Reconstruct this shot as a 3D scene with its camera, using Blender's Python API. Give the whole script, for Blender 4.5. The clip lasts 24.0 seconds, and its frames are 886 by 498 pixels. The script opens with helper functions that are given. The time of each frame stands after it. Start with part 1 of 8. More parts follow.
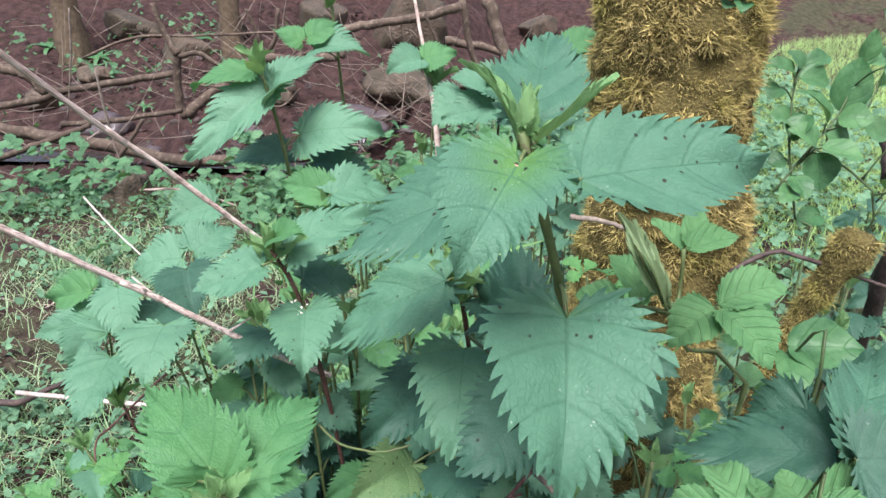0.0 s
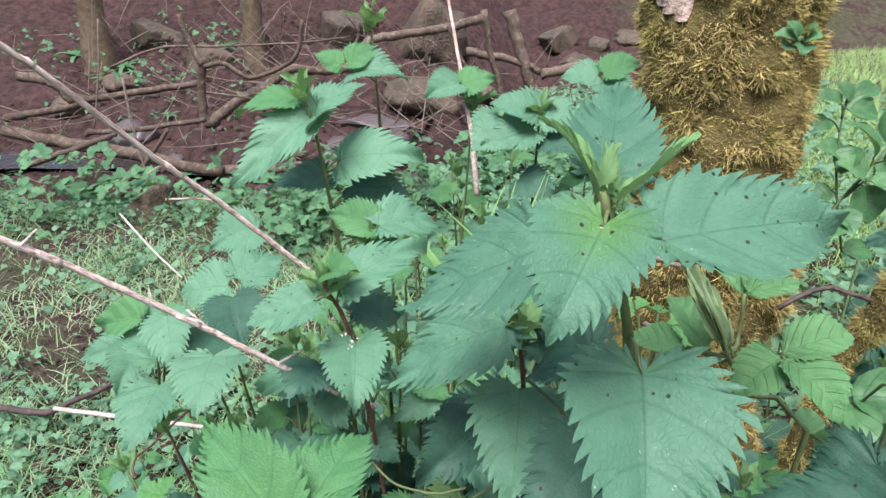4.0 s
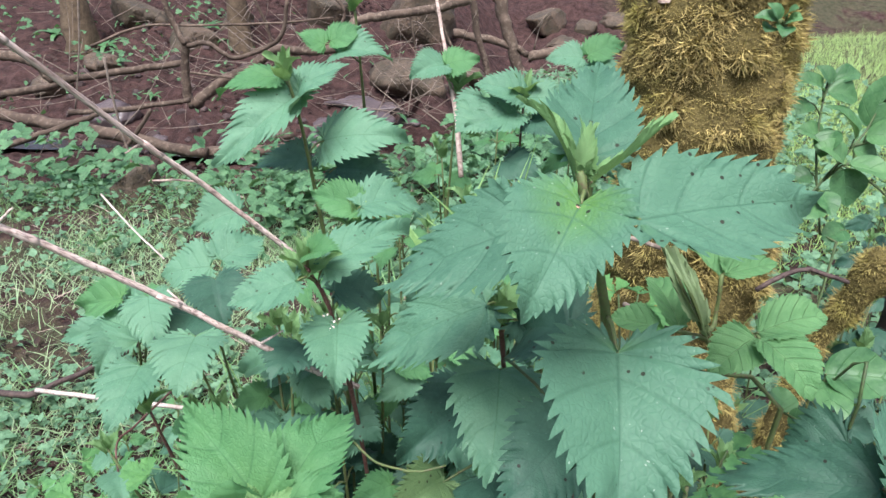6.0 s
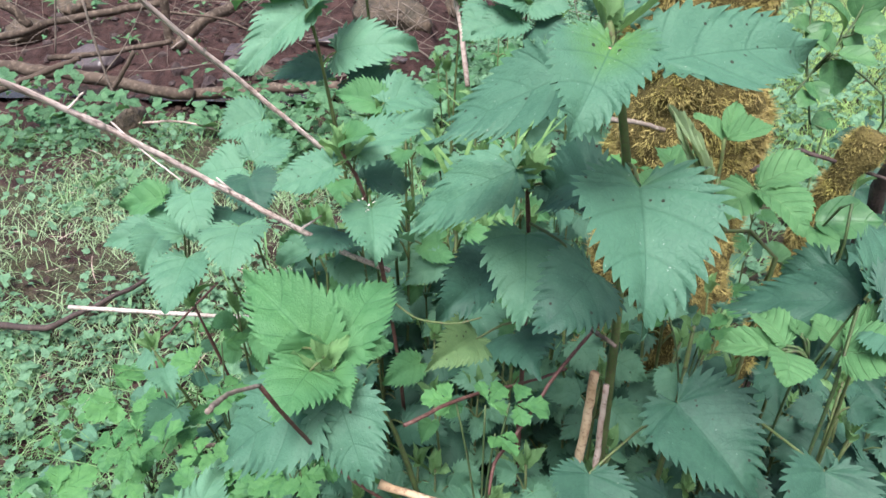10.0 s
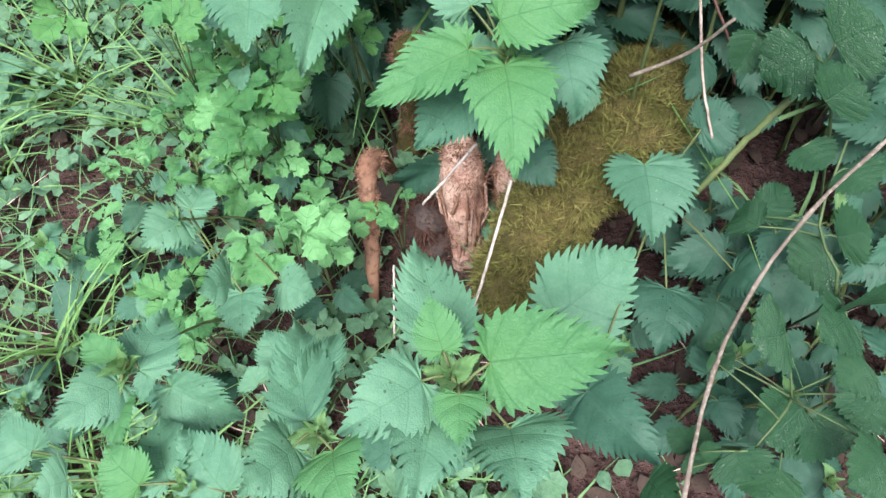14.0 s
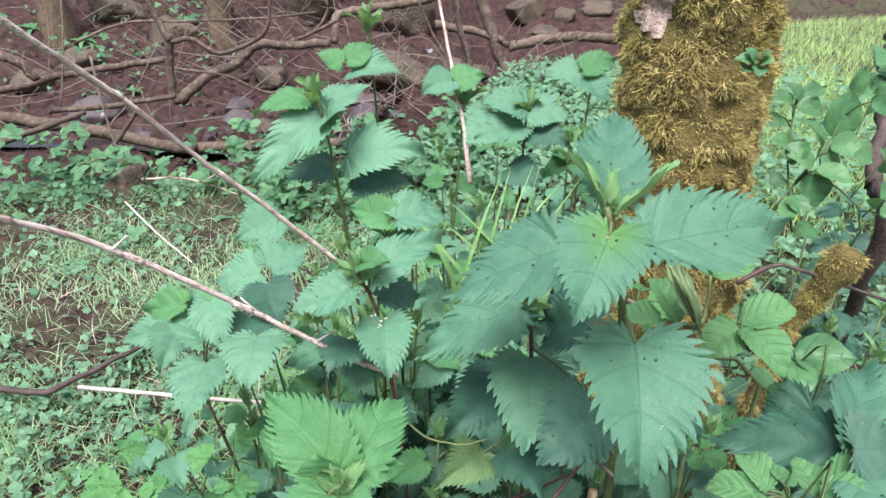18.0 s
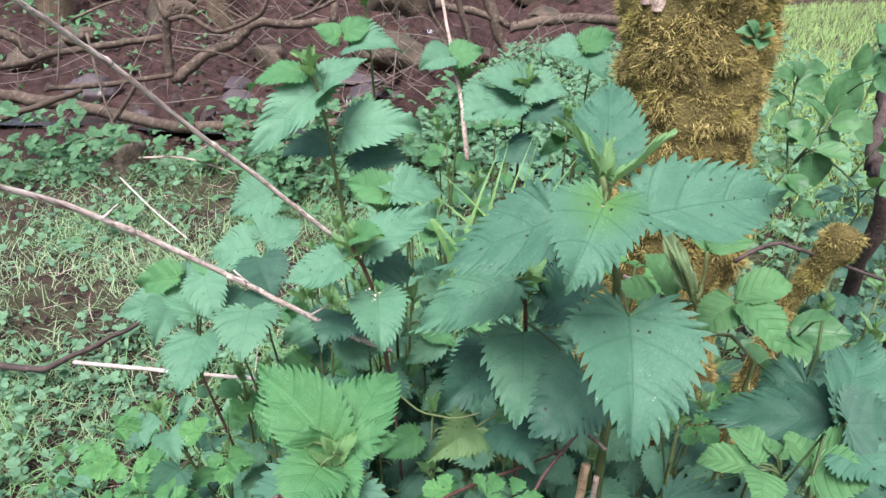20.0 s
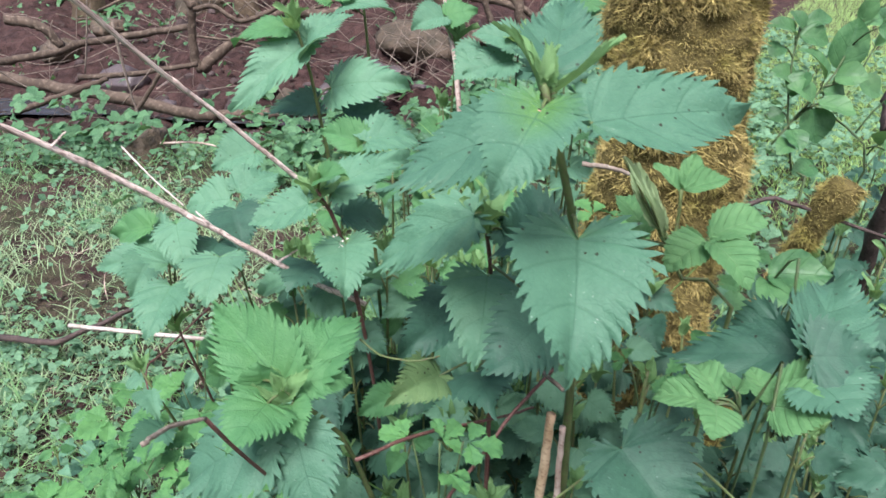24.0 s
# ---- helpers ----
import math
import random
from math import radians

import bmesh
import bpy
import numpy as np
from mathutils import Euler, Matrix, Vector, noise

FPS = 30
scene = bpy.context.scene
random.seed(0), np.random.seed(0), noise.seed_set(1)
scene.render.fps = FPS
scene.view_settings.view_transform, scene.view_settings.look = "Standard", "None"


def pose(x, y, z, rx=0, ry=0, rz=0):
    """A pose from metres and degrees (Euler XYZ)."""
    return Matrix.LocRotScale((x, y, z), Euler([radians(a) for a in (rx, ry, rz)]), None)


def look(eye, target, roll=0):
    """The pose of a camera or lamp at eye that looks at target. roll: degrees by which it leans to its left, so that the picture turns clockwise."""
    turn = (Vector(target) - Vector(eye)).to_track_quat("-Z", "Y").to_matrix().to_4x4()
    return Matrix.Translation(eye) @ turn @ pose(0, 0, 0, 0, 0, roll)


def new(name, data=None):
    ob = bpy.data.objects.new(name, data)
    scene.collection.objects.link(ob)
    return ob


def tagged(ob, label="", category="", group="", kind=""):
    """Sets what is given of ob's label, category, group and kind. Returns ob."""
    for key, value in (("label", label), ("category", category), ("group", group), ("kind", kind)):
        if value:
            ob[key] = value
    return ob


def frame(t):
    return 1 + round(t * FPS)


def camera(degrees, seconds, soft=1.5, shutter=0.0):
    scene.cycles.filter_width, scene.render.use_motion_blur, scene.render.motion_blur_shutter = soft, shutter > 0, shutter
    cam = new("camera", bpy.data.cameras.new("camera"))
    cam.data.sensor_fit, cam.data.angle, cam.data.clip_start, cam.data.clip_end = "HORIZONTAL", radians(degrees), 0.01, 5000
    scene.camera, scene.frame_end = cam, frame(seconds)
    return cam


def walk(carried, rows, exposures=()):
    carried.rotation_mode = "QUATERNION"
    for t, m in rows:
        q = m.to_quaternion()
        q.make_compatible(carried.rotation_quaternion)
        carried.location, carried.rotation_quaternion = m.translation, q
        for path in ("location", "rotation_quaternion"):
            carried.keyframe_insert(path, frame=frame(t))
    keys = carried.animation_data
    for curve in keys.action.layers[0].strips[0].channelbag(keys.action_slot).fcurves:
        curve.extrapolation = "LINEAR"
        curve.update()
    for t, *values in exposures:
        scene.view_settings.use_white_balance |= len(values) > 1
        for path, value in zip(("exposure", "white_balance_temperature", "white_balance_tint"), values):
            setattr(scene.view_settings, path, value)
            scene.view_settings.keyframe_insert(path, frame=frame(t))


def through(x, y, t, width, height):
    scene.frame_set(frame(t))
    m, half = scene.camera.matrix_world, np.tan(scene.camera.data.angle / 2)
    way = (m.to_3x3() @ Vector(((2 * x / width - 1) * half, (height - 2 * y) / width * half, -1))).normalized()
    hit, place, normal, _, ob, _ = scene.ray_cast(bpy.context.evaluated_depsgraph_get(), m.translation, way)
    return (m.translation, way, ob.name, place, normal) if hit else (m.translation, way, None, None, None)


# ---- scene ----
cam = camera(67.6, 24.0, shutter=0.4)
PATH = [
    (0, (0.005, 0.007, 0.934), (0.005, 1.832, 0.116), 0.3),
    (0.5, (0.006, 0.009, 0.937), (-0.012, 1.837, 0.125), 0.4),
    (1, (0.006, 0.006, 0.938), (-0.01, 1.832, 0.122), 0.7),
    (1.5, (0.004, 0.007, 0.937), (-0.012, 1.837, 0.131), 0.4),
    (2, (0.002, 0.009, 0.932), (-0.008, 1.838, 0.124), 0.9),
    (2.5, (0.002, 0.013, 0.933), (-0.01, 1.84, 0.119), 0.8),
    (3, (-0.007, 0.014, 0.944), (-0.03, 1.841, 0.13), 1.0),
    (3.5, (-0.019, 0.014, 0.95), (-0.064, 1.853, 0.164), 0.4),
    (5.5, (-0.02, 0.015, 0.952), (-0.057, 1.822, 0.095), 1.0),
    (6, (-0.016, 0.013, 0.95), (-0.022, 1.827, 0.107), 1.1),
    (6.5, (-0.02, 0.01, 0.954), (-0.041, 1.822, 0.108), 0.8),
    (7, (-0.031, 0.002, 0.952), (-0.027, 1.817, 0.111), 0.4),
    (7.5, (-0.037, -0.01, 0.944), (-0.017, 1.792, 0.076), -0.1),
    (8, (-0.036, -0.025, 0.935), (0.012, 1.768, 0.052), 0.0),
    (8.5, (-0.039, -0.032, 0.937), (0.007, 1.761, 0.052), 0.5),
    (9, (-0.04, -0.04, 0.936), (0.005, 1.738, 0.022), -0.2),
    (9.5, (-0.042, -0.043, 0.932), (-0.008, 1.72, -0.012), -0.1),
    (11.5, (-0.052, -0.052, 0.905), (-0.039, 1.52, -0.332), -2.1),
    (12, (-0.064, -0.083, 0.861), (-0.051, 1.419, -0.46), -2.7),
    (12.5, (-0.07, -0.125, 0.808), (-0.043, 1.27, -0.624), -2.7),
    (13, (-0.082, -0.158, 0.769), (-0.072, 1.001, -0.861), -3.7),
    (13.5, (-0.097, -0.199, 0.729), (-0.114, 0.786, -1.011), -5.7),
    (14, (-0.1, -0.206, 0.721), (-0.13, 0.769, -1.025), -5.6),
    (14.5, (-0.097, -0.157, 0.763), (-0.114, 1.005, -0.865), -4.2),
    (15, (-0.081, -0.12, 0.798), (-0.035, 1.344, -0.564), -1.4),
    (15.5, (-0.074, -0.088, 0.858), (0.008, 1.429, -0.443), -0.6),
    (16, (-0.06, -0.07, 0.895), (0.037, 1.539, -0.288), -0.3),
    (16.5, (-0.052, -0.055, 0.931), (0.039, 1.631, -0.14), -0.4),
    (17, (-0.051, -0.051, 0.956), (0.025, 1.688, -0.029), 0.9),
    (17.5, (-0.056, -0.045, 0.982), (-0.008, 1.732, 0.065), 0.3),
    (18, (-0.055, -0.048, 0.996), (-0.003, 1.749, 0.119), 0.7),
    (18.5, (-0.056, -0.048, 0.999), (-0.01, 1.752, 0.129), 0.7),
    (20.5, (-0.051, -0.047, 0.985), (0.004, 1.722, 0.054), 1.4),
    (21, (-0.054, -0.045, 0.984), (-0.005, 1.726, 0.056), 1.4),
    (21.5, (-0.054, -0.044, 0.979), (-0.003, 1.718, 0.034), 1.2),
    (22, (-0.049, -0.042, 0.972), (0.008, 1.718, 0.024), 1.0),
    (22.5, (-0.031, -0.033, 0.961), (0.032, 1.718, -0.004), 0.2),
    (23, (-0.004, -0.032, 0.949), (0.075, 1.719, -0.014), 0.6),
    (23.5, (0.013, -0.046, 0.944), (0.004, 1.7, -0.031), 0.4),
    (24, (-0.006, -0.051, 0.946), (-0.035, 1.719, 0.014), 0.5),
]
# the camera's own exposure and white balance on the way: seconds, stops, kelvin, tint
EXPOSURE = [(0, 1.50, 6280, 17), (9, 1.50, 6280, 17), (11.5, 1.60, 6280, 12), (15, 1.62, 6280, 12), (17, 1.72, 6280, 14), (18, 1.64, 6280, 16), (20.5, 1.50, 6280, 17), (24, 1.48, 6280, 17)]
walk(cam, [(t, look(eye, target, roll)) for t, eye, target, roll in PATH], EXPOSURE)

# ---- light: an overcast spring sky ----
world = bpy.data.worlds.new("sky")
scene.world = world
world.use_nodes = True
wt = world.node_tree
sky = wt.nodes.new("ShaderNodeTexSky")
sky.sky_type = "NISHITA"
sky.sun_disc = False
sky.sun_elevation, sky.sun_rotation = radians(62), radians(153)
sky.air_density, sky.dust_density = 1.0, 4.0
wt.nodes["Background"].inputs["Strength"].default_value = 0.088
wt.links.new(sky.outputs[0], wt.nodes["Background"].inputs["Color"])
sun_data = bpy.data.lights.new("sun", "SUN")
sun_data.energy, sun_data.angle, sun_data.color = 2.7, radians(28), (1.0, 0.99, 0.97)
sun = new("sun", sun_data)
sun.matrix_world = look((-1.0, -2.0, 4.2), (0, 0, 0))


# ---- materials ----
def nd(nt, kind, **values):
    n = nt.nodes.new(kind)
    for k, v in values.items():
        if k == "op":
            n.operation = v
        elif k == "mode":
            n.blend_type = v
        else:
            key = int(k[1:]) if k[0] == "i" and k[1:].isdigit() else k
            if hasattr(v, "is_output"):
                nt.links.new(v, n.inputs[key])
            else:
                n.inputs[key].default_value = v
    return n


def maths(nt, op, a, b=0.0, c=None):
    n = nd(nt, "ShaderNodeMath", op=op, i0=a, i1=b)
    if c is not None:
        if hasattr(c, "is_output"):
            nt.links.new(c, n.inputs[2])
        else:
            n.inputs[2].default_value = c
    return n.outputs[0]


def ramp(nt, fac, lo, hi):
    """0 below lo, 1 above hi."""
    n = nt.nodes.new("ShaderNodeMapRange")
    nt.links.new(fac, n.inputs[0])
    n.inputs[1].default_value, n.inputs[2].default_value = lo, hi
    return n.outputs[0]


def blend(nt, fac, a, b, mode="MIX"):
    n = nt.nodes.new("ShaderNodeMix")
    n.data_type, n.blend_type = "RGBA", mode
    for key, v in ((0, fac), (6, a), (7, b)):
        if hasattr(v, "is_output"):
            nt.links.new(v, n.inputs[key])
        else:
            n.inputs[key].default_value = v if key == 0 else (*v, 1.0)
    return n.outputs[2]


def noise_tex(nt, scale, detail=3.0, coord=None, rough=0.55):
    n = nd(nt, "ShaderNodeTexNoise", Scale=scale, Detail=detail, Roughness=rough)
    if coord is None:
        coord = nt.nodes.new("ShaderNodeNewGeometry").outputs["Position"]
    nt.links.new(coord, n.inputs["Vector"])
    return n.outputs["Fac"]


def material(name):
    mat = bpy.data.materials.new(name)
    mat.use_nodes = True
    return mat, mat.node_tree, mat.node_tree.nodes["Principled BSDF"]


def bump(nt, bsdf, height, strength=0.4, distance=0.002):
    b = nd(nt, "ShaderNodeBump", Strength=strength, Distance=distance, Height=height)
    nt.links.new(b.outputs[0], bsdf.inputs["Normal"])


def leaf_material(name, dark, light, vein, veins=7.0, slope=0.62, rough=0.6, through=0.25, holes=0.0, islands=False, relief=0.6, spec=0.3, quilt=24.0, pad=0.25, specks=0.0, fresh=0.0, ribbed=0.28, curve=0.22, heart=0.0):
    """A leaf: two greens, paler veins along the midrib and side ribs, translucent."""
    mat, nt, bsdf = material(name)
    uv = nt.nodes.new("ShaderNodeTexCoord").outputs["UV"]
    sep = nd(nt, "ShaderNodeSeparateXYZ", i0=uv)
    across = maths(nt, "ABSOLUTE", maths(nt, "MULTIPLY_ADD", sep.outputs[0], 2.0, -1.0))
    along = sep.outputs[1]
    if islands:
        rnd = nt.nodes.new("ShaderNodeNewGeometry").outputs["Random Per Island"]
    else:
        rnd = nt.nodes.new("ShaderNodeObjectInfo").outputs["Random"]
    bow = maths(nt, "MULTIPLY", across, maths(nt, "MULTIPLY_ADD", across, curve, slope))
    side = maths(nt, "MULTIPLY", maths(nt, "SUBTRACT", along, bow), veins)
    frac = maths(nt, "ABSOLUTE", maths(nt, "SUBTRACT", maths(nt, "FRACT", side), 0.5))
    rib = ramp(nt, frac, 0.445, 0.495)
    mid = ramp(nt, across, 0.035, 0.010)
    ribs = maths(nt, "MAXIMUM", maths(nt, "MULTIPLY", rib, 0.6), maths(nt, "MULTIPLY", mid, 0.9))
    cells = nd(nt, "ShaderNodeTexVoronoi", Scale=quilt)
    cells.feature = "DISTANCE_TO_EDGE"
    nt.links.new(uv if islands else nt.nodes.new("ShaderNodeTexCoord").outputs["Object"], cells.inputs["Vector"])
    quilted = ramp(nt, cells.outputs["Distance"], 0.22, 0.0)
    big = noise_tex(nt, 28.0, 2.0)
    fine = noise_tex(nt, 420.0, 2.0)
    tone = maths(nt, "ADD", maths(nt, "MULTIPLY", rnd, 0.5), maths(nt, "ADD", maths(nt, "MULTIPLY", big, 0.35), maths(nt, "MULTIPLY_ADD", ramp(nt, noise_tex(nt, 130.0, 3.0), 0.3, 0.7), 0.5, -0.2)))
    col = blend(nt, tone, dark, light)
    if fresh:
        young = maths(nt, "MULTIPLY", ramp(nt, along, 0.30, 0.0), ramp(nt, across, 0.7, 0.1))
        col = blend(nt, maths(nt, "MULTIPLY", young, fresh), col, (light[0] * 1.15, light[1] * 1.08, light[2] * 0.45))
    if heart:
        reach = nd(nt, "ShaderNodeVectorMath", op="LENGTH", i0=nt.nodes.new("ShaderNodeTexCoord").outputs["Object"])
        col = blend(nt, maths(nt, "MULTIPLY", ramp(nt, reach.outputs["Value"], 0.50, 0.08), heart), col, (0.078, 0.195, 0.034))
    col = blend(nt, maths(nt, "MULTIPLY", ribs, ribbed), col, vein)
    col = blend(nt, maths(nt, "MULTIPLY", quilted, pad), col, dark)
    col = blend(nt, maths(nt, "MULTIPLY", ramp(nt, fine, 0.45, 0.75), 0.4), col, light)
    if specks:
        col = blend(nt, maths(nt, "MULTIPLY", ramp(nt, noise_tex(nt, 480.0, 1.0), 0.75, 0.80), specks), col, (0.42, 0.50, 0.42))
    if holes:
        spots = nd(nt, "ShaderNodeTexVoronoi", Scale=130.0)
        nt.links.new(nt.nodes.new("ShaderNodeNewGeometry").outputs["Position"], spots.inputs["Vector"])
        few = ramp(nt, noise_tex(nt, 37.0, 1.0), 0.47, 0.50)
        dot = maths(nt, "MULTIPLY", ramp(nt, spots.outputs["Distance"], 0.13, 0.10), few)
        col = blend(nt, maths(nt, "MULTIPLY", dot, holes), col, (0.012, 0.014, 0.008))
    nt.links.new(col, bsdf.inputs["Base Color"])
    bsdf.inputs["Roughness"].default_value = rough
    bsdf.inputs["Specular IOR Level"].default_value = spec
    relief_h = maths(nt, "SUBTRACT", maths(nt, "MULTIPLY", fine, 0.35), maths(nt, "ADD", maths(nt, "MULTIPLY", maths(nt, "ADD", rib, mid), 0.2 + ribbed), maths(nt, "MULTIPLY", quilted, pad * 2.0)))
    bump(nt, bsdf, relief_h, relief, 0.0012)
    if through:
        tr = nd(nt, "ShaderNodeBsdfTranslucent", Color=blend(nt, 0.5, col, (light[0] * 1.5, light[1] * 1.3, light[2] * 0.6)))
        mix = nd(nt, "ShaderNodeMixShader", i0=through)
        nt.links.new(bsdf.outputs[0], mix.inputs[1])
        nt.links.new(tr.outputs[0], mix.inputs[2])
        nt.links.new(mix.outputs[0], nt.nodes["Material Output"].inputs[0])
    return mat


def mixed_material(name, a, b, c, scale=30.0, fine=300.0, rough=0.85, relief=0.6, depth=0.004, islands=0.0, object_random=0.0, spec=0.3):
    """Earth, bark, wood, stone: three colours by noise at two scales, with relief."""
    mat, nt, bsdf = material(name)
    coarse, small = noise_tex(nt, scale, 4.0), noise_tex(nt, fine, 3.0)
    col = blend(nt, ramp(nt, coarse, 0.36, 0.64), a, b)
    col = blend(nt, ramp(nt, small, 0.5, 0.72), col, c)
    if islands:
        rnd = nt.nodes.new("ShaderNodeNewGeometry").outputs["Random Per Island"]
        col = blend(nt, maths(nt, "MULTIPLY", rnd, islands), col, c)
    if object_random:
        rnd = nt.nodes.new("ShaderNodeObjectInfo").outputs["Random"]
        col = blend(nt, maths(nt, "MULTIPLY", rnd, object_random), col, a)
    nt.links.new(col, bsdf.inputs["Base Color"])
    bsdf.inputs["Roughness"].default_value = rough
    bsdf.inputs["Specular IOR Level"].default_value = spec
    bump(nt, bsdf, maths(nt, "ADD", coarse, maths(nt, "MULTIPLY", small, 0.6)), relief, depth)
    return mat


M_NETTLE = leaf_material("nettle_leaf", (0.044, 0.122, 0.076), (0.076, 0.184, 0.112), (0.030, 0.095, 0.055), holes=1.0, through=0.2, specks=0.4, fresh=0.95, ribbed=0.75, pad=0.22, relief=0.33, veins=5.5, slope=0.0, curve=0.0)
M_NETTLE_HEART = leaf_material("nettle_leaf_green_foot", (0.044, 0.122, 0.076), (0.076, 0.184, 0.112), (0.030, 0.095, 0.055), holes=1.0, through=0.2, specks=0.4, fresh=0.95, ribbed=0.75, pad=0.22, relief=0.33, veins=5.5, slope=0.0, curve=0.0, heart=0.9)
# darker copy of the nettle leaf: the patch's shade is put into its colour
M_NETTLE_SHADE = leaf_material("nettle_leaf_shade", (0.020, 0.064, 0.041), (0.044, 0.116, 0.071), (0.018, 0.065, 0.04), holes=1.0, rough=0.6, through=0.1, specks=0.15, fresh=0.3, ribbed=0.5, pad=0.22, relief=0.22, veins=5.5, slope=0.0, curve=0.0)
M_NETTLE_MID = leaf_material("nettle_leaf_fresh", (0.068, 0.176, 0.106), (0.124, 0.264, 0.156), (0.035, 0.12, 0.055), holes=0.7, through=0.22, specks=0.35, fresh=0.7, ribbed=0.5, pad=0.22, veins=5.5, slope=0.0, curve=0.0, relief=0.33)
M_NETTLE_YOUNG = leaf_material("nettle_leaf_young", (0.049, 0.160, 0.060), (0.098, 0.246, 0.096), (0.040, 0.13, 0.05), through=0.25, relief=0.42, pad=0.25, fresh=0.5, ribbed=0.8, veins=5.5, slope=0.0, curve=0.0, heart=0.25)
M_PALE = leaf_material("nettle_leaf_yellowed", (0.072, 0.150, 0.060), (0.130, 0.215, 0.085), (0.09, 0.14, 0.06), holes=1.0, pad=0.22, veins=5.5, slope=0.0, curve=0.0)
M_TIP = leaf_material("nettle_tip_leaf", (0.105, 0.235, 0.080), (0.20, 0.35, 0.15), (0.14, 0.29, 0.11), through=0.3, relief=0.5, pad=0.22, veins=5.5, slope=0.0, curve=0.0, ribbed=0.6)
M_RASP = leaf_material("raspberry_leaf", (0.070, 0.192, 0.072), (0.128, 0.280, 0.112), (0.19, 0.34, 0.16), relief=0.8, pad=0.1, ribbed=0.5, veins=9.0, slope=0.0, curve=0.0)
M_FURL = leaf_material("furled_leaf", (0.15, 0.24, 0.105), (0.26, 0.34, 0.19), (0.3, 0.38, 0.24), pad=0.0, ribbed=0.08, veins=5.0, slope=0.0, curve=0.0)
M_SHRUB = leaf_material("shrub_leaf", (0.024, 0.092, 0.036), (0.105, 0.235, 0.092), (0.11, 0.23, 0.10), rough=0.45, pad=0.0, veins=6.0, slope=0.0, curve=0.0)
M_BRAMBLE = leaf_material("bramble_leaf", (0.013, 0.052, 0.023), (0.034, 0.100, 0.042), (0.025, 0.09, 0.04), rough=0.4, pad=0.2, veins=8.0, slope=0.0, curve=0.0)
M_CRESS = leaf_material("herb_leaf", (0.034, 0.125, 0.050), (0.120, 0.300, 0.090), (0.045, 0.14, 0.06), veins=4.5, slope=0.0, curve=0.0, ribbed=0.5, pad=0.1)
M_CRESS_LIGHT = leaf_material("young_herb_leaf", (0.066, 0.205, 0.070), (0.165, 0.370, 0.150), (0.06, 0.18, 0.06), veins=4.5, slope=0.0, curve=0.0, ribbed=0.5, pad=0.1)
M_WEED = leaf_material("small_weed_leaves", (0.026, 0.085, 0.046), (0.175, 0.330, 0.185), (0.13, 0.28, 0.12), veins=5.0, slope=0.5, islands=True, pad=0.0)
M_BRAMBLES = leaf_material("bank_bramble_leaves", (0.018, 0.070, 0.032), (0.120, 0.262, 0.120), (0.08, 0.2, 0.09), veins=5.0, slope=0.5, islands=True, pad=0.0)
M_GRASS = leaf_material("grass_blades", (0.052, 0.158, 0.052), (0.215, 0.375, 0.165), (0.25, 0.39, 0.16), veins=1.0, slope=0.0, islands=True, relief=0.1, pad=0.0)
# lighter copy of the grass: open-sky light behind the tree put into its colour
M_LUSH_LIT = leaf_material("lush_lit_grass_blades", (0.17, 0.31, 0.085), (0.34, 0.50, 0.18), (0.36, 0.5, 0.2), veins=1.0, slope=0.0, islands=True, relief=0.1, pad=0.0)
M_PALEGRASS = leaf_material("pale_turf_blades", (0.10, 0.20, 0.085), (0.34, 0.45, 0.265), (0.34, 0.43, 0.23), veins=1.0, slope=0.0, islands=True, relief=0.1, pad=0.0)
M_TUFT = leaf_material("long_grass_blade", (0.075, 0.19, 0.055), (0.24, 0.40, 0.15), (0.18, 0.32, 0.12), veins=1.0, slope=0.0, relief=0.1, pad=0.0)
M_DRYLEAF = mixed_material("dry_leaf", (0.028, 0.018, 0.014), (0.070, 0.043, 0.030), (0.016, 0.011, 0.009), 40, 400, 0.8, 0.4, 0.001, islands=0.6)
M_STEM = mixed_material("green_stem", (0.07, 0.105, 0.036), (0.115, 0.155, 0.055), (0.10, 0.075, 0.045), 60, 500, 0.55, 0.3, 0.001)
M_STALK = mixed_material("thin_green_stalk", (0.045, 0.085, 0.030), (0.075, 0.12, 0.045), (0.06, 0.05, 0.035), 60, 500, 0.6, 0.2, 0.001)
M_REDSTEM = mixed_material("reddish_stem", (0.066, 0.028, 0.024), (0.110, 0.050, 0.040), (0.14, 0.09, 0.07), 60, 500, 0.6, 0.3, 0.001)
M_STRAW = mixed_material("dry_straw", (0.34, 0.25, 0.205), (0.50, 0.41, 0.35), (0.19, 0.125, 0.10), 45, 260, 0.75, 0.5, 0.001)


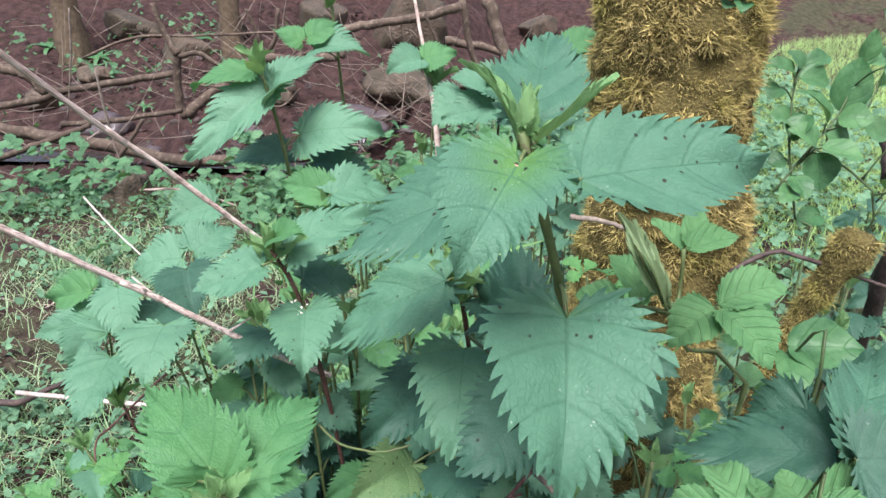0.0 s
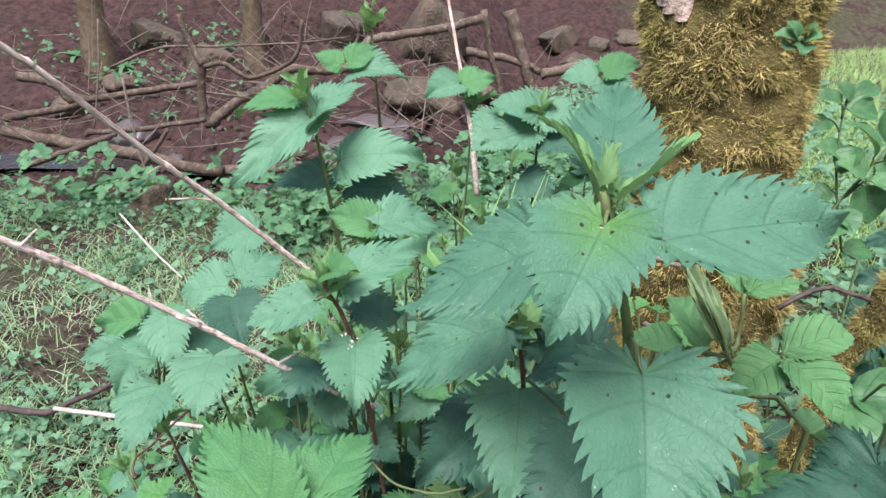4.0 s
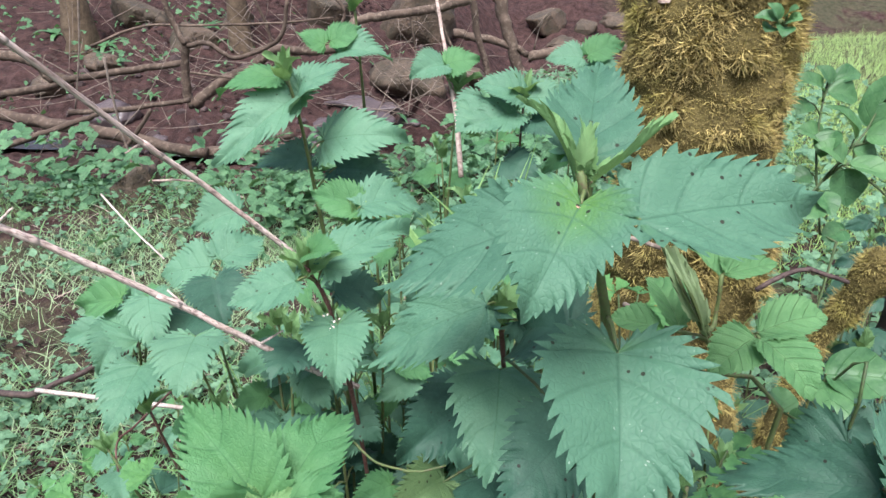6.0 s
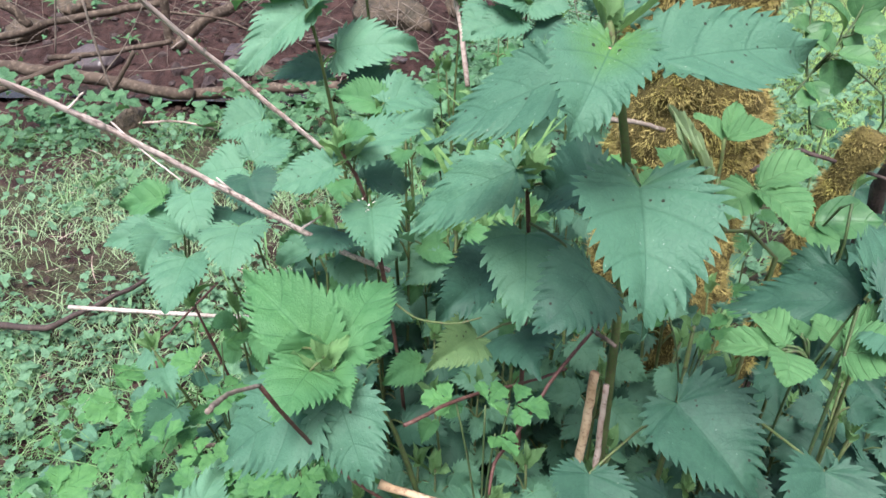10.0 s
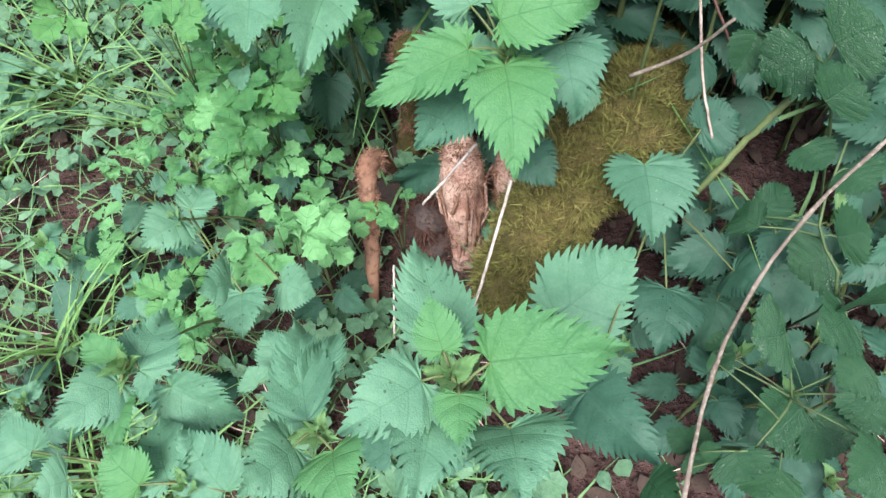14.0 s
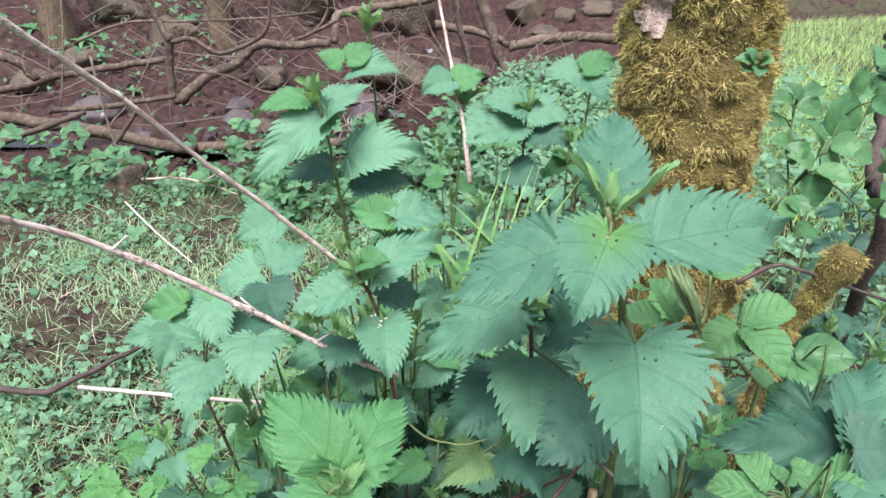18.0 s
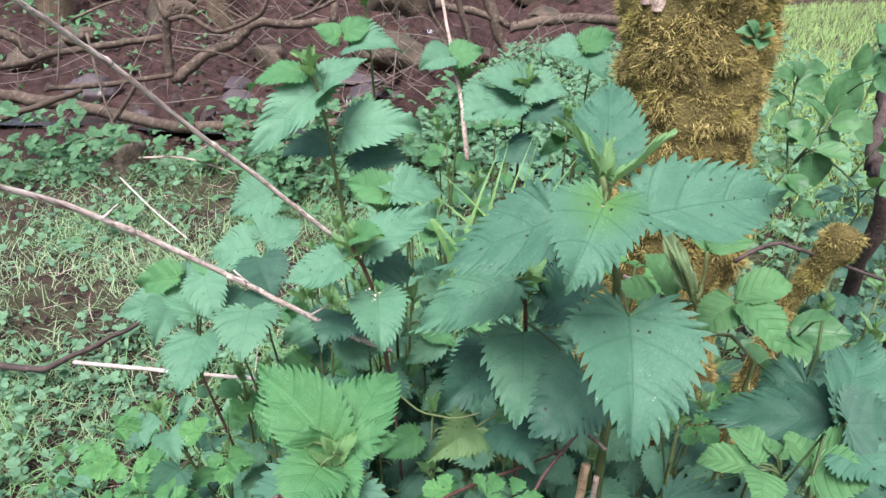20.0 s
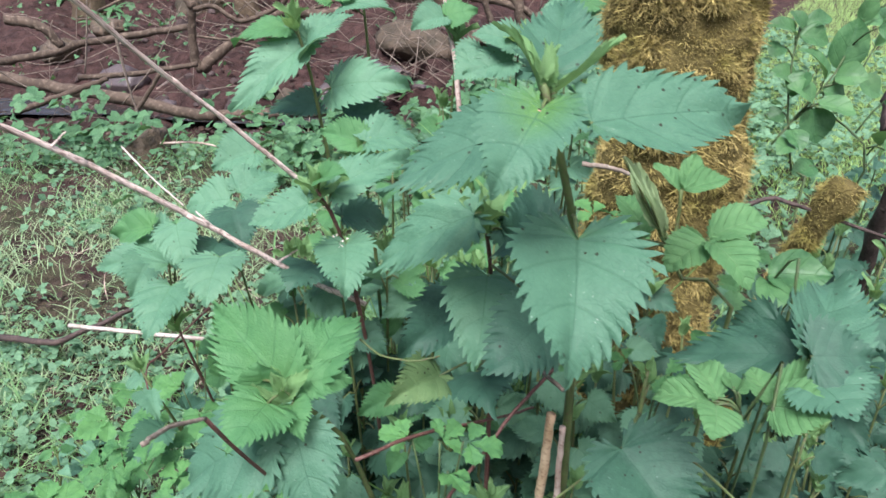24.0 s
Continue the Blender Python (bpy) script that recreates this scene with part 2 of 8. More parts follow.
def striped_material(name, pale, mid, dark, way):
    """A dead stem with pale and dark streaks running along it."""
    mat, nt, bsdf = material(name)
    pos = nt.nodes.new("ShaderNodeNewGeometry").outputs["Position"]
    turn = nt.nodes.new("ShaderNodeVectorMath")
    turn.operation = "CROSS_PRODUCT"
    nt.links.new(pos, turn.inputs[0])
    turn.inputs[1].default_value = Vector(way).normalized()
    mixed = nt.nodes.new("ShaderNodeVectorMath")
    mixed.operation = "MULTIPLY_ADD"
    nt.links.new(pos, mixed.inputs[0])
    mixed.inputs[1].default_value = (0.06, 0.06, 0.06)
    nt.links.new(turn.outputs[0], mixed.inputs[2])
    streak, blotch = noise_tex(nt, 900.0, 3.0, mixed.outputs[0]), noise_tex(nt, 55.0, 3.0)
    col = blend(nt, ramp(nt, blotch, 0.35, 0.65), mid, pale)
    col = blend(nt, maths(nt, "MULTIPLY", ramp(nt, streak, 0.48, 0.62), 0.7), col, dark)
    nt.links.new(col, bsdf.inputs["Base Color"])
    bsdf.inputs["Roughness"].default_value = 0.75
    bump(nt, bsdf, streak, 0.6, 0.001)
    return mat


M_STREAKED = striped_material("streaked_dead_stem", (0.66, 0.56, 0.49), (0.42, 0.32, 0.27), (0.105, 0.062, 0.050), (-0.14, -0.20, 0.245))
M_TAN = mixed_material("tan_dead_stalk", (0.34, 0.24, 0.14), (0.50, 0.38, 0.25), (0.18, 0.11, 0.065), 45, 260, 0.75, 0.5, 0.001)
M_WHITE = mixed_material("bleached_straw", (0.38, 0.32, 0.27), (0.52, 0.46, 0.41), (0.24, 0.18, 0.15), 45, 300, 0.7, 0.3, 0.001)
M_TWIG = mixed_material("grey_brown_twig", (0.105, 0.080, 0.062), (0.19, 0.155, 0.125), (0.26, 0.225, 0.18), 40, 300, 0.85, 0.6, 0.002)
M_DEADWOOD = mixed_material("dead_branch_wood", (0.048, 0.034, 0.024), (0.115, 0.084, 0.062), (0.20, 0.158, 0.118), 7, 40, 0.85, 0.7, 0.004, object_random=0.5)
M_MOSS = mixed_material("moss", (0.090, 0.076, 0.026), (0.16, 0.130, 0.046), (0.05, 0.040, 0.018), 35, 420, 0.95, 1.0, 0.006, islands=0.35, spec=0.1)
M_MOSS_TIP = mixed_material("moss_strands", (0.340, 0.310, 0.085), (0.56, 0.450, 0.175), (0.13, 0.105, 0.044), 20, 170, 0.9, 0.2, 0.002, islands=0.75, spec=0.15)
M_MOSS_LOW = mixed_material("low_moss_strands", (0.125, 0.138, 0.034), (0.225, 0.205, 0.066), (0.055, 0.048, 0.017), 20, 170, 0.9, 0.2, 0.002, islands=0.75, spec=0.15)
M_HAIR = mixed_material("fibrous_root_hair", (0.26, 0.13, 0.085), (0.42, 0.24, 0.16), (0.11, 0.06, 0.04), 25, 160, 0.9, 0.2, 0.002, islands=0.7, spec=0.15)
M_BARK = mixed_material("bark", (0.075, 0.054, 0.034), (0.14, 0.105, 0.066), (0.06, 0.045, 0.03), 25, 220, 0.92, 1.0, 0.008)
M_FLAKE = mixed_material("flaking_bark", (0.20, 0.145, 0.11), (0.42, 0.33, 0.27), (0.09, 0.06, 0.045), 90, 400, 0.9, 1.0, 0.004)
M_ROT = mixed_material("rotten_wood", (0.37, 0.200, 0.150), (0.60, 0.40, 0.31), (0.17, 0.080, 0.058), 45, 320, 0.9, 1.0, 0.005)
M_WETBARK = mixed_material("dark_wet_bark", (0.045, 0.032, 0.028), (0.085, 0.060, 0.052), (0.025, 0.018, 0.016), 30, 220, 0.7, 0.9, 0.004)
M_DARKHAIR = mixed_material("dark_root_fibre", (0.075, 0.035, 0.026), (0.15, 0.075, 0.055), (0.03, 0.016, 0.013), 25, 160, 0.9, 0.2, 0.002, islands=0.7, spec=0.15)
M_CLOD = mixed_material("dark_stone", (0.030, 0.019, 0.018), (0.060, 0.040, 0.037), (0.085, 0.062, 0.057), 20, 120, 0.7, 0.8, 0.006, islands=0.5)
M_ROCK = mixed_material("stream_rock", (0.040, 0.032, 0.016), (0.110, 0.075, 0.048), (0.030, 0.022, 0.018), 7, 45, 0.7, 1.0, 0.025, object_random=0.4, spec=0.5)
M_WET = mixed_material("wet_stone", (0.060, 0.046, 0.046), (0.10, 0.078, 0.076), (0.04, 0.03, 0.03), 6, 70, 0.35, 0.7, 0.008, object_random=0.4, spec=0.5)


def water_material():
    mat, nt, bsdf = material("stream_water")
    bsdf.inputs["Base Color"].default_value = (0.03, 0.026, 0.022, 1)
    bsdf.inputs["Roughness"].default_value = 0.06
    bump(nt, bsdf, noise_tex(nt, 14.0, 3.0), 0.7, 0.02)
    return mat


M_WATER = water_material()
M_FOAM = mixed_material("white_water", (0.30, 0.31, 0.34), (0.5, 0.52, 0.56), (0.12, 0.12, 0.13), 30, 90, 0.3, 0.6, 0.006)


# ---- building helpers ----
def step(a, b, v):
    f = min(1.0, max(0.0, (v - a) / (b - a)))
    return f * f * (3 - 2 * f)


def mesh_of(name, verts, faces, mat, uvs=None, smooth=True):
    me = bpy.data.meshes.new(name)
    me.from_pydata([tuple(v) for v in verts], [], [tuple(f) for f in faces])
    if uvs is not None:
        layer = me.uv_layers.new(name="UVMap")
        loops = np.empty(len(me.loops), dtype=np.int32)
        me.loops.foreach_get("vertex_index", loops)
        layer.data.foreach_set("uv", np.asarray(uvs, dtype=np.float32)[loops].ravel())
    if smooth:
        me.polygons.foreach_set("use_smooth", np.ones(len(me.polygons), dtype=bool))
    me.materials.append(mat)
    return me


def part(name, me, parent, label="", m=None):
    ob = new(name, me)
    ob.parent = parent
    if m is not None:
        ob.matrix_basis = m
    if label:
        ob["label"] = label
    return ob


def thing(name, label, category, group="", kind="", at=(0, 0, 0)):
    ob = new(name)
    ob.location = at
    ob.empty_display_size = 0.02
    return tagged(ob, label, category, group, kind)


def smooth_line(points, n):
    """n points on a Catmull-Rom line through the given ones."""
    p = np.array(points, float)
    if len(p) == 2:
        return p[0] + (p[1] - p[0]) * np.linspace(0, 1, n)[:, None]
    p = np.vstack([2 * p[0] - p[1], p, 2 * p[-1] - p[-2]])
    out = []
    for u in np.linspace(0, len(p) - 3 - 1e-6, n):
        k = int(u)
        f = u - k
        a, b, c, d = p[k : k + 4]
        out.append(0.5 * (2 * b + (c - a) * f + (2 * a - 5 * b + 4 * c - d) * f**2 + (3 * b - a - 3 * c + d) * f**3))
    return np.array(out)


def tube_data(points, r0, r1, n=10, sides=7, rough=0.0, seed=0, knots=0):
    """Verts and faces of a bent tapered rod with closed ends and uneven skin."""
    rng = np.random.default_rng(seed)
    line = smooth_line(points, n)
    if rough:
        line[1:-1] += rng.normal(0, rough * r0 * 0.5, (n - 2, 3))
    tang = np.gradient(line, axis=0)
    tang /= np.linalg.norm(tang, axis=1)[:, None] + 1e-9
    ref = np.array((0.0, 0.0, 1.0)) if abs(tang[0][2]) < 0.9 else np.array((1.0, 0.0, 0.0))
    verts, faces = [], []
    for k in range(n):
        a = np.cross(tang[k], ref)
        a /= np.linalg.norm(a) + 1e-9
        b = np.cross(tang[k], a)
        r = r0 + (r1 - r0) * k / (n - 1)
        if knots and k % knots == 0:
            r *= 1.28
        for j in range(sides):
            th = 2 * math.pi * j / sides
            rr = r * (1 + rough * rng.uniform(-0.5, 0.5))
            verts.append(line[k] + rr * (math.cos(th) * a + math.sin(th) * b))
    for k in range(n - 1):
        for j in range(sides):
            j2 = (j + 1) % sides
            faces.append((k * sides + j, k * sides + j2, (k + 1) * sides + j2, (k + 1) * sides + j))
    faces.append(tuple(range(sides))[::-1])
    faces.append(tuple(range((n - 1) * sides, n * sides)))
    return verts, faces


def tube(name, points, r0, r1, mat, parent, n=10, sides=7, rough=0.1, seed=0, label="", knots=0):
    v, f = tube_data(points, r0, r1, n, sides, rough, seed, knots)
    return part(name, mesh_of(name, v, f, mat), parent, label)


def held(ob, holder):
    """Hangs a part that was made in place under another part, where it is."""
    ob.parent = holder
    ob.matrix_parent_inverse = holder.matrix_basis.inverted()
    return ob


# ---- leaf shapes: unit leaves along +y, facing +z, 1 wide and 1 long ----
HEART = [(0, 0), (0.08, -0.80), (0.195, -1.05), (0.33, -0.25), (0.415, 0.10), (0.44, 0.21), (0.42, 0.35), (0.355, 0.50), (0.26, 0.645), (0.155, 0.78), (0.066, 0.89), (0.02, 0.965), (0, 1)]
OVATE = [(0, 0), (0.12, 0.0), (0.28, 0.055), (0.42, 0.19), (0.49, 0.35), (0.475, 0.52), (0.385, 0.68), (0.25, 0.82), (0.11, 0.93), (0, 1)]
LANCE = [(0, 0), (0.16, 0.0), (0.34, 0.05), (0.47, 0.16), (0.50, 0.28), (0.45, 0.42), (0.36, 0.56), (0.25, 0.70), (0.14, 0.84), (0.06, 0.94), (0, 1)]


def leaf_shape(outline, teeth, tooth, droop, fold, pucker, ribs, seed, cols=4, steps=3, lobe=0.08, wave=0.04, twist=0.0):
    """A toothed leaf whose rows run along its side ribs, from the midrib out to the margin; the blade swells between the ribs."""
    rng = np.random.default_rng(seed)
    half = smooth_line([(x * rng.uniform(0.95, 1.05), y * lobe if y < 0 else y, 0) for x, y in outline], 260)[:, :2]
    arc = np.concatenate([[0], np.cumsum(np.linalg.norm(np.diff(half, axis=0), axis=1))])
    arc /= arc[-1]
    tang = np.gradient(half, axis=0)
    tang /= np.linalg.norm(tang, axis=1)[:, None] + 1e-9
    foot = np.maximum.accumulate(np.clip(half[:, 1] - 0.66 * half[:, 0], 0, 1))
    rows = [(0.0, 0.0, 0)]
    for k in range(teeth):
        for f, rise in ((0.0, -0.12), (0.42, 0.62), (0.78, 1.0))[:: 1 if steps == 3 else 2]:
            rows.append((0.05 + 0.935 * (k + f) / teeth, rise, k))
    rows.append((1.0, 0.1, teeth))
    jag = rng.uniform(0.65, 1.3, (2, teeth + 1))
    ph = rng.uniform(0, 6.28, 4)
    us = np.linspace(-1, 1, 2 * cols + 1)
    verts, uvs = [], []
    for q, rise, k in rows:
        i = int(np.searchsorted(arc, q))
        i = min(i, 259)
        out = np.array((tang[i][1], -tang[i][0]))
        for u in us:
            a, side = abs(u), 0 if u < 0 else 1
            grow = tooth * jag[side, k] * rise * min(1.0, 0.16 + half[i][0] / 0.26)
            rim = half[i] + grow * a**5 * (0.80 * out + 0.42 * tang[i])
            x, y = rim[0] * a, foot[i] + (rim[1] - foot[i]) * a
            y -= 0.05 * math.sin(math.pi * a) * rim[0]
            swell = math.sin(math.pi * q * ribs) ** 2
            z = fold * 2 * x + droop * (0.25 - (y - 0.5) ** 2) + pucker * swell * min(1, 3 * a) * (1 - 0.7 * a * a)
            z += wave * (math.sin(6 * q + ph[0] + 2 * side) + 0.6 * math.sin(15 * q + ph[1] + side)) * a * a
            z += twist * u * y
            verts.append((math.copysign(x, u) + 0.025 * math.sin(3 * y + ph[2]) * y, y, z))
            uvs.append((0.5 + 0.5 * u, q))
    w = len(us)
    faces = [(k * w + j, k * w + j + 1, (k + 1) * w + j + 1, (k + 1) * w + j) for k in range(len(rows) - 1) for j in range(w - 1)]
    return np.array(verts), faces, np.array(uvs)


NETTLE, CROWD, YOUNG, RASP, OVAL, BRAMBLE = [], [], [], [], [], []
for k in range(10):
    bend = ((0.10, 0.20, 0.30, 0.42, 0.55)[k % 5], (0.10, 0.2, 0.04)[k % 3], 0.022)
    NETTLE.append(leaf_shape(HEART, (17, 19, 16)[k % 3], 0.100, *bend, 5.5, 10 + k, 5, 3, (0.08, 0.11, 0.06)[k % 3], 0.035, (0.0, 0.08, -0.08)[k % 3]))
    CROWD.append(leaf_shape(HEART, (13, 14, 12)[k % 3], 0.115, *bend, 5.5, 30 + k, 3, 2, (0.08, 0.11, 0.05)[k % 3], 0.04, (0.0, 0.1, -0.1)[k % 3]))
for k in range(4):
    YOUNG.append(leaf_shape(LANCE, 10, 0.11, (0.15, 0.3, -0.1, 0.4)[k], 0.09, 0.012, 7.0, 40 + k, 3))
    RASP.append(leaf_shape(OVATE, 14, 0.055, (0.2, 0.45, 0.1, 0.6)[k], 0.16, 0.022, 9.0, 50 + k, 4))
    BRAMBLE.append(leaf_shape(OVATE, 11, 0.085, (0.2, 0.4, 0.1, 0.5)[k], 0.12, 0.014, 8.0, 55 + k, 3))
    OVAL.append(leaf_shape(OVATE, 9, 0.012, (0.2, 0.4, 0.1, 0.6)[k], 0.14, 0.012, 6.0, 60 + k, 3, 2))


def avens_leaflet(teeth, droop, seed, rings=2, points=3):
    """A wedge-shaped leaflet along +y with coarse blunt teeth round its outer end."""
    rng = np.random.default_rng(seed)
    half = []
    for k in range(teeth * points + 1):
        f = k / (teeth * points)
        th = math.radians(18 + 162 * f)
        saw = (-0.11, 0.05, 0.10)[k % points] if points == 3 else (-0.12, 0.12)[k % 2]
        r = 1 + saw * rng.uniform(0.6, 1.3) * min(1, f * 3.5) if 0 < k < teeth * points else 1.0
        y = 0.54 - 0.50 * r * math.cos(th)
        half.append((0.45 * (0.50 + 0.75 * y) * r * math.sin(th) ** 1.3, y))
    outline = [(0.0, 0.0)] + half + [(-x, y * rng.uniform(0.98, 1.02)) for x, y in half[::-1][1:]]
    verts, uvs, faces = [(0.0, 0.5, 0.0)], [(0.5, 0.5)], []
    n = len(outline)
    for ring in range(1, rings + 1):
        g = ring / rings
        for k, (x, y) in enumerate(outline):
            x, y = x * g, 0.5 + (y - 0.5) * g
            verts.append((x, y, 0.22 * abs(x) - droop * (y - 0.3) ** 2 + 0.04 * math.sin(k * 1.1) * g))
            uvs.append((0.5 + x, y))
    faces += [(0, 1 + k, 1 + (k + 1) % n) for k in range(n)]
    for ring in range(1, rings):
        o = 1 + (ring - 1) * n
        faces += [(o + k, o + n + k, o + n + (k + 1) % n, o + (k + 1) % n) for k in range(n)]
    return np.array(verts), faces, np.array(uvs)


def three_leaflets(teeth, spread, droop, seed, rings=2, points=3):
    """Three toothed leaflets on one stalk."""
    verts, faces, uvs, off = [], [], [], 0
    for k, (turn, long, wide) in enumerate(((0, 0.82, 0.74), (spread, 0.62, 0.54), (-spread, 0.62, 0.54))):
        v, f, uv = avens_leaflet(teeth, droop, seed + k, rings, points)
        a = math.radians(turn)
        x, y = v[:, 0] * wide, v[:, 1] * long
        verts.append(np.stack([x * math.cos(a) + y * math.sin(a), 0.12 + y * math.cos(a) - x * math.sin(a), v[:, 2] * long + (0.02 if k else 0.0)], 1))
        faces += [tuple(i + off for i in face) for face in f]
        uvs.append(uv)
        off += len(v)
    return np.vstack(verts), faces, np.vstack(uvs)


WEDGE = [(0, 0), (0.05, 0.12), (0.16, 0.32), (0.31, 0.52), (0.40, 0.68), (0.37, 0.82), (0.22, 0.94), (0, 1)]


def herb_leaf(spread, droop, seed):
    """Three toothed wedge-shaped leaflets, the middle one longest."""
    verts, faces, uvs, off = [], [], [], 0
    for k, (turn, long, wide) in enumerate(((0, 0.86, 0.74), (spread, 0.66, 0.56), (-spread, 0.66, 0.56))):
        v, f, uv = leaf_shape(WEDGE, 5, 0.13, droop, 0.10, 0.02, 4.5, seed + k, 3, 2)
        a = math.radians(turn)
        x, y = v[:, 0] * wide, v[:, 1] * long
        verts.append(np.stack([x * math.cos(a) + y * math.sin(a), 0.12 + y * math.cos(a) - x * math.sin(a), v[:, 2] * long + 0.02 * k], 1))
        faces += [tuple(i + off for i in face) for face in f]
        uvs.append(uv)
        off += len(v)
    return np.vstack(verts), faces, np.vstack(uvs)


LOBED = [herb_leaf(68, 0.25, 70), herb_leaf(80, 0.5, 75), herb_leaf(58, 0.1, 80), herb_leaf(74, 0.35, 85)]


def shaped(name, shapes, mat):
    return [mesh_of(name, v, f, mat, uv) for v, f, uv in shapes]


MESH_NETTLE = shaped("leaf", NETTLE, M_NETTLE)
MESH_HEART = shaped("leaf", NETTLE, M_NETTLE_HEART)
MESH_PALE = shaped("leaf", NETTLE, M_PALE)
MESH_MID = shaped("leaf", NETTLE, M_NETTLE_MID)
MESH_SHADE = shaped("leaf", NETTLE, M_NETTLE_SHADE)
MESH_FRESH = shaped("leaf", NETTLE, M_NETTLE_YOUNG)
MESH_YOUNG = shaped("leaf", YOUNG, M_TIP)
MESH_RASP = shaped("leaflet", RASP, M_RASP)
MESH_FURL = shaped("leaflet", YOUNG, M_FURL)
CROWD_NETTLE = shaped("leaf", CROWD, M_NETTLE)
CROWD_MID = shaped("leaf", CROWD, M_NETTLE_MID)
CROWD_SHADE = shaped("leaf", CROWD, M_NETTLE_SHADE)
CROWD_FRESH = shaped("leaf", CROWD, M_NETTLE_YOUNG)
CROWD_BUD = shaped("young_leaf", CROWD, M_TIP)
MESH_SHRUB = shaped("leaf", OVAL, M_SHRUB)
MESH_BRAMBLE = shaped("leaflet", BRAMBLE, M_BRAMBLE)
MESH_CRESS = shaped("leaf", LOBED, M_CRESS)
MESH_CRESS_LIGHT = shaped("leaf", LOBED, M_CRESS_LIGHT)


def leaf_matrix(base, tip, width, roll=0.0, ahead=0.25):
    """Lays a unit leaf from base to tip, its face turned up and rolled about its midrib by degrees."""
    b, t = Vector(base), Vector(tip)
    y = t - b
    length = y.length
    y.normalize()
    up = Vector((0, -ahead, 1))
    z = up - up.dot(y) * y
    z = z.normalized() if z.length > 0.05 else Vector((0, -1, 0))
    z.rotate(Matrix.Rotation(radians(roll), 3, y))
    x = y.cross(z)
    m = Matrix((x, y, z)).transposed().to_4x4()
    m.translation = b
    return m @ Matrix.Diagonal((width, length, length, 1))


def on_line(line, p):
    """The point of a line a little below and nearest to p."""
    d = np.linalg.norm(line - np.array(p) + np.array((0, 0, 0.012)), axis=1)
    return line[int(np.argmin(d))]


def nettle(stem, leaves, r=0.0028, top=0.03, fresh=False, label="", seed=0, tips=6, red=False, crowd=False):
    """A stinging nettle: stem line from the ground up; leaves of (base, tip, width, roll, kind and, if given, which shape)."""
    rng = np.random.default_rng(seed)
    plant = thing("nettle_plant", label or "green stinging nettle with toothed leaves in pairs", "nettle", "stinging nettles of the patch")
    line = smooth_line(stem, 40)
    tube("stem", stem, r * 0.8, r * 0.45, M_REDSTEM if red else M_STEM, plant, 12, 6, 0.12, seed, knots=3)
    for k, (base, tip, width, roll, kind, *shape) in enumerate(leaves):
        pool = {"n": CROWD_NETTLE, "m": CROWD_MID, "o": CROWD_SHADE, "f": CROWD_FRESH}[kind] if crowd else {"n": MESH_NETTLE, "m": MESH_MID, "p": MESH_PALE, "g": MESH_HEART, "o": MESH_SHADE, "f": MESH_FRESH, "y": MESH_YOUNG}[kind]
        blade = part("leaf", pool[shape[0] if shape else int(rng.integers(len(pool)))], plant, "", leaf_matrix(base, tip, width, roll, 0.75))
        foot = on_line(line, base)
        if np.linalg.norm(np.array(base) - foot) > 0.004:
            mid = (np.array(base) + foot) / 2 + np.array((0, 0, 0.004))
            held(tube("petiole", [foot, mid, base], 0.0011, 0.0008, M_STEM, plant, 5, 5, 0.1, seed), blade)
    head, top = np.array(stem[-1]), top * 0.8
    for k in range(tips):
        az = k * 2.4 + seed
        steep = (1.25, 1.1, 0.65, 0.55, 0.35, 0.25)[k % 6]
        length = top * (0.80, 0.72, 0.85, 0.75, 0.95, 0.9)[k % 6]
        way = np.array((math.cos(az) * math.cos(steep), math.sin(az) * math.cos(steep), math.sin(steep)))
        pool = MESH_YOUNG if k < 2 else CROWD_BUD
        part("young_leaf", pool[(k * 3 + seed) % len(pool)], plant, "", leaf_matrix(head - np.array((0, 0, 0.0022 * k)) + way * 0.003, head + way * length, length * (0.34 if k < 2 else 0.6), 18 * math.sin(k * 2.0 + seed)))
    return plant


def wild_nettle(x, y, z0, height, seed, size=0.06, lean=(0, 0), shade=False, nodes=4, first=0.45):
    """A nettle of the crowd, leaves in crossed pairs up its stem; shade gives its lower leaves the shade-dark colour,
    shade=2 all of them.
    """
    rng = np.random.default_rng(seed)
    top = np.array((x + lean[0], y + lean[1], z0 + height))
    foot = np.array((x, y, z0))
    stem = [foot, foot * 0.5 + top * 0.5 + rng.normal(0, 0.012, 3), top]
    line = smooth_line(stem, 40)
    leaves = []
    az = rng.uniform(0, 6.28)
    for k in range(nodes):
        f = first + (0.97 - first) * k / max(1, nodes - 1)
        at = line[int(f * 39)]
        s = size * (1.0 - 0.42 * k / max(1, nodes - 1)) * rng.uniform(0.85, 1.15)
        for side in (0, math.pi):
            a = az + side + rng.normal(0, 0.25)
            out = np.array((math.cos(a), math.sin(a), 0))
            base = at + out * s * 0.35 + np.array((0, 0, s * 0.1))
            tip = base + out * s * rng.uniform(0.8, 1.0) + np.array((0, 0, -s * rng.uniform(0.15, 0.65)))
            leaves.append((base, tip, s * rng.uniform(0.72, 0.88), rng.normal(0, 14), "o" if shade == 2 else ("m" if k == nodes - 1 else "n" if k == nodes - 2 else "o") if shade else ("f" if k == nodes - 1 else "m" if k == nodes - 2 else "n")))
        az += math.pi / 2 + rng.normal(0, 0.2)
    return nettle(stem, leaves, 0.0024, size * 0.5, seed=seed, tips=4, crowd=True)


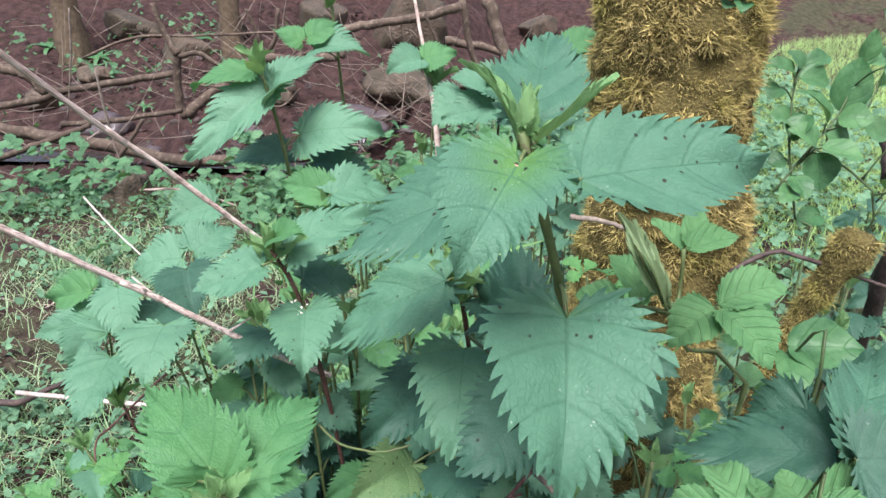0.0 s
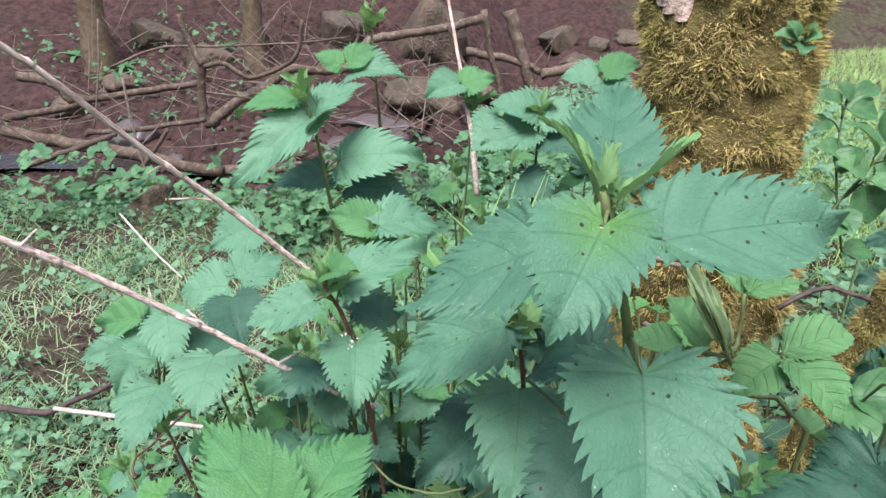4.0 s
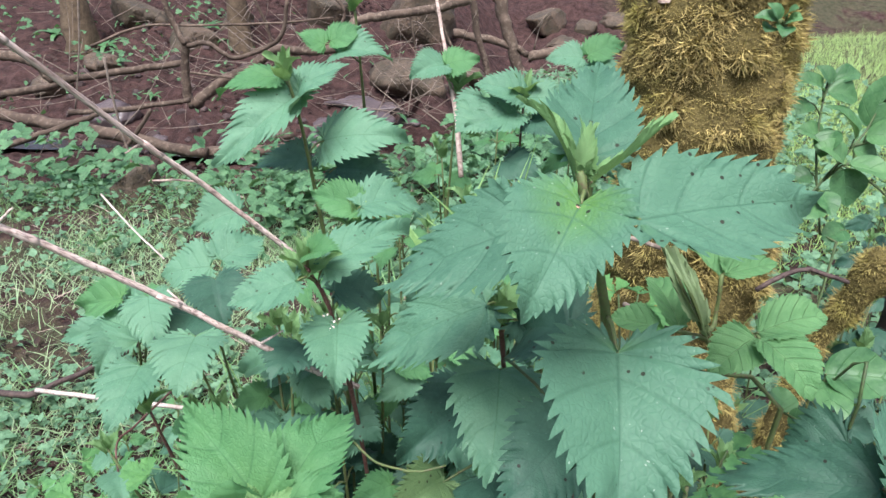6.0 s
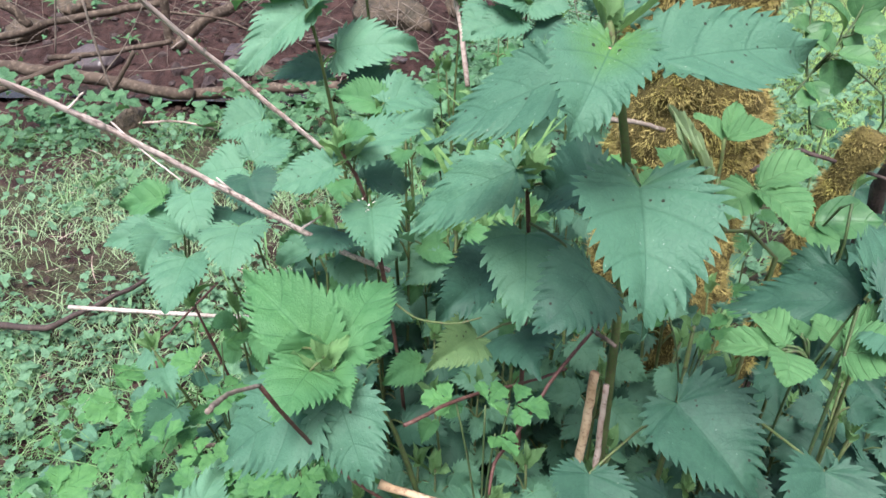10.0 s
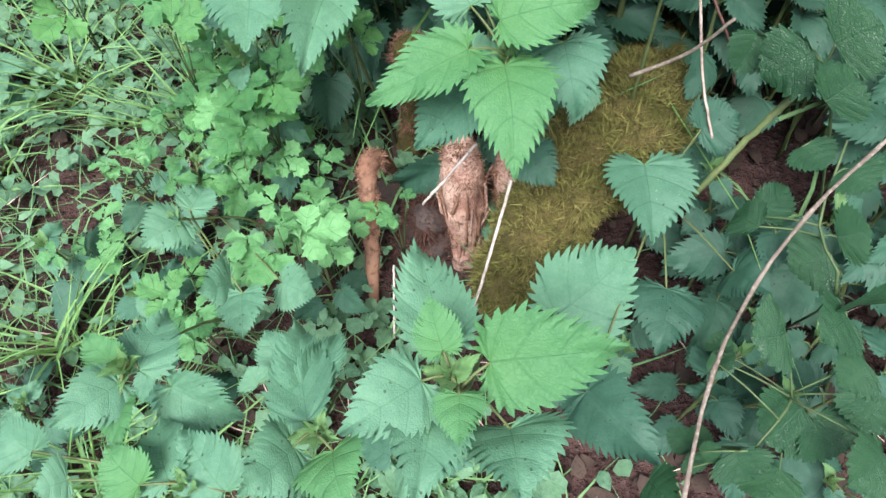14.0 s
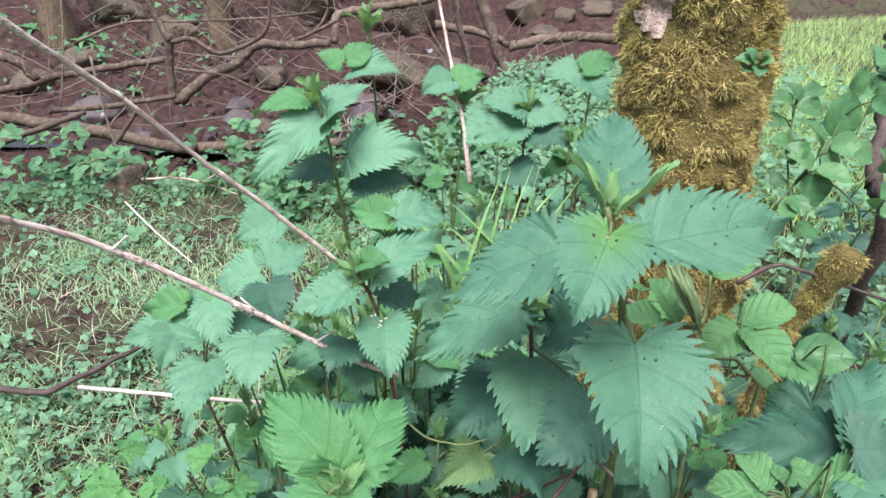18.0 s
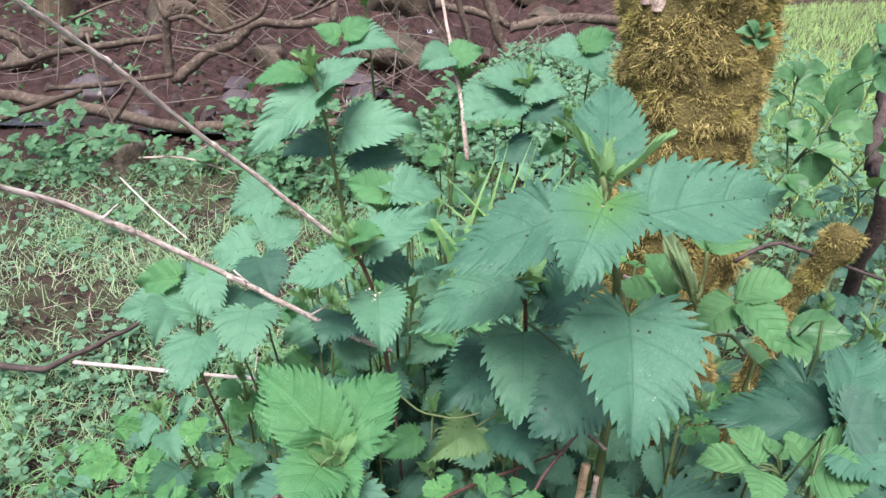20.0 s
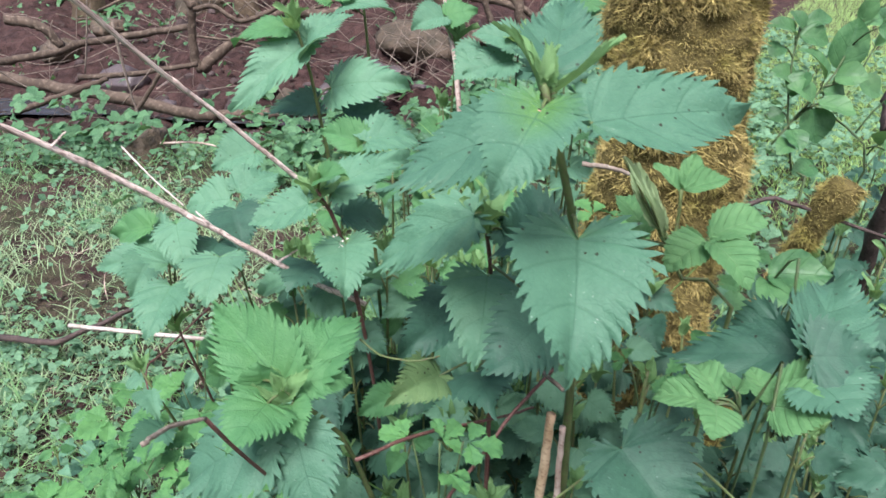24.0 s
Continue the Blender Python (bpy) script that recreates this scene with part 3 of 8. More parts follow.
# ---- many small pieces in one mesh ----
def field_mesh(name, shapes, placed, mat):
    """placed: rows of (shape index, 4x4 matrix as array). One mesh of all of them."""
    vs, fs, us, off = [], [], [], 0
    for k, m in placed:
        v, f, uv = shapes[k]
        vs.append(v @ m[:3, :3].T + m[:3, 3])
        us.append(uv)
        fs.extend([tuple(i + off for i in face) for face in f])
        off += len(v)
    return mesh_of(name, np.vstack(vs), fs, mat, np.vstack(us))


def frame_to(base, way, width, length, spin=0.0):
    m = leaf_matrix(base, np.array(base) + np.array(way) * length, width, spin)
    return np.array(m)


def blade_shape(bend, n=4):
    verts, uvs, faces = [], [], []
    for k in range(n + 1):
        s = k / n
        w = 0.5 * (1 - s**2.2) + 0.02
        y = math.sin(s * bend) / max(bend, 0.01)
        z = (math.cos(s * bend) - 1) / max(bend, 0.01)
        for u in (-1, 0, 1):
            verts.append((u * w, y, z + (0.02 * w if u else 0)))
            uvs.append((0.5 + 0.5 * u, s))
    for k in range(n):
        for j in (0, 1):
            faces.append((3 * k + j, 3 * k + j + 1, 3 * k + j + 4, 3 * k + j + 3))
    return np.array(verts), faces, np.array(uvs)


BLADES = [blade_shape(b) for b in (0.3, 0.8, 1.3, 1.9)]
MESH_BLADE = shaped("blade", BLADES, M_TUFT)


def thin_blade(bend, n=3):
    """A cheap grass blade for turf."""
    verts, uvs = [], []
    for k in range(n + 1):
        s = k / n
        w = 0.5 * (1 - s**2) + 0.02
        for u in (-1, 1):
            verts.append((u * w, math.sin(s * bend) / bend, (math.cos(s * bend) - 1) / bend))
            uvs.append((0.5 + 0.5 * u, s))
    return np.array(verts), [(2 * k, 2 * k + 1, 2 * k + 3, 2 * k + 2) for k in range(n)], np.array(uvs)


TURF = [thin_blade(b) for b in (0.2, 0.5, 0.9, 1.3)]


def small_leaf(droop, wide):
    """A cheap ovate leaf for crowds: folded, with a pointed tip."""
    verts = [(0, 0, 0), (-0.32 * wide, 0.3, 0.06), (0, 0.33, 0.02), (0.32 * wide, 0.3, 0.06), (-0.28 * wide, 0.65, 0.03 - droop * 0.3), (0, 0.66, -droop * 0.3), (0.28 * wide, 0.65, 0.03 - droop * 0.3), (0, 1, -droop)]
    uvs = [(0.5 + v[0], v[1]) for v in verts]
    return np.array(verts, float), [(0, 2, 1), (0, 3, 2), (1, 2, 5, 4), (2, 3, 6, 5), (4, 5, 7), (5, 6, 7)], np.array(uvs)


LOBLETS = [three_leaflets(3, 66, 0.3, 90, 1, 2), three_leaflets(4, 75, 0.4, 92, 1, 2), three_leaflets(3, 60, 0.1, 95, 1, 2)]
SMALL = [small_leaf(0.1, 1.2), small_leaf(0.3, 1.5), small_leaf(0.0, 1.8), small_leaf(0.4, 1.0)]


M_PETAL = mixed_material("petal", (0.75, 0.70, 0.66), (0.8, 0.62, 0.55), (0.7, 0.45, 0.35), 300, 900, 0.6, 0.1, 0.001)
M_BUD = mixed_material("bud_scale", (0.42, 0.26, 0.18), (0.55, 0.38, 0.27), (0.25, 0.13, 0.09), 300, 900, 0.7, 0.2, 0.001)
MESH_PETAL = shaped("petal", SMALL[:1], M_PETAL)[0]


# ---- the ground: a glade, the stream's channel and its far bank, one sheet to the horizon ----
def edge_at(x):
    """Where the glade breaks off towards the stream."""
    return 2.75 + 0.25 * math.sin(1.3 * x + 0.6) + 1.9 * step(-0.15, 0.75, x) + 3.0 * step(1.6, 4.0, x)


def ground_height(x, y, fine=True):
    e = edge_at(x)
    z = 0.05 * math.exp(-((x - 0.1) ** 2 + (y - 0.4) ** 2) / 0.25)
    z += -0.34 * step(e, e + 0.55, y)
    z += 0.26 * step(e + 1.5, e + 2.4, y) + 0.75 * step(e + 2.0, e + 5.5, y) + 1.2 * step(e + 5.0, e + 14.0, y)
    z += 0.5 * step(6.0, 14.0, y) * step(1.0, 3.0, x)
    if fine:
        wild = step(e - 0.2, e + 0.5, y)
        z += (0.014 + 0.09 * wild) * noise.noise((x * 2.1, y * 2.1, 0.3)) + (0.006 + 0.055 * wild) * noise.noise((x * 7.0, y * 7.0, 1.7))
        z += 0.03 * wild * noise.noise((x * 19.0, y * 19.0, 4.1))
        z += 0.25 * step(9, 20, math.hypot(x, y)) * noise.noise((x * 0.2, y * 0.2, 5.0))
    return z


def spaced(lo, hi, near_lo, near_hi, fine, far):
    """Grid lines: close together between near_lo and near_hi, growing apart outside."""
    out = list(np.arange(near_lo, near_hi + fine / 2, fine))
    gap, v = fine, near_hi
    while v < hi:
        gap *= far
        v += gap
        out.append(min(v, hi))
    gap, v = fine, near_lo
    while v > lo:
        gap *= far
        v -= gap
        out.insert(0, max(v, lo))
    return out


xs = spaced(-400, 400, -3.4, 3.0, 0.05, 1.25)
ys = spaced(-400, 400, -0.6, 8.0, 0.05, 1.25)
gv = [(x, y, ground_height(x, y)) for y in ys for x in xs]
gw = len(xs)
gf = [(j * gw + i, j * gw + i + 1, (j + 1) * gw + i + 1, (j + 1) * gw + i) for j in range(len(ys) - 1) for i in range(gw - 1)]


def ground_material():
    """Dark soil and mud, thin turf where the glade is level, leaf crumbs all over."""
    mat, nt, bsdf = material("glade_ground")
    pos = nt.nodes.new("ShaderNodeNewGeometry").outputs["Position"]
    sep = nd(nt, "ShaderNodeSeparateXYZ", i0=pos)
    coarse, mid, fine = noise_tex(nt, 2.6, 4.0), noise_tex(nt, 14.0, 4.0), noise_tex(nt, 130.0, 3.0)
    col = blend(nt, ramp(nt, mid, 0.35, 0.65), (0.030, 0.016, 0.014), (0.084, 0.047, 0.041))
    col = blend(nt, maths(nt, "MULTIPLY", ramp(nt, fine, 0.56, 0.66), 0.8), col, (0.085, 0.058, 0.054))
    col = blend(nt, maths(nt, "MULTIPLY", ramp(nt, fine, 0.42, 0.34), 0.7), col, (0.010, 0.007, 0.007))
    turf = maths(nt, "MULTIPLY", ramp(nt, maths(nt, "ADD", coarse, maths(nt, "MULTIPLY", mid, 0.4)), 0.60, 0.72), ramp(nt, sep.outputs[2], -0.12, -0.02))
    turf = maths(nt, "MULTIPLY", turf, maths(nt, "MAXIMUM", ramp(nt, sep.outputs[1], 3.3, 2.6), ramp(nt, sep.outputs[0], 1.7, 2.4)))
    turf = maths(nt, "MULTIPLY", turf, maths(nt, "MAXIMUM", ramp(nt, maths(nt, "ABSOLUTE", maths(nt, "ADD", sep.outputs[0], 0.2)), 0.75, 1.1), ramp(nt, maths(nt, "ABSOLUTE", maths(nt, "SUBTRACT", sep.outputs[1], 0.3)), 0.7, 1.1)))
    col = blend(nt, maths(nt, "MULTIPLY", turf, 0.22), col, (0.075, 0.15, 0.050))
    nt.links.new(col, bsdf.inputs["Base Color"])
    bsdf.inputs["Roughness"].default_value = 0.9
    bsdf.inputs["Specular IOR Level"].default_value = 0.15
    bump(nt, bsdf, maths(nt, "ADD", mid, fine), 1.0, 0.02)
    return mat


ground = new("ground", mesh_of("ground", gv, gf, ground_material()))
tagged(ground, "dark muddy woodland floor dipping to a small stream", "ground", kind="structure")

# ---- the stream: a thin sheet of water over the channel's floor, with small falls ----
wv, wf = [], []
for k in range(60):
    f = k / 59
    cx, cy = -3.4 + 3.6 * f + 0.15 * math.sin(9 * f), 4.15 + 0.12 * math.sin(6 * f) + 2.4 * step(0.72, 1.0, f)
    wide = 0.22 - 0.06 * f
    wz = -0.285 + 0.34 * step(0.70, 1.0, f)
    for u in (-1, -0.5, 0, 0.5, 1):
        wv.append((cx + 0.2 * u * f * wide, cy + u * wide, wz + 0.012 * noise.noise((cx * 6, cy * 6 + u, 2))))
    if k:
        wf += [(5 * k - 5 + j, 5 * k - 4 + j, 5 * k + 1 + j, 5 * k + j) for j in range(4)]
water = new("water", mesh_of("water", wv, wf, M_WATER))
tagged(water, "shallow dark stream running between stones", "water", kind="structure")


# ---- the mossy tree ----
def moss_tuft(strands, spread, curl, seed):
    """A tuft of slim pointed shoots fanning out from one foot, 1 long."""
    rng = np.random.default_rng(seed)
    verts, faces, uvs = [], [], []
    for _ in range(strands):
        foot = rng.normal(0, 0.16, 3) * (1, 0.6, 1)
        way = np.array((0, 1.0, 0)) + rng.normal(0, spread, 3)
        way /= np.linalg.norm(way)
        long, wide = rng.uniform(0.55, 1.15), rng.uniform(0.024, 0.050)
        side = np.cross(way, rng.normal(0, 1, 3))
        side *= wide / (np.linalg.norm(side) + 1e-9)
        sag = np.array((rng.normal(0, 0.1), 0, -curl * rng.uniform(0.3, 1.2)))
        mid, end = foot + way * long * 0.5 + sag * 0.2, foot + way * long + sag
        off = len(verts)
        verts += [foot - side, foot + side, mid - side, mid + side, end]
        faces += [(off, off + 1, off + 3, off + 2), (off + 2, off + 3, off + 4)]
        uvs += [(0, 0), (1, 0), (0, 0.5), (1, 0.5), (0.5, 1)]
    return np.array(verts), faces, np.array(uvs, float)


STRANDS = [moss_tuft(8, 0.5, 0.3, 1), moss_tuft(8, 0.62, 0.45, 2), moss_tuft(8, 0.45, 0.2, 3), moss_tuft(8, 0.8, 0.3, 4)]


def limb_data(line_points, radius, n, sides, lump, seed):
    """A lumpy limb: radius(f) along a smooth line, with noise. Returns verts, faces, axis line."""
    line = smooth_line(line_points, n)
    tang = np.gradient(line, axis=0)
    tang /= np.linalg.norm(tang, axis=1)[:, None]
    verts, faces = [], []
    for k in range(n):
        a = np.cross(tang[k], (0.0, 1.0, 0.12))
        a /= np.linalg.norm(a)
        b = np.cross(tang[k], a)
        for j in range(sides):
            th = 2 * math.pi * j / sides
            way = math.cos(th) * a + math.sin(th) * b
            p = line[k] + way * radius(k / (n - 1))
            r = radius(k / (n - 1)) * (1 + lump * noise.noise(Vector(p * 14) + Vector((seed, 0, 0))) + 0.8 * lump * noise.noise(Vector(p * 48)))
            verts.append(line[k] + way * r)
    for k in range(n - 1):
        for j in range(sides):
            j2 = (j + 1) % sides
            faces.append((k * sides + j, k * sides + j2, (k + 1) * sides + j2, (k + 1) * sides + j))
    faces.append(tuple(range(sides))[::-1])
    faces.append(tuple(range((n - 1) * sides, n * sides)))
    return np.array(verts), faces, line


def moss_coat(name, verts, faces, line, count, parent, seed, length=0.014, hang=0.75, gap=0.0, label="", mat=None, bald=None):
    """Tufts rooted all over a limb, hanging down and outwards."""
    rng = np.random.default_rng(seed)
    quads = [f for f in faces if len(f) == 4]
    placed = []
    for _ in range(count):
        f = quads[int(rng.integers(len(quads)))]
        a, b, c, d = (verts[i] for i in f)
        u, v = rng.random(2)
        p = a * (1 - u) * (1 - v) + b * u * (1 - v) + c * u * v + d * (1 - u) * v
        if noise.noise(Vector(p * 16)) < gap - 0.6:
            continue
        if bald and np.linalg.norm((p - bald[0]) / bald[1]) < 1 + 0.5 * noise.noise(Vector(p * 60)):
            continue
        n = np.cross(b - a, d - a)
        n /= np.linalg.norm(n) + 1e-9
        if n @ (p - line[int(np.argmin(np.linalg.norm(line - p, axis=1)))]) < 0:
            n = -n
        tuft = 0.75 + 1.1 * max(0, 1.2 * noise.noise(Vector(p * 60)) + 0.2)
        drift = np.array(noise.noise_vector(Vector(p * 22)))
        way = n * (0.95 * tuft) + np.array((0, 0, -hang)) + drift * 0.25 + rng.normal(0, 0.45, 3)
        way /= np.linalg.norm(way)
        size = length * rng.uniform(0.7, 1.3) * tuft
        placed.append((int(rng.integers(4)), frame_to(p - n * 0.003, way, size, size, rng.uniform(-180, 180))))
    return tagged(part(name, field_mesh(name, STRANDS, placed, mat or M_MOSS_TIP), parent, label), kind="stuff")


tree = thing("mossy_tree", "slender tree trunk thickly covered in yellow-green moss", "tree", at=(0, 0, 0))
TRUNK = [(0.206, 0.575, -0.02), (0.206, 0.575, 0.35), (0.203, 0.575, 0.75), (0.198, 0.585, 1.1), (0.26, 0.62, 1.9), (0.34, 0.68, 2.7)]
tv, tf, tl = limb_data(TRUNK, lambda f: 0.067 + 0.028 * math.exp(-f / 0.18) - 0.010 * f, 300, 90, 0.18, 3)
part("trunk", mesh_of("trunk", tv, tf, M_MOSS), tree)
keep = [f for f in tf if len(f) == 4 and 0.40 < tv[f[0]][2] < 1.15 and tv[f[0]][1] < 0.62]
moss_coat("moss", tv, keep, tl, 42000, tree, 5, 0.0072, 0.95, -0.1, "yellow-green hanging moss", bald=(np.array((0.143, 0.52, 0.930)), np.array((0.013, 0.08, 0.022))))
# a bald patch of pale flaking bark high on the trunk
bald = [f for f in tf if len(f) == 4 and np.linalg.norm((tv[f[0]] - np.array((0.143, 0.52, 0.930))) / np.array((0.012, 0.08, 0.020))) < 1 + 0.3 * noise.noise(Vector(tv[f[0]] * 70))]
ids = sorted({i for f in bald for i in f})
flake = [tv[i] + (tv[i] - tl[int(np.argmin(np.abs(tl[:, 2] - tv[i][2])))]) * (0.03 + 0.05 * noise.noise(Vector(tv[i] * 150))) for i in ids]
if bald:
    part("bare_bark", mesh_of("bare_bark", flake, [tuple(ids.index(i) for i in f) for f in bald], M_FLAKE), tree, "pale flaking bark showing through the moss")
# broken mossy stub beside the trunk
stub = thing("mossy_stub", "broken side stem wrapped in brownish-yellow moss", "tree stump")
STUB = [(0.29, 0.56, 0.0), (0.293, 0.53, 0.35), (0.300, 0.505, 0.60), (0.312, 0.490, 0.675), (0.332, 0.482, 0.735)]
sv, sf, sl = limb_data(STUB, lambda f: 0.009 + 0.002 * math.sin(f * 17) + 0.007 * step(0.82, 0.95, f), 46, 20, 0.35, 9)
part("stem", mesh_of("stem", sv, sf, M_MOSS), stub)
keep = [f for f in sf if len(f) == 4 and sv[f[0]][2] > 0.38]
moss_coat("moss", sv, keep, sl, 6000, stub, 6, 0.0062, 0.9, -0.1, "shaggy brown-yellow moss")
tube("bare_twig", [(0.235, 0.485, 0.700), (0.268, 0.491, 0.716), (0.30, 0.488, 0.71), (0.37, 0.47, 0.69)], 0.0022, 0.0016, M_WETBARK, stub, 10, 6, 0.3, 4)

# old stump with a mossy root and rotten wood
stump = thing("rotten_stump", "rotten tree stump with mossy root and pale crumbling wood", "tree stump")
rv, rf, rl = limb_data([(-0.045, 0.035, 0.10), (-0.035, 0.075, 0.19), (0.01, 0.12, 0.225), (0.07, 0.19, 0.225), (0.13, 0.29, 0.20), (0.19, 0.42, 0.12)], lambda f: 0.027 + 0.012 * math.sin(f * 3), 80, 34, 0.52, 12)
part("root", mesh_of("root", rv, rf, M_MOSS), stump)
keep = [f for f in rf if len(f) == 4 and rv[f[0]][1] < 0.32]
moss_coat("moss", rv, keep, rl, 15000, stump, 7, 0.0105, 0.12, -0.1, "olive-yellow moss", M_MOSS_LOW)
shard_rng = np.random.default_rng(4)
for cx, cy, wide, tall, count in ((-0.083, 0.166, 0.0225, 0.190, 70), (-0.036, 0.174, 0.0135, 0.180, 30)):
    for k in range(count):
        a, rad = shard_rng.uniform(0, 6.28), wide * shard_rng.uniform(0.86, 1.02)
        x, y = cx + rad * math.cos(a), cy + rad * math.sin(a)
        high = tall + shard_rng.uniform(-0.10, 0.0)
        thick = shard_rng.uniform(0.0010, 0.0024)
        lean = shard_rng.normal(0, 0.0025, 2)
        v, f = tube_data([(x, y, high - shard_rng.uniform(0.03, 0.07)), (x + lean[0], y + lean[1], high - 0.015), (x + lean[0] * 2, y + lean[1] * 2 + 0.003, high)], thick * 1.2, thick * 0.4, 12, 6, 0.35, k)
        part("wood_shard", mesh_of("wood_shard", v, f, M_HAIR if k % 3 == 0 else M_ROT), stump, "pale reddish crumbling wood")
for foot, high, wide, seed, hairs in (((-0.083, 0.165), 0.235, 0.0225, 41, 2200), ((-0.036, 0.172), 0.215, 0.0135, 43, 1300)):
    rv, rf, rl = limb_data([(foot[0], foot[1] + 0.004, -0.02), (foot[0] - 0.002, foot[1], high * 0.5), (foot[0] - 0.004, foot[1] + 0.022, high)], lambda f: wide * (0.97 + 0.05 * math.sin(f * 11 + seed)) * math.sqrt(max(0.03, 1 - f**9)), 90, 60, 0.24, seed)
    part("core", mesh_of("core", rv, rf, M_ROT), stump, "pale reddish crumbling wood")
    moss_coat("root_hair", rv, [f for f in rf if len(f) == 4 and rv[f[0]][2] > 0.05 and (rv[f[0]][2] > high - 0.055 or abs(rv[f[0]][0] - foot[0]) > 0.5 * wide)], rl, hairs, stump, 46, 0.0065, 0.6, 0.25, "hairy reddish-brown fibres", M_HAIR)
rv, rf, rl = limb_data([(-0.128, 0.18, -0.02), (-0.126, 0.17, 0.07), (-0.124, 0.165, 0.14)], lambda f: 0.034 * math.sqrt(max(0.02, 1 - f**4)), 30, 26, 0.5, 44)
part("core", mesh_of("core", rv, rf, M_WETBARK), stump, "dark decayed wood")
moss_coat("root_hair", rv, [f for f in rf if len(f) == 4], rl, 1500, stump, 45, 0.009, 0.4, -0.3, "dark reddish-brown root fibres", M_DARKHAIR)
rv, rf, rl = limb_data([(-0.195, 0.08, 0.0), (-0.192, 0.13, 0.06), (-0.186, 0.18, 0.13), (-0.180, 0.208, 0.168), (-0.17, 0.25, 0.12), (-0.16, 0.29, 0.0)], lambda f: 0.006 + 0.0075 * math.exp(-((f - 0.50) / 0.22) ** 2), 40, 14, 0.6, 31)
part("root", mesh_of("root", rv, rf, M_HAIR), stump, "bare reddish-brown root")
moss_coat("moss", rv, [f for f in rf if len(f) == 4], rl, 2200, stump, 17, 0.006, 0.6, -0.3, "hairy reddish-brown fibres", M_HAIR)
rv, rf, rl = limb_data([(-0.15, 0.33, 0.0), (-0.13, 0.31, 0.16), (-0.126, 0.272, 0.25), (-0.124, 0.245, 0.285)], lambda f: 0.019 - 0.006 * f, 24, 14, 0.4, 33)
part("root", mesh_of("root", rv, rf, M_MOSS), stump)
moss_coat("moss", rv, [f for f in rf if len(f) == 4], rl, 1400, stump, 18, 0.007, 0.5, 0.0, "hairy reddish-brown fibres", M_HAIR)


# ---- the nettle patch: the large nettles, one by one ----
nettle([(0.085, 0.315, 0.030), (0.078, 0.303, 0.550), (0.066, 0.285, 0.750), (0.048, 0.262, 0.830), (0.034, 0.252, 0.872)], [
    ((0.056, 0.240, 0.858), (0.137, 0.270, 0.857), 0.054, -12, "n", 5),
    ((0.032, 0.234, 0.866), (0.009, 0.196, 0.840), 0.047, 8, "g", 1),
    ((0.016, 0.262, 0.845), (-0.046, 0.270, 0.809), 0.056, 10, "n", 5),
    ((0.041, 0.272, 0.872), (0.053, 0.330, 0.900), 0.043, 0, "n", 0),
    ((0.0555, 0.242, 0.798), (0.045, 0.178, 0.757), 0.071, 0, "n", 1),
    ((0.046, 0.294, 0.777), (0.027, 0.329, 0.748), 0.055, 0, "o"),
    ((0.040, 0.253, 0.868), (0.072, 0.266, 0.892), 0.010, -55, "y"),
    ((0.033, 0.254, 0.867), (0.011, 0.273, 0.896), 0.010, 55, "y"),
    ((0.036, 0.255, 0.870), (0.035, 0.267, 0.890), 0.008, 20, "y"),
    ((0.038, 0.259, 0.869), (0.043, 0.269, 0.887), 0.008, -60, "y"),
], r=0.0042, top=0.030, seed=1, tips=2, label="tall stinging nettle with the largest heart-shaped leaves")
nettle([(0.030, 0.370, 0.030), (0.026, 0.360, 0.550), (0.022, 0.348, 0.700), (0.014, 0.325, 0.772)], [
    ((0.007, 0.320, 0.775), (-0.060, 0.341, 0.716), 0.046, 4, "m"),
    ((0.018, 0.338, 0.721), (0.009, 0.277, 0.690), 0.06, 0, "m"),
    ((0.006, 0.362, 0.683), (-0.042, 0.316, 0.668), 0.052, 10, "o"),
    ((0.050, 0.283, 0.725), (0.013, 0.250, 0.706), 0.055, -10, "o"),
    ((0.025, 0.326, 0.762), (0.058, 0.326, 0.736), 0.045, -20, "o"),
    ((0.013, 0.331, 0.645), (0.024, 0.279, 0.651), 0.06, 0, "o"),
    ((-0.014, 0.323, 0.647), (-0.049, 0.286, 0.650), 0.038, 0, "p"),
], r=0.0028, top=0.032, seed=2, red=True)
nettle([(-0.060, 0.460, 0.030), (-0.075, 0.440, 0.500), (-0.092, 0.412, 0.700), (-0.108, 0.402, 0.757)], [
    ((-0.096, 0.405, 0.753), (-0.042, 0.455, 0.760), 0.04, -15, "m"),
    ((-0.113, 0.394, 0.747), (-0.156, 0.384, 0.733), 0.042, 15, "m"),
    ((-0.089, 0.404, 0.709), (-0.084, 0.356, 0.688), 0.048, 0, "m"),
    ((-0.094, 0.424, 0.724), (-0.061, 0.451, 0.707), 0.045, -10, "o"),
    ((-0.103, 0.399, 0.766), (-0.080, 0.383, 0.774), 0.024, 0, "f"),
    ((-0.119, 0.420, 0.682), (-0.131, 0.378, 0.677), 0.05, 0, "o"),
], r=0.0026, top=0.034, seed=3, red=True)
nettle([(-0.070, 0.550, 0.030), (-0.080, 0.520, 0.600), (-0.086, 0.490, 0.750)], [
    ((-0.083, 0.491, 0.760), (-0.123, 0.506, 0.767), 0.034, 0, "f"),
    ((-0.081, 0.488, 0.764), (-0.035, 0.516, 0.753), 0.045, -10, "m"),
    ((-0.083, 0.487, 0.749), (-0.073, 0.467, 0.739), 0.035, 0, "m"),
], r=0.0026, top=0.034, seed=4)
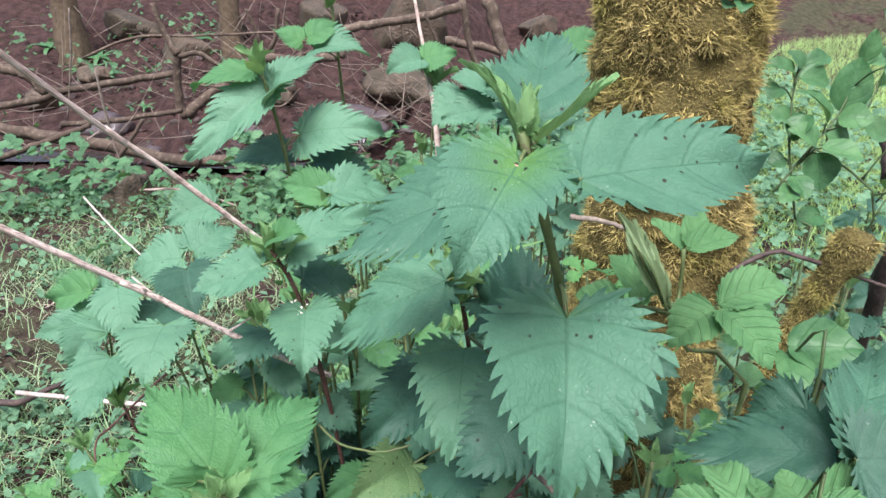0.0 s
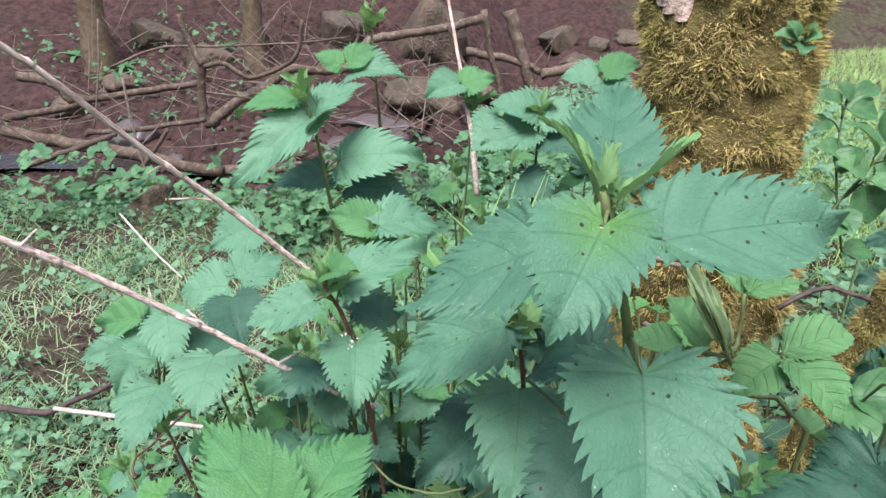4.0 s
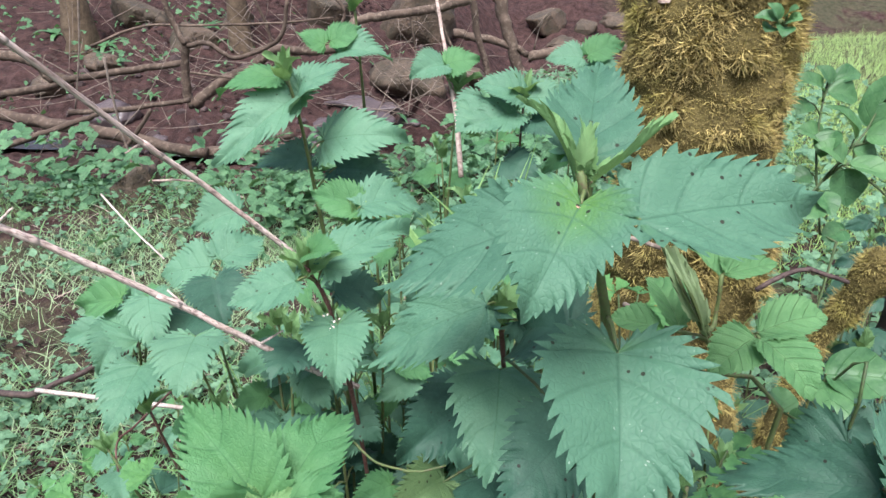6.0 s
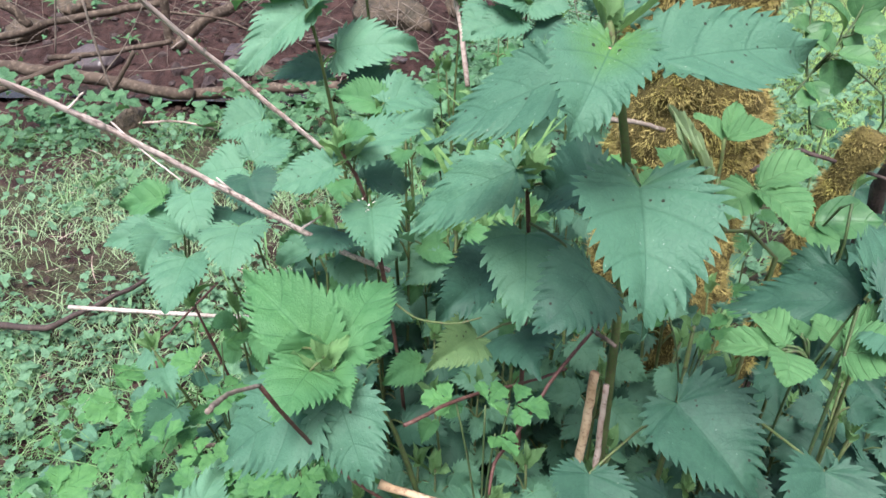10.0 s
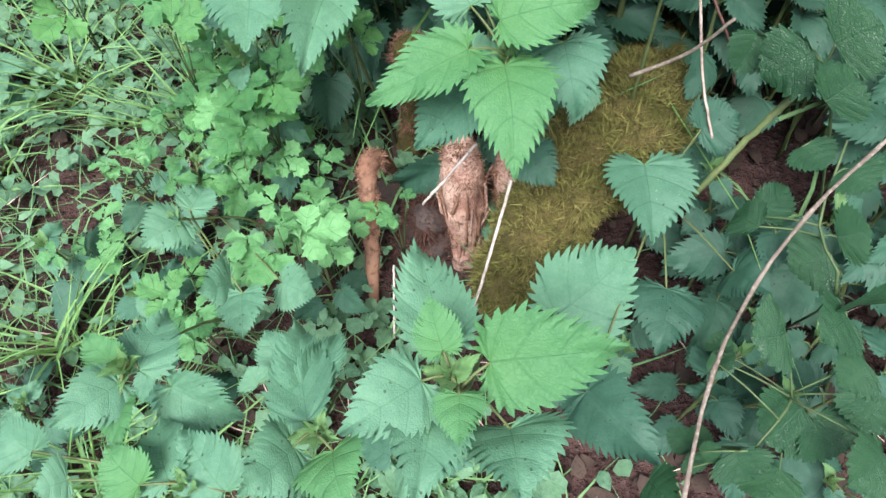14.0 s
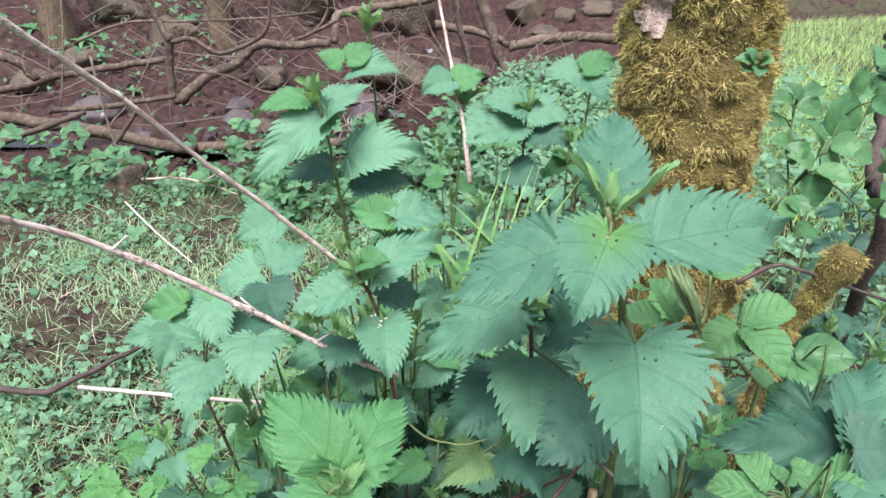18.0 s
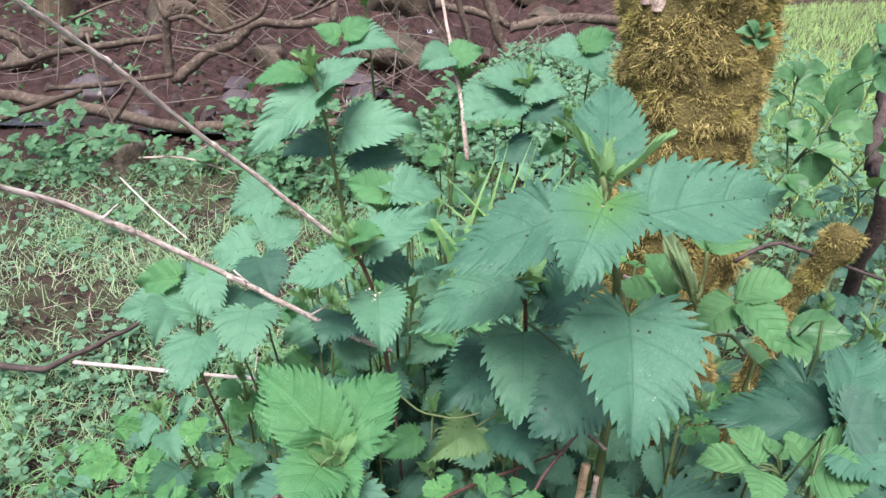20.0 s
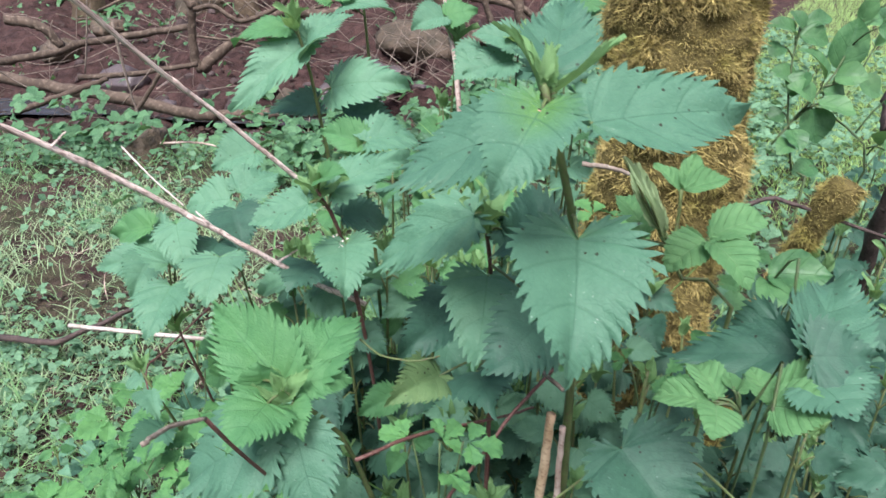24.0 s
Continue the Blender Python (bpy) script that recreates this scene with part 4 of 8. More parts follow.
nettle([(-0.130, 0.720, 0.030), (-0.140, 0.700, 0.500), (-0.158, 0.665, 0.750), (-0.172, 0.655, 0.838)], [
    ((-0.161, 0.662, 0.813), (-0.238, 0.616, 0.750), 0.062, 0, "m"),
    ((-0.183, 0.671, 0.827), (-0.239, 0.655, 0.811), 0.042, 10, "f"),
    ((-0.163, 0.673, 0.818), (-0.116, 0.693, 0.837), 0.042, -10, "m"),
    ((-0.144, 0.682, 0.760), (-0.056, 0.669, 0.768), 0.07, 0, "m"),
    ((-0.161, 0.650, 0.806), (-0.135, 0.637, 0.823), 0.045, -10, "m"),
    ((-0.162, 0.694, 0.741), (-0.217, 0.660, 0.735), 0.05, 0, "o"),
    ((-0.134, 0.694, 0.728), (-0.069, 0.676, 0.724), 0.06, 0, "o"),
], r=0.0032, top=0.036, seed=5)
nettle([(-0.100, 0.850, 0.030), (-0.110, 0.850, 0.500), (-0.125, 0.840, 0.830), (-0.130, 0.840, 0.885)], [
    ((-0.147, 0.811, 0.830), (-0.081, 0.804, 0.823), 0.055, 0, "m"),
    ((-0.154, 0.812, 0.843), (-0.119, 0.818, 0.858), 0.04, 0, "f"),
    ((-0.161, 0.811, 0.839), (-0.193, 0.808, 0.852), 0.04, 0, "f"),
], r=0.003, top=0.045, seed=6)
nettle([(0.060, 0.800, 0.030), (0.065, 0.770, 0.500), (0.067, 0.740, 0.800)], [
    ((0.064, 0.731, 0.801), (0.012, 0.739, 0.809), 0.05, 0, "m"),
    ((0.071, 0.730, 0.799), (0.116, 0.721, 0.795), 0.05, 0, "m"),
    ((0.059, 0.728, 0.783), (0.002, 0.710, 0.770), 0.055, 0, "m"),
    ((0.075, 0.724, 0.777), (0.110, 0.694, 0.769), 0.05, 0, "o"),
    ((0.047, 0.721, 0.730), (0.084, 0.692, 0.726), 0.05, 0, "o"),
], r=0.0028, top=0.045, seed=7, red=True)
nettle([(0.140, 0.850, 0.030), (0.150, 0.840, 0.500), (0.165, 0.830, 0.820)], [
    ((0.146, 0.803, 0.824), (0.170, 0.771, 0.797), 0.055, 0, "m"),
    ((0.139, 0.806, 0.830), (0.098, 0.813, 0.825), 0.045, 0, "m"),
    ((0.145, 0.805, 0.834), (0.189, 0.817, 0.846), 0.04, 0, "f"),
], r=0.0028, top=0.04, seed=8)
nettle([(-0.030, 0.830, 0.030), (-0.020, 0.820, 0.500), (-0.005, 0.800, 0.800)], [
    ((-0.022, 0.794, 0.821), (-0.060, 0.781, 0.806), 0.045, 0, "m"),
    ((-0.019, 0.794, 0.821), (0.020, 0.803, 0.826), 0.045, 0, "f"),
    ((0.023, 0.731, 0.778), (-0.007, 0.709, 0.764), 0.055, 0, "m"),
    ((0.025, 0.743, 0.794), (0.000, 0.715, 0.763), 0.06, 0, "m"),
], r=0.0026, top=0.04, seed=9)
nettle([(-0.020, 0.335, 0.030), (-0.045, 0.320, 0.400), (-0.075, 0.295, 0.600), (-0.108, 0.262, 0.682)], [
    ((-0.114, 0.280, 0.672), (-0.166, 0.322, 0.704), 0.052, 10, "f"),
    ((-0.102, 0.284, 0.669), (-0.072, 0.345, 0.682), 0.050, -14, "f"),
    ((-0.101, 0.278, 0.675), (-0.069, 0.286, 0.672), 0.03, -20, "f"),
    ((-0.116, 0.256, 0.677), (-0.130, 0.219, 0.672), 0.048, 5, "f"),
    ((-0.103, 0.261, 0.672), (-0.092, 0.237, 0.666), 0.026, 0, "f"),
    ((-0.116, 0.254, 0.656), (-0.176, 0.247, 0.609), 0.066, 10, "n"),
    ((-0.101, 0.253, 0.660), (-0.081, 0.220, 0.618), 0.05, -5, "n"),
    ((-0.122, 0.272, 0.682), (-0.123, 0.271, 0.698), 0.03, 0, "f"),
], r=0.0030, top=0.026, seed=10, fresh=True)
nettle([(0.130, 0.330, 0.030), (0.125, 0.310, 0.400), (0.118, 0.285, 0.620), (0.120, 0.290, 0.680)], [
    ((0.093, 0.234, 0.668), (0.124, 0.183, 0.641), 0.066, 0, "o"),
    ((0.045, 0.222, 0.626), (0.036, 0.184, 0.609), 0.048, 0, "o"),
    ((0.155, 0.189, 0.662), (0.143, 0.154, 0.625), 0.056, 0, "o"),
], r=0.0026, top=0.02, seed=11, tips=3)
nettle([(0.220, 0.270, 0.030), (0.215, 0.260, 0.300), (0.205, 0.240, 0.520), (0.200, 0.230, 0.600)], [
    ((0.140, 0.201, 0.605), (0.083, 0.189, 0.569), 0.058, 0, "o"),
    ((0.184, 0.162, 0.604), (0.122, 0.150, 0.572), 0.06, 0, "o"),
    ((0.180, 0.145, 0.569), (0.140, 0.099, 0.549), 0.062, 0, "o"),
    ((0.116, 0.261, 0.554), (0.080, 0.247, 0.520), 0.055, 0, "o"),
    ((0.148, 0.202, 0.488), (0.110, 0.168, 0.469), 0.056, 0, "o"),
    ((0.172, 0.165, 0.476), (0.133, 0.137, 0.462), 0.055, 0, "o"),
    ((0.183, 0.215, 0.522), (0.157, 0.213, 0.502), 0.055, 0, "o"),
], r=0.0024, top=0.02, seed=12, tips=3)
nettle([(0.070, 0.200, 0.030), (0.065, 0.180, 0.300), (0.054, 0.157, 0.466)], [
    ((0.040, 0.154, 0.478), (-0.006, 0.166, 0.468), 0.04, 0, "n"),
    ((0.042, 0.148, 0.481), (0.019, 0.119, 0.470), 0.042, 0, "f"),
    ((0.049, 0.147, 0.482), (0.081, 0.124, 0.480), 0.042, 0, "n"),
    ((0.051, 0.155, 0.482), (0.062, 0.199, 0.472), 0.036, 0, "f"),
    ((0.063, 0.164, 0.473), (0.098, 0.200, 0.460), 0.04, 0, "n"),
    ((0.045, 0.149, 0.488), (0.022, 0.172, 0.479), 0.026, 0, "f"),
], r=0.002, top=0.026, seed=13)
nettle([(-0.160, 0.330, 0.030), (-0.190, 0.310, 0.250), (-0.230, 0.280, 0.420), (-0.246, 0.267, 0.482)], [
    ((-0.258, 0.257, 0.500), (-0.318, 0.265, 0.514), 0.045, 15, "m"),
    ((-0.230, 0.267, 0.497), (-0.219, 0.346, 0.502), 0.05, -10, "m"),
    ((-0.244, 0.246, 0.497), (-0.268, 0.175, 0.479), 0.05, 10, "m"),
    ((-0.210, 0.253, 0.476), (-0.159, 0.194, 0.441), 0.058, -10, "m"),
    ((-0.237, 0.228, 0.393), (-0.235, 0.152, 0.385), 0.072, 0, "m"),
    ((-0.182, 0.222, 0.377), (-0.202, 0.144, 0.368), 0.060, 0, "m"),
    ((-0.116, 0.265, 0.438), (-0.127, 0.196, 0.414), 0.06, 0, "n"),
    ((-0.233, 0.237, 0.499), (-0.218, 0.221, 0.492), 0.024, 0, "f"),
    ((-0.203, 0.310, 0.428), (-0.178, 0.338, 0.419), 0.045, 0, "n"),
    ((-0.064, 0.261, 0.370), (-0.056, 0.222, 0.368), 0.04, 0, "n"),
    ((-0.061, 0.299, 0.382), (-0.060, 0.272, 0.363), 0.036, 0, "m"),
    ((-0.079, 0.335, 0.383), (-0.083, 0.316, 0.370), 0.036, 0, "m"),
    ((-0.038, 0.275, 0.366), (-0.006, 0.265, 0.359), 0.032, 0, "n"),
], r=0.0024, top=0.028, seed=14, fresh=True)
nettle([(-0.020, 0.200, 0.050), (-0.035, 0.150, 0.250), (-0.057, 0.100, 0.415)], [
    ((-0.060, 0.089, 0.418), (-0.059, 0.020, 0.394), 0.056, 0, "f"),
    ((-0.082, 0.098, 0.425), (-0.147, 0.072, 0.410), 0.042, 15, "f"),
    ((-0.082, 0.103, 0.381), (-0.121, 0.070, 0.367), 0.05, 10, "n"),
    ((-0.018, 0.118, 0.406), (-0.013, 0.075, 0.381), 0.052, 0, "n"),
    ((-0.062, 0.104, 0.441), (-0.003, 0.108, 0.445), 0.048, -15, "f"),
    ((-0.039, 0.104, 0.309), (-0.019, 0.075, 0.303), 0.04, 0, "o"),
    ((-0.078, 0.132, 0.429), (-0.098, 0.168, 0.449), 0.046, 0, "m"),
    ((-0.070, 0.142, 0.424), (-0.053, 0.175, 0.429), 0.034, 0, "n"),
], r=0.0022, top=0.022, seed=15, fresh=True)
nettle([(-0.050, 0.030, 0.030), (-0.075, -0.000, 0.200), (-0.097, -0.089, 0.339), (-0.106, -0.091, 0.375)], [
    ((-0.108, -0.072, 0.371), (-0.124, 0.004, 0.359), 0.05, 10, "m"),
    ((-0.084, -0.086, 0.377), (-0.010, -0.084, 0.384), 0.06, -10, "f"),
    ((-0.122, -0.095, 0.380), (-0.165, -0.121, 0.383), 0.046, 10, "m"),
    ((-0.074, -0.112, 0.333), (-0.072, -0.158, 0.355), 0.066, 0, "m"),
    ((-0.116, -0.104, 0.361), (-0.129, -0.158, 0.376), 0.05, 10, "m"),
    ((-0.109, -0.082, 0.389), (-0.116, -0.053, 0.396), 0.028, 0, "f"),
    ((-0.102, -0.104, 0.381), (-0.103, -0.131, 0.385), 0.03, 0, "f"),
    ((-0.024, -0.007, 0.247), (0.040, 0.041, 0.262), 0.085, 0, "m"),
], r=0.0024, top=0.026, seed=16, fresh=True)
nettle([(0.100, 0.130, 0.020), (0.095, 0.120, 0.150), (0.085, 0.110, 0.250)], [
    ((0.061, 0.109, 0.274), (0.057, 0.044, 0.257), 0.078, 0, "n"),
    ((0.074, 0.022, 0.218), (0.057, -0.032, 0.213), 0.066, 0, "o"),
    ((-0.011, -0.069, 0.249), (0.026, -0.125, 0.265), 0.058, 0, "o"),
    ((0.106, 0.126, 0.293), (0.133, 0.128, 0.308), 0.05, 0, "o"),
    ((0.131, 0.032, 0.222), (0.148, 0.002, 0.240), 0.05, 0, "o"),
], r=0.002, top=0.015, seed=17, tips=2)
nettle([(-0.300, 0.060, 0.000), (-0.300, 0.030, 0.200), (-0.325, -0.045, 0.305)], [
    ((-0.318, -0.048, 0.300), (-0.312, 0.001, 0.282), 0.046, 0, "m"),
    ((-0.329, -0.057, 0.302), (-0.362, -0.088, 0.312), 0.042, 0, "m"),
    ((-0.331, -0.044, 0.308), (-0.347, -0.029, 0.324), 0.03, 0, "f"),
    ((-0.303, -0.054, 0.279), (-0.258, -0.072, 0.255), 0.046, 0, "m"),
    ((-0.327, -0.071, 0.297), (-0.314, -0.103, 0.304), 0.03, 0, "f"),
], r=0.002, top=0.03, seed=18, fresh=True)
nettle([(-0.200, 0.000, 0.000), (-0.190, -0.030, 0.200), (-0.190, -0.104, 0.324)], [
    ((-0.199, -0.092, 0.308), (-0.218, -0.010, 0.277), 0.048, 0, "m"),
    ((-0.205, -0.071, 0.294), (-0.188, -0.021, 0.276), 0.03, 0, "m"),
    ((-0.203, -0.112, 0.325), (-0.227, -0.142, 0.347), 0.05, 0, "m"),
    ((-0.178, -0.117, 0.329), (-0.166, -0.151, 0.341), 0.05, 0, "f"),
    ((-0.245, -0.052, 0.268), (-0.252, -0.041, 0.274), 0.03, 0, "m"),
    ((-0.234, -0.030, 0.251), (-0.248, -0.005, 0.254), 0.035, 0, "m"),
], r=0.002, top=0.026, seed=19, fresh=True)
nettle([(-0.280, -0.060, 0.000), (-0.270, -0.080, 0.150), (-0.274, -0.126, 0.303)], [
    ((-0.249, -0.131, 0.303), (-0.279, -0.091, 0.302), 0.052, 0, "m"),
    ((-0.287, -0.121, 0.299), (-0.304, -0.077, 0.283), 0.05, 0, "m"),
    ((-0.302, -0.124, 0.305), (-0.325, -0.100, 0.310), 0.04, 0, "f"),
    ((-0.380, -0.097, 0.297), (-0.400, -0.076, 0.304), 0.045, 0, "m"),
    ((-0.352, -0.117, 0.299), (-0.367, -0.124, 0.307), 0.04, 0, "m"),
], r=0.002, top=0.024, seed=20)
nettle([(-0.300, 0.180, 0.000), (-0.300, 0.160, 0.150), (-0.347, 0.119, 0.228)], [
    ((-0.342, 0.119, 0.226), (-0.369, 0.088, 0.234), 0.05, 0, "m"),
    ((-0.333, 0.129, 0.228), (-0.324, 0.159, 0.219), 0.04, 0, "m"),
    ((-0.293, 0.057, 0.218), (-0.312, 0.038, 0.239), 0.05, 0, "m"),
    ((-0.281, 0.045, 0.219), (-0.277, 0.003, 0.221), 0.045, 0, "m"),
    ((-0.252, 0.060, 0.205), (-0.224, 0.052, 0.194), 0.045, 0, "m"),
], r=0.0018, top=0.02, seed=21)
nettle([(-0.220, 0.500, 0.020), (-0.240, 0.480, 0.400), (-0.262, 0.455, 0.600)], [
    ((-0.247, 0.437, 0.671), (-0.284, 0.501, 0.680), 0.04, 0, "m"),
    ((-0.195, 0.418, 0.688), (-0.192, 0.370, 0.670), 0.055, 0, "m"),
    ((-0.245, 0.428, 0.654), (-0.252, 0.381, 0.631), 0.055, 10, "m"),
    ((-0.269, 0.465, 0.691), (-0.310, 0.475, 0.677), 0.035, 0, "f"),
    ((-0.243, 0.456, 0.699), (-0.224, 0.421, 0.670), 0.04, 0, "m"),
], r=0.0024, top=0.032, seed=22, red=True)
nettle([(-0.240, 0.620, 0.020), (-0.250, 0.600, 0.400), (-0.275, 0.570, 0.600)], [
    ((-0.297, 0.521, 0.638), (-0.355, 0.507, 0.621), 0.045, 0, "m"),
    ((-0.283, 0.531, 0.645), (-0.290, 0.558, 0.655), 0.04, 0, "f"),
    ((-0.297, 0.518, 0.633), (-0.307, 0.473, 0.611), 0.045, 0, "m"),
], r=0.0022, top=0.035, seed=23)
nettle([(-0.170, 0.520, 0.020), (-0.180, 0.500, 0.400), (-0.200, 0.470, 0.660)], [
    ((-0.207, 0.495, 0.706), (-0.250, 0.498, 0.693), 0.05, 0, "m"),
    ((-0.199, 0.499, 0.710), (-0.172, 0.532, 0.717), 0.045, 0, "m"),
    ((-0.197, 0.475, 0.705), (-0.183, 0.441, 0.680), 0.05, 0, "o"),
    ((-0.210, 0.457, 0.681), (-0.217, 0.418, 0.661), 0.05, 0, "o"),
    ((-0.210, 0.590, 0.717), (-0.250, 0.573, 0.705), 0.055, 0, "m"),
], r=0.0022, top=0.03, seed=24)
nettle([(0.240, 0.300, 0.020), (0.235, 0.290, 0.400), (0.220, 0.275, 0.640), (0.206, 0.262, 0.700)], [
    ((0.172, 0.228, 0.741), (0.118, 0.268, 0.710), 0.042, 0, "o"),
    ((0.172, 0.218, 0.747), (0.209, 0.274, 0.760), 0.044, 0, "n"),
    ((0.168, 0.211, 0.753), (0.200, 0.213, 0.751), 0.04, 0, "o"),
    ((0.169, 0.202, 0.744), (0.176, 0.177, 0.743), 0.045, 0, "n"),
    ((0.184, 0.270, 0.729), (0.159, 0.285, 0.707), 0.045, 0, "o"),
    ((0.170, 0.250, 0.711), (0.150, 0.266, 0.696), 0.04, 0, "o"),
], r=0.0018, top=0.022, seed=25)

# the crowd between and behind them
# shade True or 2: some or all leaves carry shade in their colour
wild_nettle(0.1, 0.42, ground_height(0.1, 0.42), 0.45, 100, 0.067, (-0.003, 0.033), True, 5, 0.4)
wild_nettle(0.0, 0.45, ground_height(0.0, 0.45), 0.5, 101, 0.051, (-0.033, -0.000), False, 5, 0.4)
wild_nettle(-0.05, 0.36, ground_height(-0.05, 0.36), 0.42, 102, 0.064, (0.003, -0.032), False, 5, 0.4)
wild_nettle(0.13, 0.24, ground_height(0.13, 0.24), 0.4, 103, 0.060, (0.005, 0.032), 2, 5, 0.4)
wild_nettle(-0.12, 0.38, ground_height(-0.12, 0.38), 0.42, 104, 0.058, (0.010, -0.030), True, 5, 0.4)
wild_nettle(0.05, 0.55, ground_height(0.05, 0.55), 0.6, 105, 0.057, (-0.038, 0.022), False, 5, 0.4)
wild_nettle(-0.14, 0.55, ground_height(-0.14, 0.55), 0.55, 106, 0.053, (-0.018, -0.013), False, 5, 0.4)
wild_nettle(0.0, 0.62, ground_height(0.0, 0.62), 0.62, 107, 0.067, (0.008, -0.002), False, 5, 0.4)
wild_nettle(0.1, 0.68, ground_height(0.1, 0.68), 0.62, 108, 0.059, (-0.037, -0.000), False, 5, 0.4)
wild_nettle(-0.22, 0.4, ground_height(-0.22, 0.4), 0.36, 109, 0.067, (0.016, -0.042), True, 5, 0.4)
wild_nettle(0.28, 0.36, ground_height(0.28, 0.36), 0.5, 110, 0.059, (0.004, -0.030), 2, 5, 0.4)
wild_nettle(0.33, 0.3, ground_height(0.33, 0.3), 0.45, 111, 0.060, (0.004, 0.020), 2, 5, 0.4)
wild_nettle(0.02, 0.27, ground_height(0.02, 0.27), 0.4, 112, 0.059, (-0.020, -0.016), False, 5, 0.4)
wild_nettle(-0.1, 0.3, ground_height(-0.1, 0.3), 0.36, 113, 0.054, (0.019, -0.004), False, 5, 0.4)
wild_nettle(-0.2, 0.72, ground_height(-0.2, 0.72), 0.5, 114, 0.053, (0.017, -0.014), False, 5, 0.4)
wild_nettle(-0.02, 0.72, ground_height(-0.02, 0.72), 0.62, 115, 0.053, (-0.016, -0.012), False, 5, 0.4)
wild_nettle(0.17, 0.06, ground_height(0.17, 0.06), 0.22, 118, 0.065, (-0.007, 0.000), 2, 3, 0.4)
wild_nettle(0.3, 0.02, ground_height(0.3, 0.02), 0.22, 119, 0.056, (-0.026, 0.027), 2, 3, 0.4)
wild_nettle(0.02, 0.0, ground_height(0.02, 0.0), 0.14, 120, 0.044, (0.023, -0.007), True, 3, 0.4)
wild_nettle(0.1, -0.05, ground_height(0.1, -0.05), 0.2, 121, 0.043, (0.017, 0.013), 2, 3, 0.4)
wild_nettle(0.22, -0.06, ground_height(0.22, -0.06), 0.22, 122, 0.052, (0.003, -0.000), 2, 3, 0.4)
wild_nettle(-0.13, -0.1, ground_height(-0.13, -0.1), 0.16, 123, 0.050, (-0.020, 0.024), True, 3, 0.4)
wild_nettle(-0.36, -0.02, ground_height(-0.36, -0.02), 0.14, 124, 0.048, (-0.025, 0.041), True, 3, 0.4)
wild_nettle(0.14, 0.4, ground_height(0.14, 0.4), 0.42, 126, 0.059, (0.021, -0.017), True, 5, 0.4)
wild_nettle(-0.3, 0.55, ground_height(-0.3, 0.55), 0.34, 127, 0.062, (-0.034, -0.038), False, 5, 0.4)
wild_nettle(0.34, 0.7, ground_height(0.34, 0.7), 0.5, 129, 0.056, (-0.002, 0.016), False, 5, 0.4)
wild_nettle(0.45, 0.8, ground_height(0.45, 0.8), 0.5, 130, 0.061, (-0.021, 0.020), False, 5, 0.4)
wild_nettle(0.25, 0.85, ground_height(0.25, 0.85), 0.55, 131, 0.051, (-0.003, -0.030), False, 5, 0.4)
wild_nettle(0.0, 0.95, ground_height(0.0, 0.95), 0.6, 132, 0.052, (-0.016, -0.024), False, 5, 0.4)
wild_nettle(-0.12, 1.0, ground_height(-0.12, 1.0), 0.55, 133, 0.059, (-0.014, 0.025), False, 5, 0.4)
wild_nettle(0.15, 0.12, ground_height(0.15, 0.12), 0.2, 134, 0.045, (-0.021, 0.003), 2, 3, 0.4)
wild_nettle(0.2, 0.06, ground_height(0.2, 0.06), 0.22, 135, 0.062, (0.010, -0.001), 2, 3, 0.4)
wild_nettle(0.27, 0.06, ground_height(0.27, 0.06), 0.26, 136, 0.059, (-0.002, 0.022), 2, 3, 0.4)
wild_nettle(0.33, 0.12, ground_height(0.33, 0.12), 0.3, 137, 0.053, (0.007, 0.016), 2, 3, 0.4)
wild_nettle(0.14, 0.0, ground_height(0.14, 0.0), 0.14, 138, 0.043, (0.010, -0.028), 2, 3, 0.4)
wild_nettle(0.2, -0.02, ground_height(0.2, -0.02), 0.16, 139, 0.049, (0.002, 0.004), 2, 3, 0.4)
wild_nettle(0.28, -0.02, ground_height(0.28, -0.02), 0.2, 140, 0.041, (-0.000, -0.005), 2, 3, 0.4)
wild_nettle(0.36, 0.04, ground_height(0.36, 0.04), 0.24, 141, 0.057, (0.002, -0.018), 2, 3, 0.4)
wild_nettle(0.08, 0.06, ground_height(0.08, 0.06), 0.1, 142, 0.042, (-0.034, 0.033), True, 3, 0.4)
wild_nettle(0.33, 0.2, ground_height(0.33, 0.2), 0.36, 144, 0.052, (0.002, 0.012), 2, 5, 0.4)
wild_nettle(0.18, 0.26, ground_height(0.18, 0.26), 0.34, 145, 0.065, (0.034, -0.003), 2, 5, 0.4)
wild_nettle(0.1, 0.16, ground_height(0.1, 0.16), 0.2, 146, 0.048, (0.024, 0.005), 2, 3, 0.4)
wild_nettle(0.42, 0.12, ground_height(0.42, 0.12), 0.3, 147, 0.052, (0.012, -0.023), 2, 3, 0.4)
wild_nettle(0.24, -0.12, ground_height(0.24, -0.12), 0.14, 148, 0.051, (-0.053, -0.005), 2, 3, 0.4)
wild_nettle(0.34, -0.08, ground_height(0.34, -0.08), 0.16, 149, 0.049, (-0.022, 0.025), 2, 3, 0.4)
wild_nettle(-0.42, 0.1, ground_height(-0.42, 0.1), 0.12, 150, 0.049, (-0.001, -0.000), True, 3, 0.4)
wild_nettle(-0.5, 0.0, ground_height(-0.5, 0.0), 0.12, 151, 0.043, (-0.017, -0.006), True, 3, 0.4)
wild_nettle(-0.38, 0.22, ground_height(-0.38, 0.22), 0.14, 152, 0.043, (0.012, 0.016), True, 3, 0.4)
wild_nettle(-0.55, 0.18, ground_height(-0.55, 0.18), 0.12, 154, 0.050, (0.017, -0.016), True, 3, 0.4)
